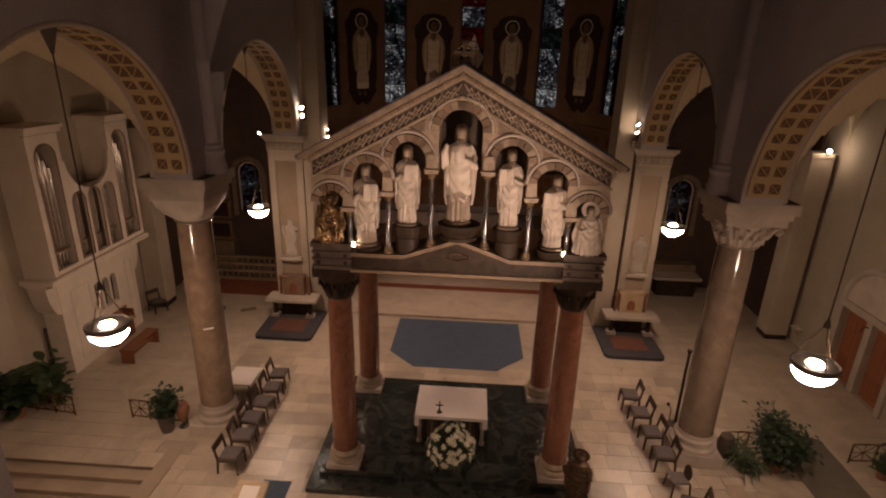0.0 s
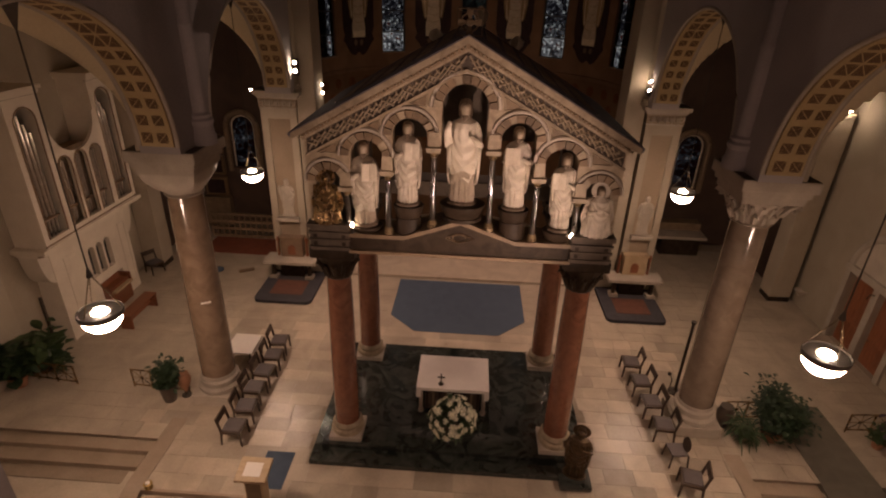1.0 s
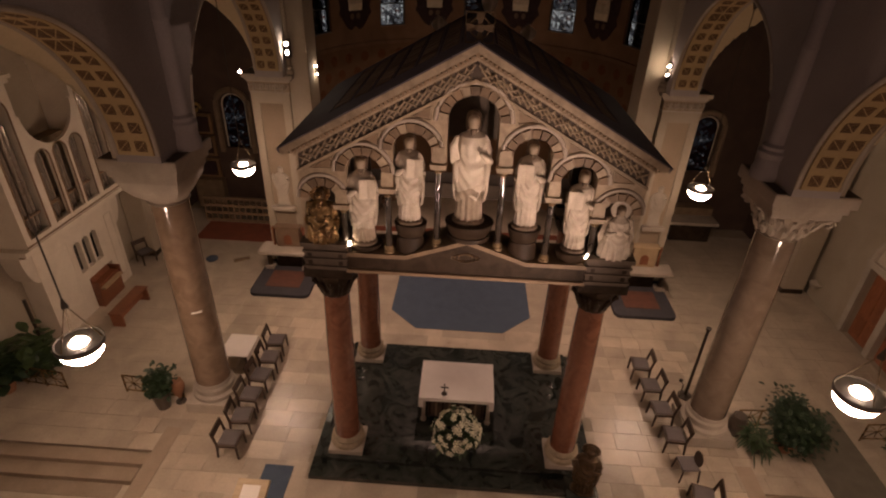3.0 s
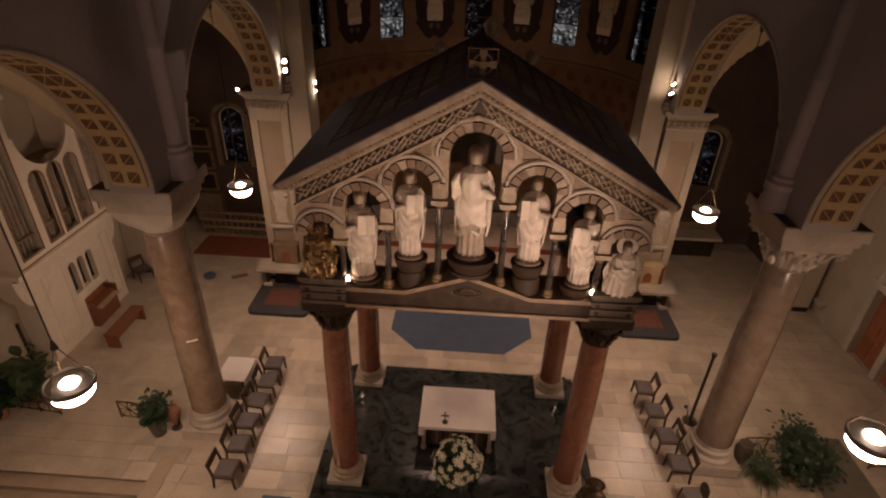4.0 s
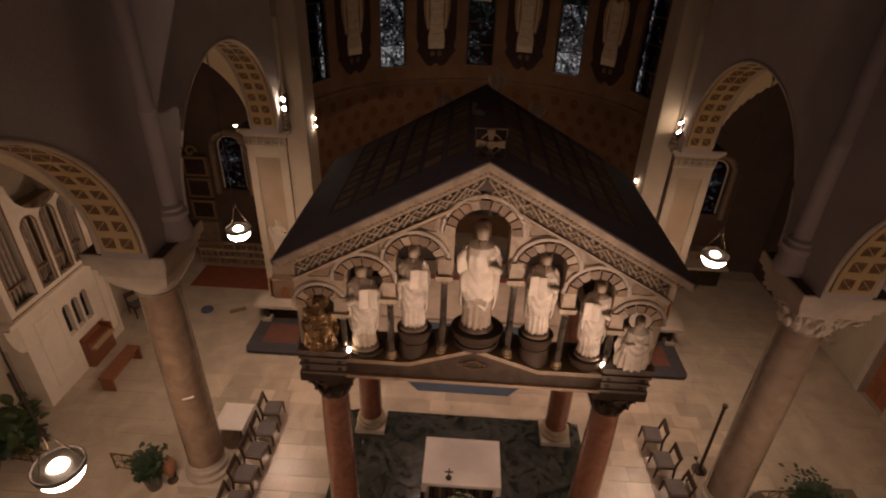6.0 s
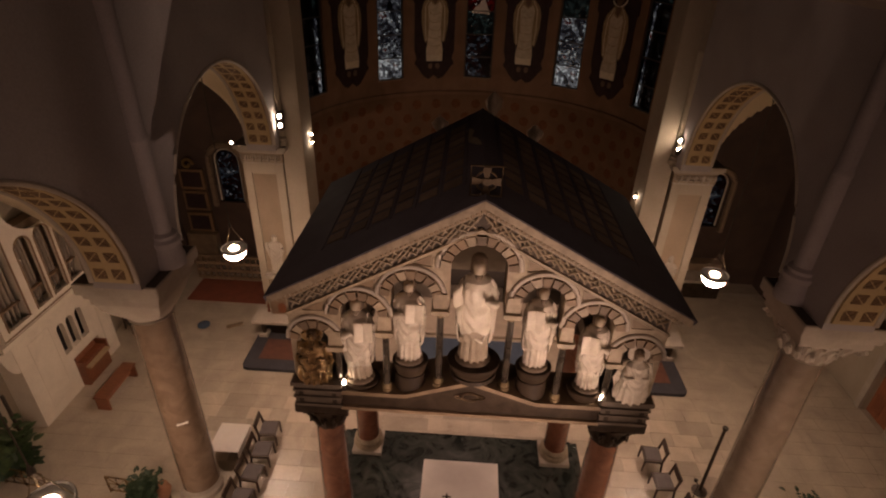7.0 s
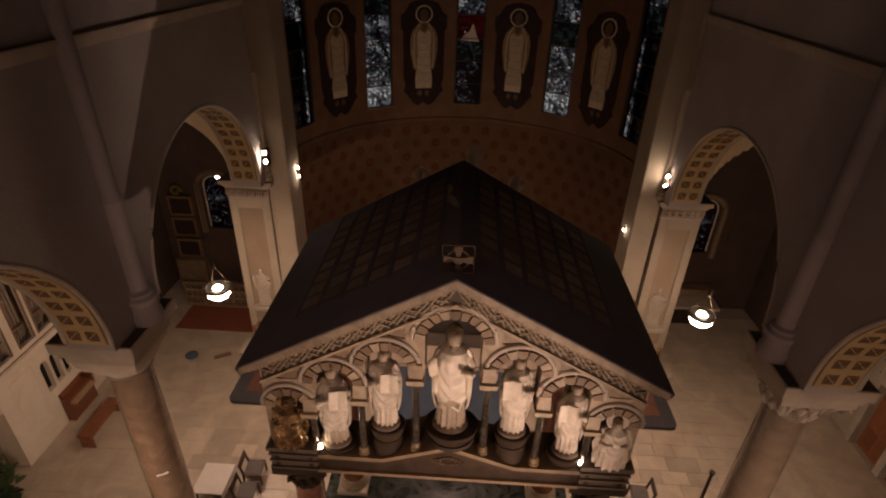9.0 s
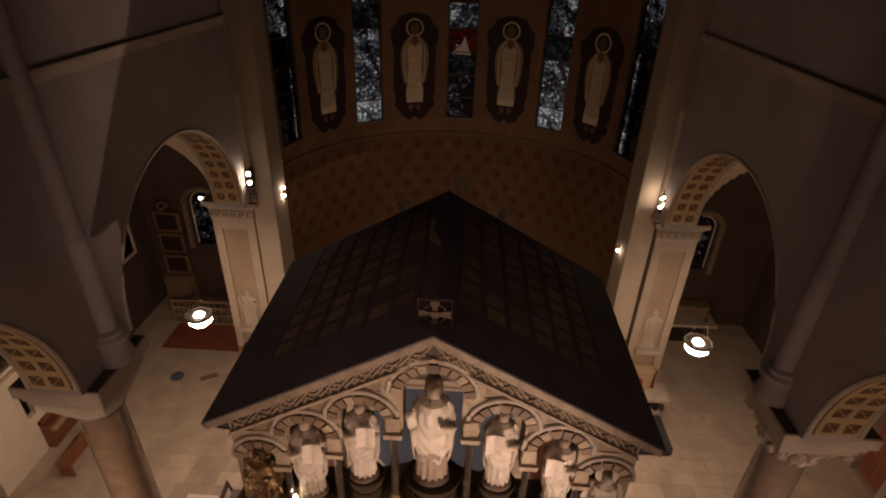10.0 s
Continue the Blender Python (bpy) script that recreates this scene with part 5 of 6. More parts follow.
for deg in (-52.0, -17.35, 17.35, 52.0):
    pt = thing("wall_painting", "dark painted panel with plain pale robed shape on apse wall", "painting", (0, 0, 0), 0, "apse paintings")
    out = [(0.62, 9.85), (0.74, 10.0), (0.66, 10.25), (0.74, 10.6), (0.74, 12.6), (0.82, 12.75), (0.82, 13.25), (0.66, 13.4), (0.5, 13.75), (0.26, 13.85), (0.0, 13.9)]
    bot = [(0.5, 9.62), (0.36, 9.40), (0.18, 9.30), (0.06, 9.42), (0.0, 9.46)]
    half = bot[::-1] + out
    poly = [(u, z) for u, z in half] + [(-u, z) for u, z in half[::-1][1:-1]]
    part("panel", mend(prism(bmesh.new(), poly, 0.004, 0.03, lambda u, d, z: curved(deg, u * 1.28, z, d))), M_PANEL, pt)
    on = lambda u, d, z: curved(deg, u * 1.1, z + 0.27, d)
    for name, lo, hi, m, half in (
            ("mantle", 0.028, 0.052, M_MANTLE, [(0.0, 10.78), (0.30, 10.78), (0.38, 10.66), (0.45, 10.8), (0.56, 11.5), (0.57, 12.0), (0.48, 12.36), (0.26, 12.62), (0.11, 12.76)]),
            ("robe", 0.050, 0.082, M_ROBE, [(0.0, 9.85), (0.34, 9.85), (0.36, 10.3), (0.29, 10.8), (0.25, 11.4), (0.30, 12.2), (0.20, 12.40), (0.0, 12.24)]),
            ("hem", 0.070, 0.10, M_HEM, [(0.0, 9.87), (0.33, 9.87), (0.345, 10.16), (0.0, 10.12)]),
            ("neck", 0.034, 0.075, M_SKIN, [(0.0, 12.30), (0.12, 12.45), (0.09, 12.85), (0.0, 12.85)])):
        poly = half + [(-u, z) for u, z in half[::-1] if u]
        part(name, mend(prism(bmesh.new(), poly, lo, hi, on)), m, pt)
    for q in range(5):
        zz = 10.62 + 0.34 * q
        ww = 0.27 - 0.012 * q
        part("fold", tube(bmesh.new(), [on(ww * math.cos(math.pi * k / 8), 0.078, zz - 0.11 * math.sin(math.pi * k / 8)) for k in range(9)], 0.014, 5), M_MANTLE, pt)
    for s2 in (-1, 1):
        part("sleeve_edge", tube(bmesh.new(), [on(s2 * u, 0.062, z) for u, z in ((0.20, 12.6), (0.40, 12.2), (0.42, 11.4), (0.36, 10.75))], 0.02, 5), M_HEM, pt)
        foot = [(s2 * 0.16 + 0.10 * math.cos(k * math.pi / 6), 9.62 + 0.13 * math.sin(k * math.pi / 6)) for k in range(12)]
        part("foot", mend(prism(bmesh.new(), foot, 0.028, 0.042, on)), M_SKIN, pt)
    disc = [(0.17 * math.cos(k * math.pi / 10), 13.0 + 0.24 * math.sin(k * math.pi / 10)) for k in range(20)]
    part("oval", mend(prism(bmesh.new(), disc, 0.034, 0.07, on)), M_SKIN, pt)
    part("halo", tube(bmesh.new(), [curved(deg, 0.36 * math.cos(k * math.pi / 14), 13.30 + 0.34 * math.sin(k * math.pi / 14), 0.05) for k in range(28)], 0.034, 6, True), M_HEM, pt, "pale gold ring", True)

# ---- the altar and what stands round it ----
altar = thing("altar", "stone altar table with dark striped frontal", "altar", (X0, 14.6, DECK))
part("top", boxm(-1.08, 1.08, -0.78, 0.78, 0.92, 1.03, bevel=0.02), M_STONE, altar)
part("body", boxm(-0.86, 0.86, -0.55, 0.6, 0.0, 0.92, bevel=0.02), M_STRIPE, altar, "dark frontal")
for k in range(9):
    x = -0.8 + 0.2 * k
    part("stripe", boxm(x - 0.035, x + 0.035, -0.565, -0.548, 0.06, 0.88), M_BROWNSTONE if k % 2 else M_DARKSTONE, altar)
for sx in (-1, 1):
    for sy in (-1, 1):
        part("leg", lathe(bmesh.new(), [(0.09, 0), (0.09, 0.08), (0.06, 0.12), (0.06, 0.8), (0.09, 0.86), (0.09, 0.92)], (sx * 0.98, sy * 0.68, 0), 14), M_STONE, altar)
bm = boxm(-1.12, 1.12, -0.81, 0.81, 1.03, 1.045, bevel=0.006)
for sx in (-1, 1):
    # hanging ends, gently rippled
    q = [[bm.verts.new((sx * (1.122 + 0.02 * math.sin(k * 1.3) * (1 - z)), -0.80 + 1.6 * k / 20, 1.04 - 0.36 * (1 - z))) for z in (1, 0.5, 0)] for k in range(21)]
    r = [[bm.verts.new((v.co.x - sx * 0.008, v.co.y, v.co.z)) for v in row] for row in q]
    for g2 in (q, r):
        for a, b in zip(g2, g2[1:]):
            for i in range(2):
                bm.faces.new((a[i], a[i + 1], b[i + 1], b[i]))
box(bm, -1.12, 1.12, -0.818, -0.808, 0.93, 1.042, bevel=0.003)
box(bm, -1.12, -0.98, -0.822, -0.812, 0.66, 1.04, bevel=0.003)
box(bm, 0.98, 1.12, -0.822, -0.812, 0.66, 1.04, bevel=0.003)
o = tagged(part("altar_cloth", mend(bm), M_CLOTH), "white linen cloth lying on the altar", "tablecloth")
o.location = (X0, 14.6, DECK)
cr = thing("altar_cross", "small dark metal cross standing on the altar cloth", "cross", (X0 - 0.37, 14.0, DECK + 1.045))
bm = boxm(-0.02, 0.02, -0.015, 0.015, 0.03, 0.40, bevel=0.004)
box(bm, -0.12, 0.12, -0.015, 0.015, 0.24, 0.28, bevel=0.004)
part("cross", bm, M_IRON, cr)
part("foot", lathe(bmesh.new(), [(0.09, 0), (0.09, 0.015), (0.03, 0.05)], n=16), M_IRON, cr)


def leaf(bm, at, yaw, tilt, ln, wd, bend=0.25):
    f = Matrix.Translation(at) @ Matrix.Rotation(yaw, 4, "Z") @ Matrix.Rotation(-tilt, 4, "Y")
    sh = ((0, 0.0), (0.3, 0.8), (0.6, 1.0), (0.85, 0.6), (1.0, 0.0))
    rows3 = []
    for t, w2 in sh:
        z = -bend * ln * t * t
        rows3.append([bm.verts.new(f @ Vector((ln * t, s2 * wd * w2 * 0.5, z + (0.1 * wd * w2 if s2 else 0)))) for s2 in (-1, 0, 1)])
    for a, b in zip(rows3, rows3[1:]):
        for i in range(2):
            bm.faces.new((a[i], a[i + 1], b[i + 1], b[i]))


def blossom(bm, at, nrm, r):
    rot = Vector(nrm).to_track_quat("Z", "Y").to_matrix().to_4x4()
    f = Matrix.Translation(at) @ rot
    for k in range(6):
        a = math.pi / 3 * k
        pts = [(0, 0, 0), (r * 0.7 * math.cos(a - 0.35), r * 0.7 * math.sin(a - 0.35), r * 0.22), (r * math.cos(a), r * math.sin(a), r * 0.1), (r * 0.7 * math.cos(a + 0.35), r * 0.7 * math.sin(a + 0.35), r * 0.22)]
        bm.faces.new([bm.verts.new(f @ Vector(p)) for p in pts])
    lathe(bm, [(r * 0.16, 0), (r * 0.2, r * 0.14), (0, r * 0.24)], n=6, m=f)


rnd = random.Random(7)
fl = thing("flower_arrangement", "round arrangement of white flowers with green leaves before altar", "flowers", (X0 + 0.05, 12.95, DECK))
part("bowl", lathe(bmesh.new(), [(0.2, 0), (0.3, 0.06), (0.34, 0.2), (0.3, 0.26)], n=20), M_POT, fl, "", True)
bm, bl = bmesh.new(), bmesh.new()
for k in range(150):
    z = rnd.uniform(-0.35, 1.0)
    a = rnd.uniform(0, 2 * math.pi)
    q = math.sqrt(max(0, 1 - z * z))
    d = Vector((q * math.cos(a), q * math.sin(a), z))
    R2 = 0.68 * rnd.uniform(0.82, 1.06)
    if k % 5 < 4:
        blossom(bm, Vector((0, 0, 0.66)) + d * R2, d + Vector((0, 0, 0.2)), rnd.uniform(0.085, 0.14))
    for e in range(3):
        leaf(bl, Vector((0, 0, 0.58)) + d * R2 * rnd.uniform(0.45, 0.85), a + rnd.uniform(-1, 1), math.asin(z) * 0.8 + rnd.uniform(-0.6, 0.6), rnd.uniform(0.18, 0.32), 0.10)
o = part("blossoms", bm, M_PETAL, fl, "white lilies and daisies")
o["kind"] = "stuff"
o = part("leaves", bl, M_LEAF, fl, "green foliage")
o["kind"] = "stuff"

# bronze figure on a rounded base by the platform
bb = thing("pedestal", "dark rounded stone pedestal under the bronze figure", "pedestal", (3.28, 11.88, 0))
part("block", boxm(-0.46, 0.46, -0.46, 0.46, 0, 0.22, bevel=0.1), M_GREEN, bb)
bm = plain_figure(bmesh.new(), 1.62, pose(3.28, 11.88, 0.27, 0, 0, -20), 0, False, True, False, True, 0.0, 1.3)
tagged(part("statue", bm, M_DARKBRONZE, None, "", True), "dark bronze robed figure on a low base beside the platform", "statue")

# lectern and its mat
le = thing("lectern", "pale stone and wood lectern beside a blue mat", "lectern", (-5.2, 10.36, -0.16))
part("base", boxm(-0.42, 0.42, -0.28, 0.3, 0, 0.13, bevel=0.02), M_STONE, le)
part("body", boxm(-0.24, 0.24, -0.15, 0.19, 0.13, 1.30, bevel=0.02), M_PALEWOOD, le)
part("collar", boxm(-0.31, 0.31, -0.22, 0.26, 1.20, 1.32, bevel=0.04), M_PALEWOOD, le)
part("front_panel", boxm(-0.19, 0.19, -0.175, -0.158, 0.2, 1.1, bevel=0.004), M_BROWNSTONE, le, "dark inset panel")
f = pose(0, 0, 1.40, 12)
part("top", boxm(-0.40, 0.40, -0.32, 0.36, -0.05, 0.05, bevel=0.02, m=f), M_PALEWOOD, le, "sloped golden wooden top")
part("sheet", boxm(-0.22, 0.22, -0.18, 0.2, 0.051, 0.058, m=f), M_CLOTH, le, "white paper sheet")
tagged(part("mat", boxm(-5.6, -4.78, 10.85, 12.15, 0.0, 0.014), M_BLUE), "dark blue floor mat beside the lectern", "mat")


# ---- chairs in two rows ----
def chair(at, rz):
    c = thing("chair", "dark wooden chair with grey padded seat", "chair", at, rz, "sanctuary chairs")
    for sx in (-1, 1):
        part("leg", tube(bmesh.new(), [(sx * 0.25, -0.25, 0), (sx * 0.245, -0.23, 0.46)], [0.026, 0.036], 6), M_CHAIR, c)
        part("leg", tube(bmesh.new(), [(sx * 0.24, 0.27, 0), (sx * 0.24, 0.23, 0.43), (sx * 0.24, 0.31, 0.88)], [0.026, 0.036, 0.028], 6), M_CHAIR, c)
        part("side_rail", boxm(sx * 0.245 - 0.022, sx * 0.245 + 0.022, -0.22, 0.24, 0.39, 0.47, bevel=0.006), M_CHAIR, c)
    part("front_rail", boxm(-0.224, 0.224, -0.245, -0.21, 0.39, 0.47, bevel=0.006), M_CHAIR, c)
    part("seat", boxm(-0.221, 0.221, -0.208, 0.23, 0.42, 0.49, bevel=0.02), M_SEAT, c, "grey padded seat")
    bm = bmesh.new()
    box(bm, -0.27, 0.27, -0.018, 0.018, 0.01, 0.19, bevel=0.006, m=pose(0, 0.285, 0.70, -10))
    part("backrest", bm, M_CHAIR, c, "curved dark wooden back")
    c.scale = (1.17, 1.17, 1.12)
    return c


ch = chair((-6.72, 12.55, 0), 90)
for k in range(1, 6):
    copy_thing(ch, pose(-6.72 - 0.012 * k + 0.03 * math.sin(k * 2.1), 12.55 + 0.87 * k, 0, 0, 0, 90 + 5 * math.sin(k * 1.7)))
ch["label"] = "dark wooden chair with grey padded seat nearest the steps"
for k in (0, 2, 3, 4, 5):
    y, x = 11.76 + 1.02 * k, 6.47 - 0.075 * k
    copy_thing(ch, pose(x, y, 0, 0, 0, -90 + (-14 if k == 0 else 4 * math.sin(k * 2.3))))["label"] = "dark wooden chair with grey padded seat"
ch["label"] = "dark wooden chair with grey padded seat"

stl = thing("round_back_chair", "dark round-backed chair with pale grey seat in the row", "chair", (6.42, 12.80, 0), -86)
part("seat", boxm(-0.25, 0.25, -0.27, 0.24, 0.44, 0.50, bevel=0.03), M_SEAT, stl)
for k in range(4):
    a = math.pi / 4 + math.pi / 2 * k
    part("leg", tube(bmesh.new(), [(0.38 * math.cos(a), 0.38 * math.sin(a), 0), (0.33 * math.cos(a), 0.33 * math.sin(a), 0.45)], 0.026, 6), M_CHAIR, stl)
part("backrest", lathe(bmesh.new(), [(0.0, -0.015), (0.2, -0.015), (0.22, 0.0), (0.2, 0.015), (0, 0.015)], n=20, m=pose(0, 0.23, 0.68, 80)), M_CHAIR, stl)
part("support", boxm(-0.03, 0.03, 0.2, 0.225, 0.44, 0.62), M_CHAIR, stl)

# side table with a white cloth
tb = thing("side_table", "low wooden side table behind the row of chairs", "table", (-7.85, 16.22, 0))
for sx in (-1, 1):
    for sy in (-1, 1):
        part("leg", boxm(sx * 0.4 - 0.03, sx * 0.4 + 0.03, sy * 0.48 - 0.03, sy * 0.48 + 0.03, 0, 0.70), M_CHAIR, tb)
part("top", boxm(-0.47, 0.47, -0.55, 0.55, 0.70, 0.74, bevel=0.01), M_CHAIR, tb)
bm = boxm(-0.49, 0.49, -0.57, 0.57, 0.74, 0.752, bevel=0.005)
for x in (-0.492, 0.484):
    box(bm, x, x + 0.008, -0.57, 0.57, 0.52, 0.748)
o = tagged(part("table_cloth", bm, M_CLOTH), "white cloth lying on the side table", "tablecloth")
o.location = (-7.85, 16.22, 0)

# candle stand and pole by the columns
ps = thing("candle_stand", "tall black stand with thin dark pole behind the chairs", "stand", (7.45, 15.95, 0))
part("base", lathe(bmesh.new(), [(0.24, 0), (0.24, 0.03), (0.08, 0.08), (0.03, 0.14)], n=20), M_IRON, ps, "", True)
part("pole", tube(bmesh.new(), [(0, 0, 0.1), (0, 0, 2.85)], [0.05, 0.045], 10), M_IRON, ps)
part("cup", lathe(bmesh.new(), [(0.045, 2.8), (0.08, 2.86), (0.085, 2.92), (0.05, 2.92)], n=14), M_IRON, ps)
mk = thing("microphone_stand", "slim black microphone stand with round head", "stand", (7.0, 15.45, 0))
part("base", lathe(bmesh.new(), [(0.14, 0), (0.14, 0.02), (0.02, 0.05)], n=16), M_IRON, mk)
part("pole", tube(bmesh.new(), [(0, 0, 0.03), (0, 0, 0.95), (-0.1, 0, 1.1)], 0.014, 8), M_IRON, mk)
part("head", lathe(bmesh.new(), [(0, -0.07), (0.055, -0.02), (0.06, 0.04), (0, 0.08)], (-0.12, 0, 1.14), 12), M_IRON, mk, "", True)
ps = thing("candle_stand", "tall black pole stand against the aisle wall behind plants", "stand", (-14.5, 15.75, 0))
part("base", lathe(bmesh.new(), [(0.2, 0), (0.2, 0.03), (0.05, 0.1)], n=20), M_IRON, ps, "", True)
part("pole", tube(bmesh.new(), [(0, 0, 0.06), (0, 0, 2.5)], 0.055, 10), M_IRON, ps)
for k in range(3):
    sl = thing("step_lamp", "small round brass lamp standing on a step end", "lamp", (-8.34 - 0.03 * k, 10.62 - 0.44 * k, -0.16 * k), 0, "step lamps")
    part("body", lathe(bmesh.new(), [(0.10, 0), (0.11, 0.03), (0.07, 0.07), (0.11, 0.13), (0.12, 0.16), (0.06, 0.18)], n=18), M_GOLD, sl, "", True)
    part("glass", lathe(bmesh.new(), [(0.06, 0.18), (0.05, 0.21), (0, 0.22)], n=14), M_CLOTH, sl, "", True)


pl = thing("column_plaque", "thin pale plaque fixed on the granite column", "plaque", (-7.72, 14.06, 3.8), 28)
part("plate", boxm(-0.14, 0.14, -0.02, 0.05, -0.02, 0.02, bevel=0.005), M_CLOTH, pl)
mk = thing("microphone_stand", "thin black stand before the altar steps", "stand", (-1.12, 9.95, -0.32))
part("base", lathe(bmesh.new(), [(0.13, 0), (0.13, 0.02), (0.02, 0.05)], n=16), M_IRON, mk)
part("pole", tube(bmesh.new(), [(0, 0, 0.03), (0, 0, 1.15), (0.05, 0.12, 1.3)], 0.013, 8), M_IRON, mk)

# ---- low rails with star pattern ----
def rail(at, rz, bays, w):
    r = thing("low_railing", "low dark bronze railing with crossed star pattern", "railing", at, rz, "low railings")
    for k in range(bays + 1):
        part("post", boxm(k * w - 0.02, k * w + 0.02, -0.02, 0.02, 0, 0.74, bevel=0.004), M_BRONZE, r)
    for z in (0.08, 0.70):
        part("bar", boxm(0.02, bays * w - 0.02, -0.016, 0.016, z, z + 0.04, bevel=0.004), M_BRONZE, r)
    for k in range(bays):
        x = k * w
        for a, b in (((x + 0.02, 0.12), (x + w - 0.02, 0.70)), ((x + 0.02, 0.70), (x + w - 0.02, 0.12)), ((x + w / 2, 0.12), (x + w / 2, 0.70)), ((x + 0.02, 0.41), (x + w - 0.02, 0.41))):
            part("strut", tube(bmesh.new(), [(a[0], 0, a[1]), (b[0], 0, b[1])], 0.013, 5), M_BRONZE, r)
    return r


rail((-11.0, 14.5, 0), -4, 3, 0.66)
rail((-15.1, 14.62, 0), -5, 3, 0.72)
rail((8.6, 14.75, 0), 4, 2, 0.7)
rail((12.35, 14.5, 0), 4, 3, 0.8)


# ---- plants ----
def pot(parent, r, h, material, z=0.0):
    part("pot", lathe(bmesh.new(), [(r * 0.7, z), (r * 0.85, z + h * 0.4), (r, z + h * 0.9), (r * 1.08, z + h * 0.92), (r * 1.08, z + h), (r * 0.92, z + h), (r * 0.9, z + h * 0.88)], n=22), material, parent, "", True)
    part("soil", lathe(bmesh.new(), [(r * 0.9, z + h * 0.84), (r * 0.9, z + h * 0.9)], n=18), M_SOIL, parent)


def bush(at, label, r, h, count, ln, wd, material, seed, pr=0.25, ph=0.4, pm=None, droop=0.3, flatten=1.0):
    rr = random.Random(seed)
    p = thing("potted_plant", label, "plant", at, 0, "potted plants")
    pot(p, pr, ph, pm or M_TERRA)
    bm, bs = bmesh.new(), bmesh.new()
    for k in range(9):
        a = rr.uniform(0, 6.28)
        e = Vector((math.cos(a) * r * rr.uniform(0.2, 0.75), math.sin(a) * r * rr.uniform(0.2, 0.75), ph + h * rr.uniform(0.45, 0.95)))
        s = Vector((math.cos(a) * pr * 0.3, math.sin(a) * pr * 0.3, ph * 0.88))
        mid = s.lerp(e, 0.5) + Vector((0, 0, h * 0.08))
        tube(bs, [s, mid, e], [0.022, 0.016, 0.0045], 5)
        for i in range(count // 9):
            t = rr.uniform(0.35, 1.05)
            q = s.lerp(e, t) + Vector((rr.gauss(0, r * 0.24), rr.gauss(0, r * 0.24), rr.gauss(0, h * 0.12)))
            leaf(bm, q, rr.uniform(0, 6.28), rr.uniform(-0.4, 0.9), ln * rr.uniform(0.6, 1.2), wd * rr.uniform(0.7, 1.2), droop)
    part("stems", bs, M_IRON, p)
    o = part("leaves", bm, material, p)
    o["kind"] = "stuff"
    return p


bush((-9.5, 14.0, 0), "bushy dark green plant in a tall pot before the railing", 0.42, 0.95, 420, 0.22, 0.12, M_LEAF2, 1, 0.28, 0.62, M_POT)
bush((-14.45, 15.0, 0), "large leafy green plant in a terracotta pot", 0.75, 1.2, 200, 0.5, 0.28, M_LEAF, 2, 0.26, 0.4)
bush((-14.75, 14.2, 0), "large leafy dark green plant in a pot", 0.6, 1.2, 180, 0.5, 0.3, M_LEAF2, 3, 0.28, 0.4)
bush((-13.95, 14.98, 0), "small leafy plant in a low dark pot", 0.35, 0.7, 80, 0.34, 0.2, M_LEAF2, 9, 0.18, 0.26, M_POT)
bush((9.75, 14.0, 0), "wide bushy green shrub in a terracotta pot", 0.9, 1.5, 2600, 0.17, 0.10, M_LEAF2, 4, 0.32, 0.42)
bush((8.85, 13.85, 0), "spiky variegated green plant in a dark pot", 0.5, 0.5, 150, 0.46, 0.06, M_LEAF, 5, 0.22, 0.26, M_POT, 0.5)
bush((13.6, 14.0, 0), "dark purple-leaved bushy plant beside the railing", 0.6, 0.8, 220, 0.3, 0.15, M_PURPLELEAF, 6, 0.24, 0.32)
bush((12.95, 13.9, 0), "small green plant in a terracotta pot", 0.3, 0.45, 90, 0.24, 0.1, M_LEAF, 8, 0.18, 0.26)
rp = random.Random(21)
fv = thing("flower_vase", "vase of muted purple flowers on the altar step", "flowers", (-2.8, 9.75, -0.32))
part("vase", lathe(bmesh.new(), [(0.1, 0), (0.14, 0.1), (0.13, 0.3), (0.09, 0.38), (0.11, 0.42)], n=18), M_POT, fv, "", True)
b1, b2 = bmesh.new(), bmesh.new()
for k in range(40):
    d = Vector((rp.gauss(0, 0.16), rp.gauss(0, 0.16), rp.uniform(0.5, 0.85)))
    blossom(b1, d, (d.x, d.y, 0.5), rp.uniform(0.04, 0.07))
    leaf(b2, Vector((d.x * 0.4, d.y * 0.4, 0.42)), rp.uniform(0, 6.28), rp.uniform(0.5, 1.3), 0.3, 0.05)
part("blossoms", b1, M_PURPLE, fv)["kind"] = "stuff"
part("leaves", b2, M_LEAF, fv)["kind"] = "stuff"
vs2 = thing("vase", "brown narrow-footed ceramic urn beside the column", "vase", (-9.08, 14.25, 0))
part("stand", lathe(bmesh.new(), [(0.16, 0), (0.16, 0.03), (0.05, 0.06), (0.05, 0.2)], n=16), M_IRON, vs2)
part("urn", lathe(bmesh.new(), [(0.05, 0.18), (0.09, 0.28), (0.19, 0.5), (0.23, 0.68), (0.19, 0.82), (0.15, 0.86), (0.17, 0.9)], n=22), M_TERRA, vs2, "", True)
vs2 = thing("vase", "dark rounded urn beside the column", "vase", (8.45, 14.45, 0))
part("urn", lathe(bmesh.new(), [(0.13, 0), (0.16, 0.05), (0.24, 0.35), (0.26, 0.55), (0.2, 0.75), (0.2, 0.8)], n=22), M_POT, vs2, "", True)


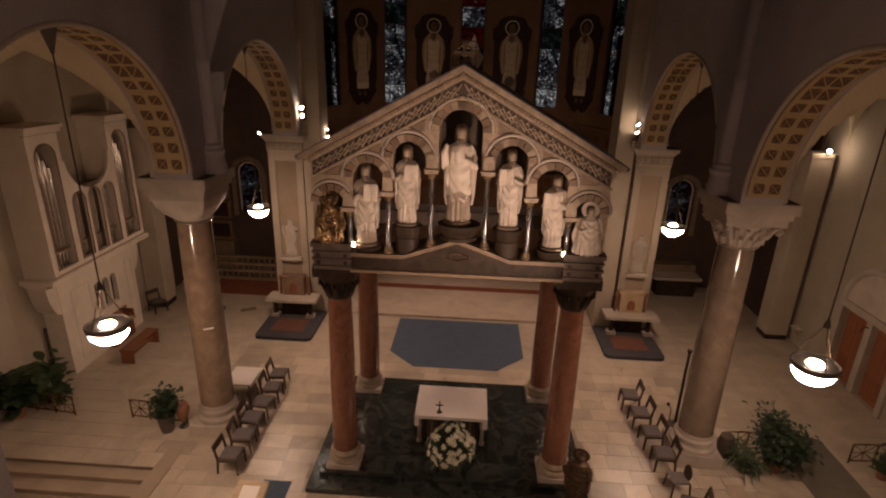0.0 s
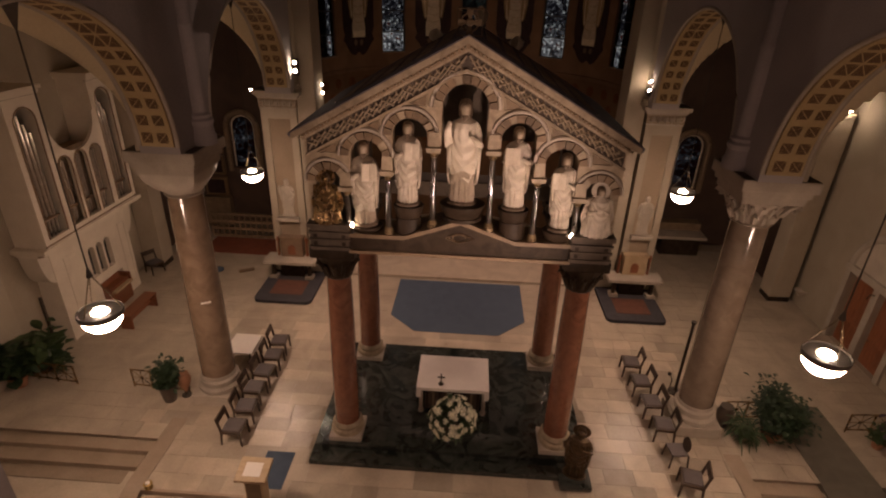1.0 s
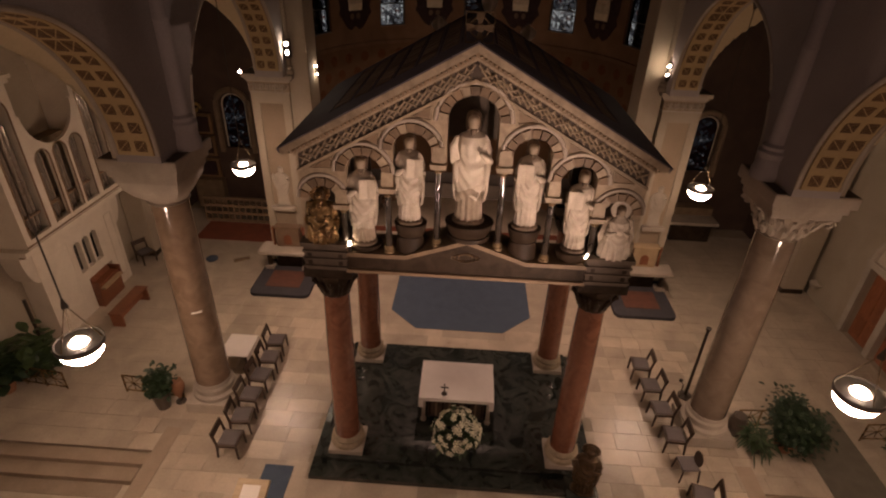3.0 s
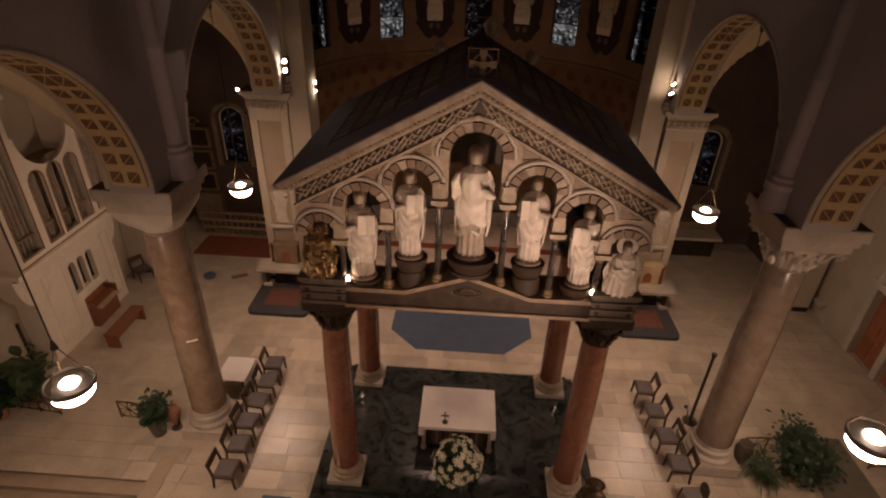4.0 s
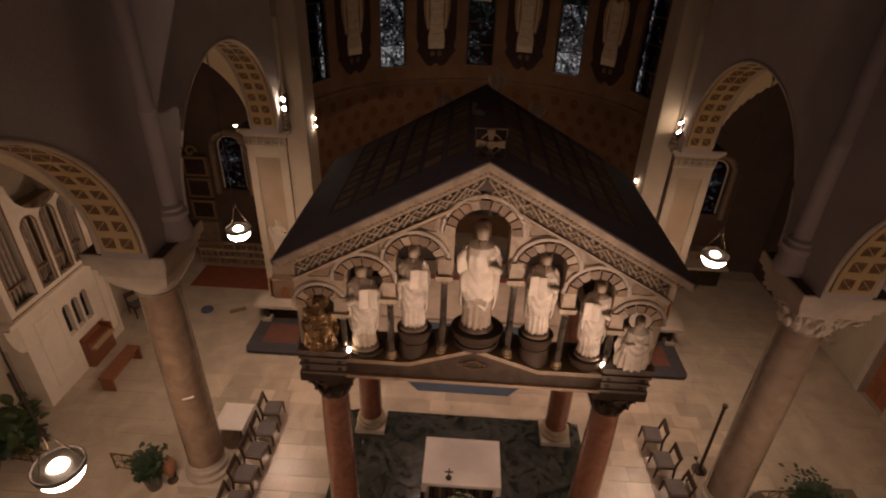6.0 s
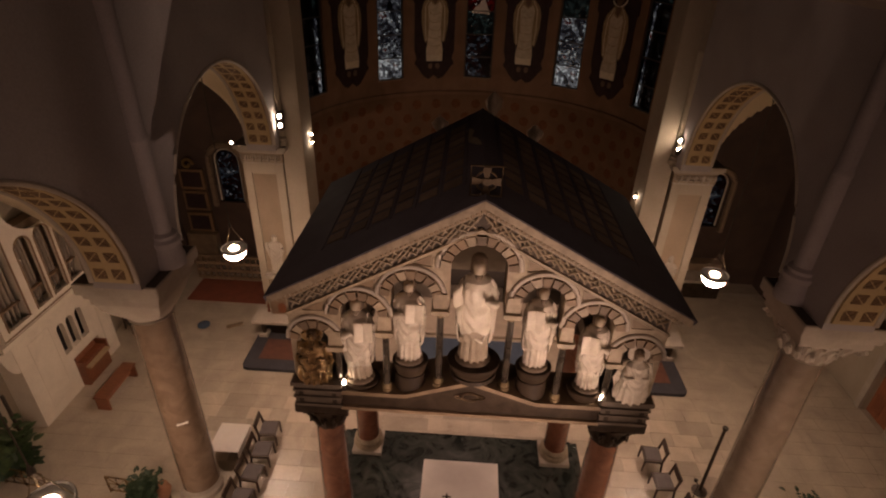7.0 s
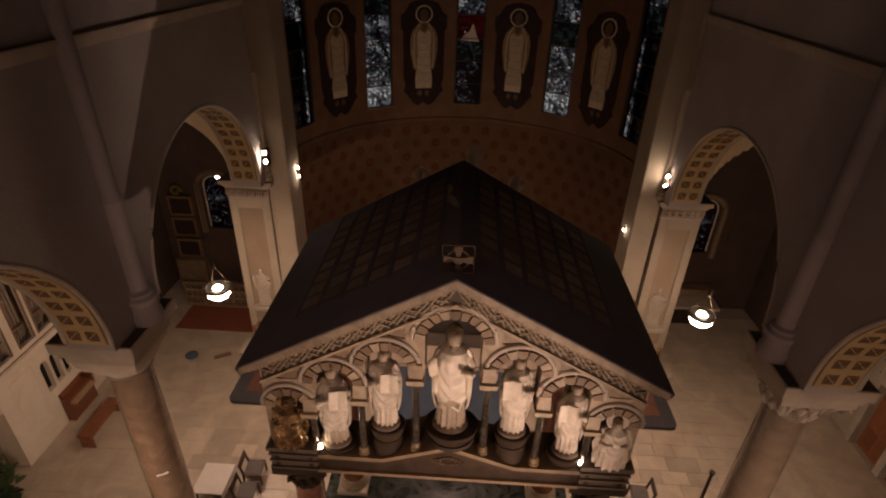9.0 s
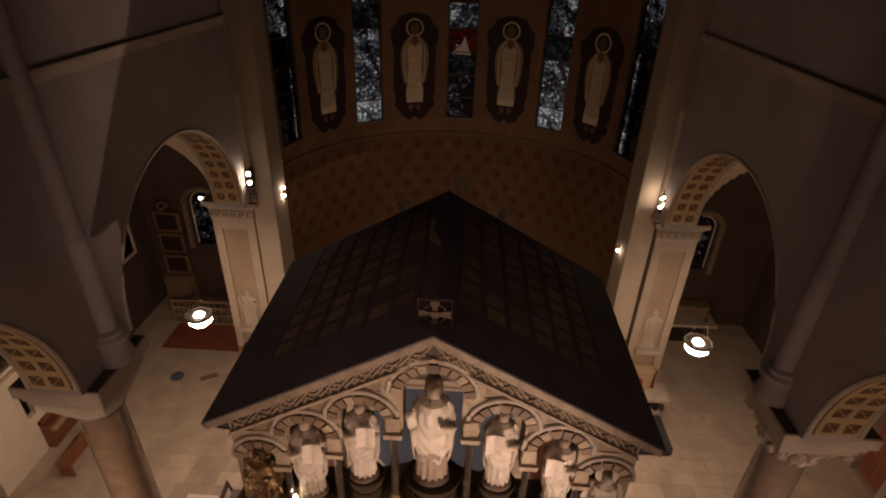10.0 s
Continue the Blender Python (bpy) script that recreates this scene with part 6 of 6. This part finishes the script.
# ---- side altars before the piers ----
for s in (-1, 1):
    cx = -8.0 if s < 0 else 7.48
    sx0 = 0.15 if s < 0 else -0.23   # the step lies a little towards the axis
    sa = thing("side_altar", "stone side altar slab on stubby columns upon a dark step", "altar", (cx, 0, 0), 0, "side altars")
    rim = [(sx0 + ex * (0.98 + 0.27 * math.cos(k * math.pi / 10)), 20.38 - 0.27 * math.sin(k * math.pi / 10)) for ex, ks in ((-1, range(6)), (1, range(5, -1, -1))) for k in ks] + [(sx0 + 1.25, 22.84), (sx0 - 1.25, 22.84)]
    part("step", mend(prism(bmesh.new(), rim, 0, 0.14, lambda u, d, v: (u, v, d))), M_SLATE, sa, "dark rounded step covered in grey-blue carpet")
    part("mensa", boxm(-1.18, 1.18, 21.86, 22.82, 0.93, 1.08, bevel=0.03), M_STONE, sa, "pale stone slab")
    part("core", boxm(-0.55, 0.55, 22.3, 22.82, 0.14, 0.93), M_DARKSTONE, sa)
    for sx in (-1, 1):
        part("leg", lathe(bmesh.new(), [(0.15, 0.14), (0.15, 0.24), (0.10, 0.28), (0.10, 0.75), (0.14, 0.82), (0.16, 0.93)], (sx * 0.82, 22.18, 0), 18), M_DARKSTONE, sa, "", True)
        part("foot", boxm(sx * 0.82 - 0.19, sx * 0.82 + 0.19, 21.98, 22.38, 0.14, 0.30, bevel=0.03), M_STONE, sa)
    o = tagged(part("carpet", boxm(cx + sx0 - 0.72, cx + sx0 + 0.72, 20.68, 21.9, 0.141, 0.155), M_RUST), "small faded red carpet on the side altar step", "carpet", "side altar carpets")
    tb = thing("tabernacle", "brown stone tabernacle box with dark posts on the side altar" if s < 0 else "golden wooden tabernacle box with posts on the side altar", "tabernacle", (cx, 22.58, 1.08), 0, "tabernacles")
    case = M_BROWNBOX if s < 0 else M_PALEWOOD
    part("body", boxm(-0.50, 0.50, -0.14, 0.22, 0, 0.88, bevel=0.015), case, tb)
    part("roof", boxm(-0.56, 0.56, -0.18, 0.23, 0.88, 0.97, bevel=0.02), case, tb)
    part("door", mend(prism(bmesh.new(), [(-0.17, 0.12), (0.17, 0.12)] + [(0.17 * math.cos(k * math.pi / 8), 0.42 + 0.17 * math.sin(k * math.pi / 8)) for k in range(9)], -0.165, -0.138, along_x)), M_WOOD, tb, "dark arched door")
    for sx in (-1, 1):
        part("post", lathe(bmesh.new(), [(0.07, 0), (0.07, 0.05), (0.045, 0.1), (0.045, 0.62), (0.07, 0.7), (0.09, 0.8), (0.03, 0.92)], (sx * 0.66, 0.02, 0), 12), M_WOOD, tb, "dark turned post", True)

# ---- organ in the aisle ----
org = thing("pipe_organ", "cream painted pipe organ with arched openings and metal pipes", "organ", (0, 0, 0))
OX = -14.2


def ox(u, d, z):
    return (OX - d, u, z)


bm = bmesh.new()
seg(bm, [16.75, 18.45], flat(0), flat(3.7), 0.4, 1.16, ox)
for c in (18.72, 19.2, 19.68):
    seg(bm, arc(c, 0.185, 10), arch_low(c, 0.185, 2.78), flat(3.7), 0.4, 0.6, ox)
    seg(bm, [c - 0.185, c + 0.185], flat(1.32), flat(1.7), 0.4, 0.6, ox)
for a, b in ((18.45, 18.535), (18.905, 19.015), (19.385, 19.495), (19.865, 20.35)):
    seg(bm, [a, b], flat(1.32), flat(3.7), 0.4, 0.6, ox)
seg(bm, [18.45, 18.75], flat(0), flat(1.32), 0.4, 0.6, ox)
seg(bm, [20.2, 20.35], flat(0), flat(1.32), 0.4, 0.6, ox)
seg(bm, [20.35, 21.1], flat(0), flat(3.7), 0.4, 1.16, ox)
part("lower_case", weld(bm), M_ORGAN, org, "cream lower case with three small arches")
# near-black board: the case's inner shade is put into its colour
part("case_back", boxm(-15.34, -15.0, 16.82, 21.04, 0.0, 3.69), M_DARK, org)
for a, b in ((17.3, 18.3), (20.5, 20.95)):
    bm = bmesh.new()
    for q in ((a, a + 0.04, 0.4, 3.2), (b - 0.04, b, 0.4, 3.2), (a, b, 0.4, 0.44), (a, b, 3.16, 3.2)):
        seg(bm, [q[0], q[1]], flat(q[2]), flat(q[3]), 0.385, 0.405, ox)
    part("panel_moulding", mend(bm), M_ORGAN, org)
bm = bmesh.new()
for d, z0, z1, g in ((0.28, 3.7, 3.8, 0.02), (0.12, 3.8, 3.9, 0.1), (-0.06, 3.9, 4.06, 0.2)):
    seg(bm, [16.3 - g, 21.6 + g], flat(z0), flat(z1), d, 1.15, ox)
part("cornice", mend(bm), M_ORGAN, org, "moulded overhanging cornice")
# curved bracket at each end
for y0, s in ((16.78, -1), (21.08, 1)):
    poly = [(y0, 2.4)] + [(y0 + s * 0.5 * math.sin(k * math.pi / 16), 3.7 - 1.3 * math.cos(k * math.pi / 16) * 0.9 if k < 8 else 3.7) for k in range(9)] + [(y0, 3.7)]
    part("bracket", mend(prism(bmesh.new(), poly, 0.42, 1.1, ox)), M_ORGAN, org)
bm = bmesh.new()


def tower(y0, y1, c, r, top):
    bm = bmesh.new()
    seg(bm, [y0, c - r], flat(4.06), flat(top), 0.0, 0.12, ox)
    seg(bm, arc(c, r, 12), arch_low(c, r, top - 0.80), flat(top), 0.0, 0.12, ox)
    seg(bm, [c - r, c + r], flat(4.06), flat(4.3), 0.0, 0.12, ox)
    seg(bm, [c + r, y1], flat(4.06), flat(top), 0.0, 0.12, ox)
    seg(bm, [y0, y0 + 0.06], flat(4.06), flat(top), 0.12, 1.15, ox)
    seg(bm, [y1 - 0.06, y1], flat(4.06), flat(top), 0.12, 1.15, ox)
    seg(bm, [y0 - 0.08, y1 + 0.08], flat(top), flat(top + 0.14), -0.1, 1.15, ox)
    seg(bm, [y0 - 0.14, y1 + 0.14], flat(top + 0.14), flat(top + 0.26), -0.18, 1.15, ox)
    part("pipe_tower", weld(bm), M_ORGAN, org, "cream pipe tower with moulded top and arched opening")


tower(16.35, 17.75, 17.05, 0.46, 9.0)
tower(20.25, 21.6, 20.92, 0.44, 9.0)
for c in (18.17, 19.0, 19.83):
    seg(bm, arc(c, 0.33, 12), arch_low(c, 0.33, 6.45), lambda u: 7.95 - math.sqrt(max(0, 1.16 ** 2 - (u - 19.0) ** 2)) if abs(u - 19.0) < 1.16 else 7.95, 0.0, 0.12, ox)
    seg(bm, [c - 0.33, c + 0.33], flat(4.06), flat(4.3), 0.0, 0.12, ox)
for a, b in ((17.75, 17.84), (18.5, 18.67), (19.33, 19.5), (20.16, 20.25)):
    n2 = 6
    seg(bm, [a + (b - a) * k / n2 for k in range(n2 + 1)], flat(4.06), lambda u: 7.95 - math.sqrt(max(0, 1.16 ** 2 - (u - 19.0) ** 2)) if abs(u - 19.0) < 1.16 else 7.95, 0.0, 0.12, ox)
part("upper_case", weld(bm), M_ORGAN, org, "cream middle case with three arches and curved dip")
# brown gilt fillets under the mouldings and round the openings
for y0, y1, z in ((16.28, 17.82, 8.97), (20.18, 21.67, 8.97), (16.1, 21.8, 3.86), (16.35, 21.6, 4.10)):
    part("fillet", mend(seg(bmesh.new(), [y0, y1], flat(z), flat(z + 0.05), -0.02 if z > 4 else 0.02, 0.03 if z > 4 else 0.2, ox)), M_TRIM, org)
for c, r, z in ((17.05, 0.46, 8.20), (20.92, 0.44, 8.20), (18.17, 0.33, 6.45), (19.0, 0.33, 6.45), (19.83, 0.33, 6.45)):
    pts = [ox(c - r, 0.0, 4.32)] + [ox(c - r * math.cos(math.pi * k / 14), 0.0, z + r * math.sin(math.pi * k / 14)) for k in range(15)] + [ox(c + r, 0.0, 4.32)]
    part("opening_moulding", tube(bmesh.new(), pts, 0.028, 6), M_TRIM, org, "", True)
bm = boxm(-15.34, -15.1, 16.4, 17.7, 4.06, 8.9)
box(bm, -15.34, -15.1, 20.3, 21.55, 4.06, 8.9)
box(bm, -15.34, -14.9, 17.7, 20.3, 4.06, 6.75)
part("inner_back", bm, M_BROWNSTONE, org, "brown boards behind the pipes")


def pipes(y0, y1, n, z0, zfun):
    for k in range(n):
        y = y0 + (y1 - y0) * (k + 0.5) / n
        r = (y1 - y0) / n * 0.44
        z1 = zfun((k + 0.5) / n)
        part("pipe", lathe(bmesh.new(), [(r * 0.25, z0), (r, z0 + 0.55), (r, z0 + 0.62), (r * 0.8, z0 + 0.64), (r, z0 + 0.68), (r, z1), (r * 0.85, z1)], (OX - 0.3, y, 0), 12), M_PIPE, org, "", True)


# rack boards that hold the pipe feet
for y0, y1 in ((16.6, 17.5), (20.5, 21.35), (17.86, 18.48), (18.69, 19.31), (19.52, 20.14)):
    part("pipe_rack", boxm(OX - 0.46, OX - 0.14, y0, y1, 4.86, 4.93, bevel=0.008), M_TRIM, org, "brown rack board across the pipe feet")
pipes(16.6, 17.5, 5, 4.2, lambda t: 8.45 - 1.5 * abs(t - 0.45))
pipes(20.5, 21.35, 5, 4.2, lambda t: 8.45 - 1.5 * abs(t - 0.45))
for c in (18.17, 19.0, 19.83):
    pipes(c - 0.33, c + 0.33, 5, 4.2, lambda t: 6.2 + 0.4 * t)
# console
con = thing("organ_console", "red-brown wooden organ console built into the case", "console", (-14.72, 19.47, 0))
part("body", boxm(-0.25, 0.36, -0.68, 0.68, 0, 0.78, bevel=0.02), M_WOOD, con)
part("keyboard", boxm(-0.2, 0.55, -0.6, 0.6, 0.78, 0.86, bevel=0.01), M_PALEWOOD, con, "pale keyboard shelf")
part("keyboard", boxm(-0.22, 0.36, -0.6, 0.6, 0.86, 0.98, bevel=0.01), M_WOOD, con)
part("music_desk", boxm(-0.02, 0.02, -0.55, 0.55, 0, 0.32, bevel=0.01, m=pose(0.05, 0, 1.0, 0, -18)), M_WOOD, con)
part("cheek", boxm(-0.2, 0.42, -0.72, -0.64, 0.7, 1.15, bevel=0.02), M_WOOD, con)
part("cheek", boxm(-0.2, 0.42, 0.64, 0.72, 0.7, 1.15, bevel=0.02), M_WOOD, con)
be = thing("organ_bench", "long red-brown wooden organ bench", "bench", (-13.14, 18.55, 0), 0)
part("seat", boxm(-0.25, 0.25, -0.95, 0.95, 0.56, 0.62, bevel=0.015), M_WOOD, be)
for sy in (-1, 1):
    part("end", boxm(-0.24, 0.24, sy * 0.86 - 0.035, sy * 0.86 + 0.035, 0, 0.56, bevel=0.01), M_WOOD, be)
part("stretcher", boxm(-0.03, 0.03, -0.82, 0.82, 0.2, 0.3, bevel=0.008), M_WOOD, be)
part("backrail", boxm(-0.24, -0.20, -0.82, 0.82, 0.34, 0.56, bevel=0.008), M_WOOD, be)
ch2 = copy_thing(ch, pose(-14.55, 22.25, 0, 0, 0, 60))
ch2["label"] = "dark wooden chair standing alone in the shadow beyond the organ"

# small things on the floor
tagged(part("cushion", lathe(bmesh.new(), [(0.2, 0), (0.26, 0.04), (0.26, 0.1), (0.2, 0.14), (0, 0.15)], (-11.74, 22.67, 0), 20), M_BLUE, None, "", True), "round dark blue floor cushion", "cushion")
o = tagged(part("kneeler", boxm(-0.35, 0.35, -0.09, 0.09, 0, 0.1, bevel=0.03), M_BROWNSTONE), "small narrow brown kneeling cushion on the floor", "cushion")
o.matrix_world = pose(-10.4, 22.78, 0, 0, 0, 30)

# ---- chapels ----
lat = thing("lattice_screen", "low brown lattice screen in the dark chapel", "screen", (0, 26.42, 0))
for k in range(12):
    part("post", boxm(-13.6 + 0.3 * k - 0.03, -13.6 + 0.3 * k + 0.03, -0.05, 0.05, 0, 1.38), M_BROWNSTONE, lat)
for z in (0.02, 0.44, 0.84, 1.24):
    part("bar", boxm(-13.6, -10.3, -0.06, 0.06, z, z + 0.14, bevel=0.01), M_BROWNSTONE, lat)
rd = thing("reredos", "dark gilded chapel reredos with painted panels and curved top", "reredos", (-13.95, 28.3, 0))
part("base", boxm(-0.75, 0.75, -0.35, 0.1, 0, 1.6, bevel=0.03), M_BROWNSTONE, rd)
for z0 in (1.65, 2.85, 4.0):
    part("frame", boxm(-0.62, 0.62, -0.1, 0.1, z0, z0 + 1.05, bevel=0.03), M_TRIM, rd, "dull gilded frame")
    part("panel", boxm(-0.48, 0.48, -0.125, -0.09, z0 + 0.14, z0 + 0.92), M_PANEL, rd, "dark painted panel")
part("scroll", tube(bmesh.new(), [(-0.6 + (0.3 - 0.02 * k) * math.cos(k * 0.6) + 0.5, -0.06, 5.3 + (0.3 - 0.02 * k) * math.sin(k * 0.6)) for k in range(12)], 0.07, 6), M_GOLD, rd, "", True)
ca = thing("chapel_altar", "plain dark chapel altar with pale slab", "altar", (11.2, 27.4, 0))
part("body", boxm(-1.0, 1.0, -0.35, 0.4, 0, 0.95, bevel=0.02), M_DARKSTONE, ca)
part("mensa", boxm(-1.25, 1.25, -0.5, 0.45, 0.95, 1.1, bevel=0.02), M_STONE, ca)
part("gradine", boxm(-1.2, 1.2, 0.46, 1.1, 0, 1.5, bevel=0.02), M_BROWNSTONE, ca)
for s in (-1, 1):
    sw = thing("window_surround", "arched carved surround of the chapel window", "surround", (X0 + (-12.0 if s < 0 else 11.5), 28.55, 0), 0, "chapel window surrounds")
    pts = [(-0.85, 0, 3.0), (-0.85, 0, 5.4)] + [(-0.85 * math.cos(math.pi * k / 12), 0, 5.4 + 0.85 * math.sin(math.pi * k / 12)) for k in range(1, 12)] + [(0.85, 0, 5.4), (0.85, 0, 3.0)]
    part("arch", tube(bmesh.new(), pts, 0.14, 8), M_BROWNSTONE, sw, "", True)

# ---- door in the aisle wall ----
dr = tagged(new("door_1"), "red-brown wooden double door under a stone arch", "door", "", "structure")
dr.matrix_world = pose(15.25, 18.65, 0)
for sy in (-1, 1):
    a, b = sorted((sy * 0.16, sy * 1.44))
    lf = part("leaf", boxm(-0.03, 0.04, a, b, 0.0, 2.98, bevel=0.006), M_WOOD, dr)
    for z0, z1 in ((0.2, 1.0), (1.15, 2.75)):
        for c0, c1 in ((a + 0.12, (a + b) / 2 - 0.06), ((a + b) / 2 + 0.06, b - 0.12)):
            part("panel", boxm(-0.05, -0.028, c0, c1, z0, z1, bevel=0.012), M_WOOD, lf)
    part("handle", tube(bmesh.new(), [(-0.05, sy * 0.26, 1.0), (-0.10, sy * 0.26, 1.0), (-0.10, sy * 0.4, 1.0)], 0.012, 6), M_IRON, lf)
    a, b = sorted((sy * 1.45, sy * 1.70))
    part("jamb", boxm(-0.36, -0.20, a, b, 0, 3.0, bevel=0.02), M_STONE, dr, "pale stone door jamb")
part("mullion", boxm(-0.30, 0.03, -0.15, 0.15, 0, 3.0, bevel=0.03), M_STONE, dr, "pale stone post between the leaves")
part("lintel", boxm(-0.38, -0.20, -1.78, 1.78, 3.0, 3.28, bevel=0.02), M_STONE, dr, "pale stone lintel")
pts = [(-0.28, -1.58 * math.cos(math.pi * k / 24), 3.28 + 1.58 * math.sin(math.pi * k / 24)) for k in range(25)]
part("arch_moulding", tube(bmesh.new(), pts, 0.13, 8), M_STONE, dr, "", True)
poly = [(-1.5 * math.cos(math.pi * k / 24), 3.28 + 1.5 * math.sin(math.pi * k / 24)) for k in range(25)]
part("tympanum", mend(prism(bmesh.new(), poly, -0.27, -0.245, along_y)), M_STONE, dr, "plain stone tympanum")
sg = thing("wall_bracket", "small dark iron bracket on the door frame", "bracket", (14.90, 18.65, 2.75))
part("arm", tube(bmesh.new(), [(0.06, 0, 0), (-0.12, 0, 0.05), (-0.2, 0, -0.15)], 0.025, 6), M_IRON, sg)
ft = thing("holy_water_stoup", "small carved stone stoup on the aisle wall", "stoup", (14.86, 22.3, 0.85))
part("basin", lathe(bmesh.new(), [(0.06, -0.3), (0.2, -0.12), (0.28, 0), (0.24, 0.02), (0.2, -0.06)], n=20), M_STONE, ft, "", True)

# ---- floor slabs, laid last ----
floor = bpy.data.objects["floor"]
tb0 = boxm(-0.5, 0.5, -0.5, 0.5, -0.03, 0.0)
tile = bpy.data.meshes.new("slab")
tb0.to_mesh(tile)
tb0.free()
rt = random.Random(3)
rest = bmesh.new()
count = 0
y = 10.6
row = 0
while y < 27.5:
    d = 0.62 if row % 2 else 0.56
    lim = (X0 - 8.26, X0 + 8.26) if y < 12.3 else (-15.3, 15.0)
    x = lim[0]
    first = True
    while x < lim[1] - 0.02:
        w2 = rt.uniform(0.62, 1.15)
        if first:
            w2 *= rt.uniform(0.4, 1)
            first = False
        w2 = min(w2, lim[1] - x)
        cx, cy = x + w2 / 2, y + d / 2
        inside = abs(cx - X0) < 3.9 and 11.9 < cy < 17.3
        if w2 > 0.06 and not inside and not (y > 23 - d and abs(cx - X0) < 6.8):
            if count < 300 and abs(cx - X0) < 9.5 and y < 18.5:
                o = part("slab", tile, M_FLOOR, floor)
                o.location = (cx, cy, rt.uniform(-0.001, 0.001))
                o.scale = (w2 - 0.009, d - 0.009, 1)
                count += 1
            else:
                hz = rt.uniform(-0.001, 0.001)
                box(rest, cx - w2 / 2 + 0.0045, cx + w2 / 2 - 0.0045, cy - d / 2 + 0.0045, cy + d / 2 - 0.0045, -0.03, hz)
        x += w2
    y += d
    row += 1
o = part("floor_slabs", rest, M_FLOOR, floor)
o["kind"] = "stuff"
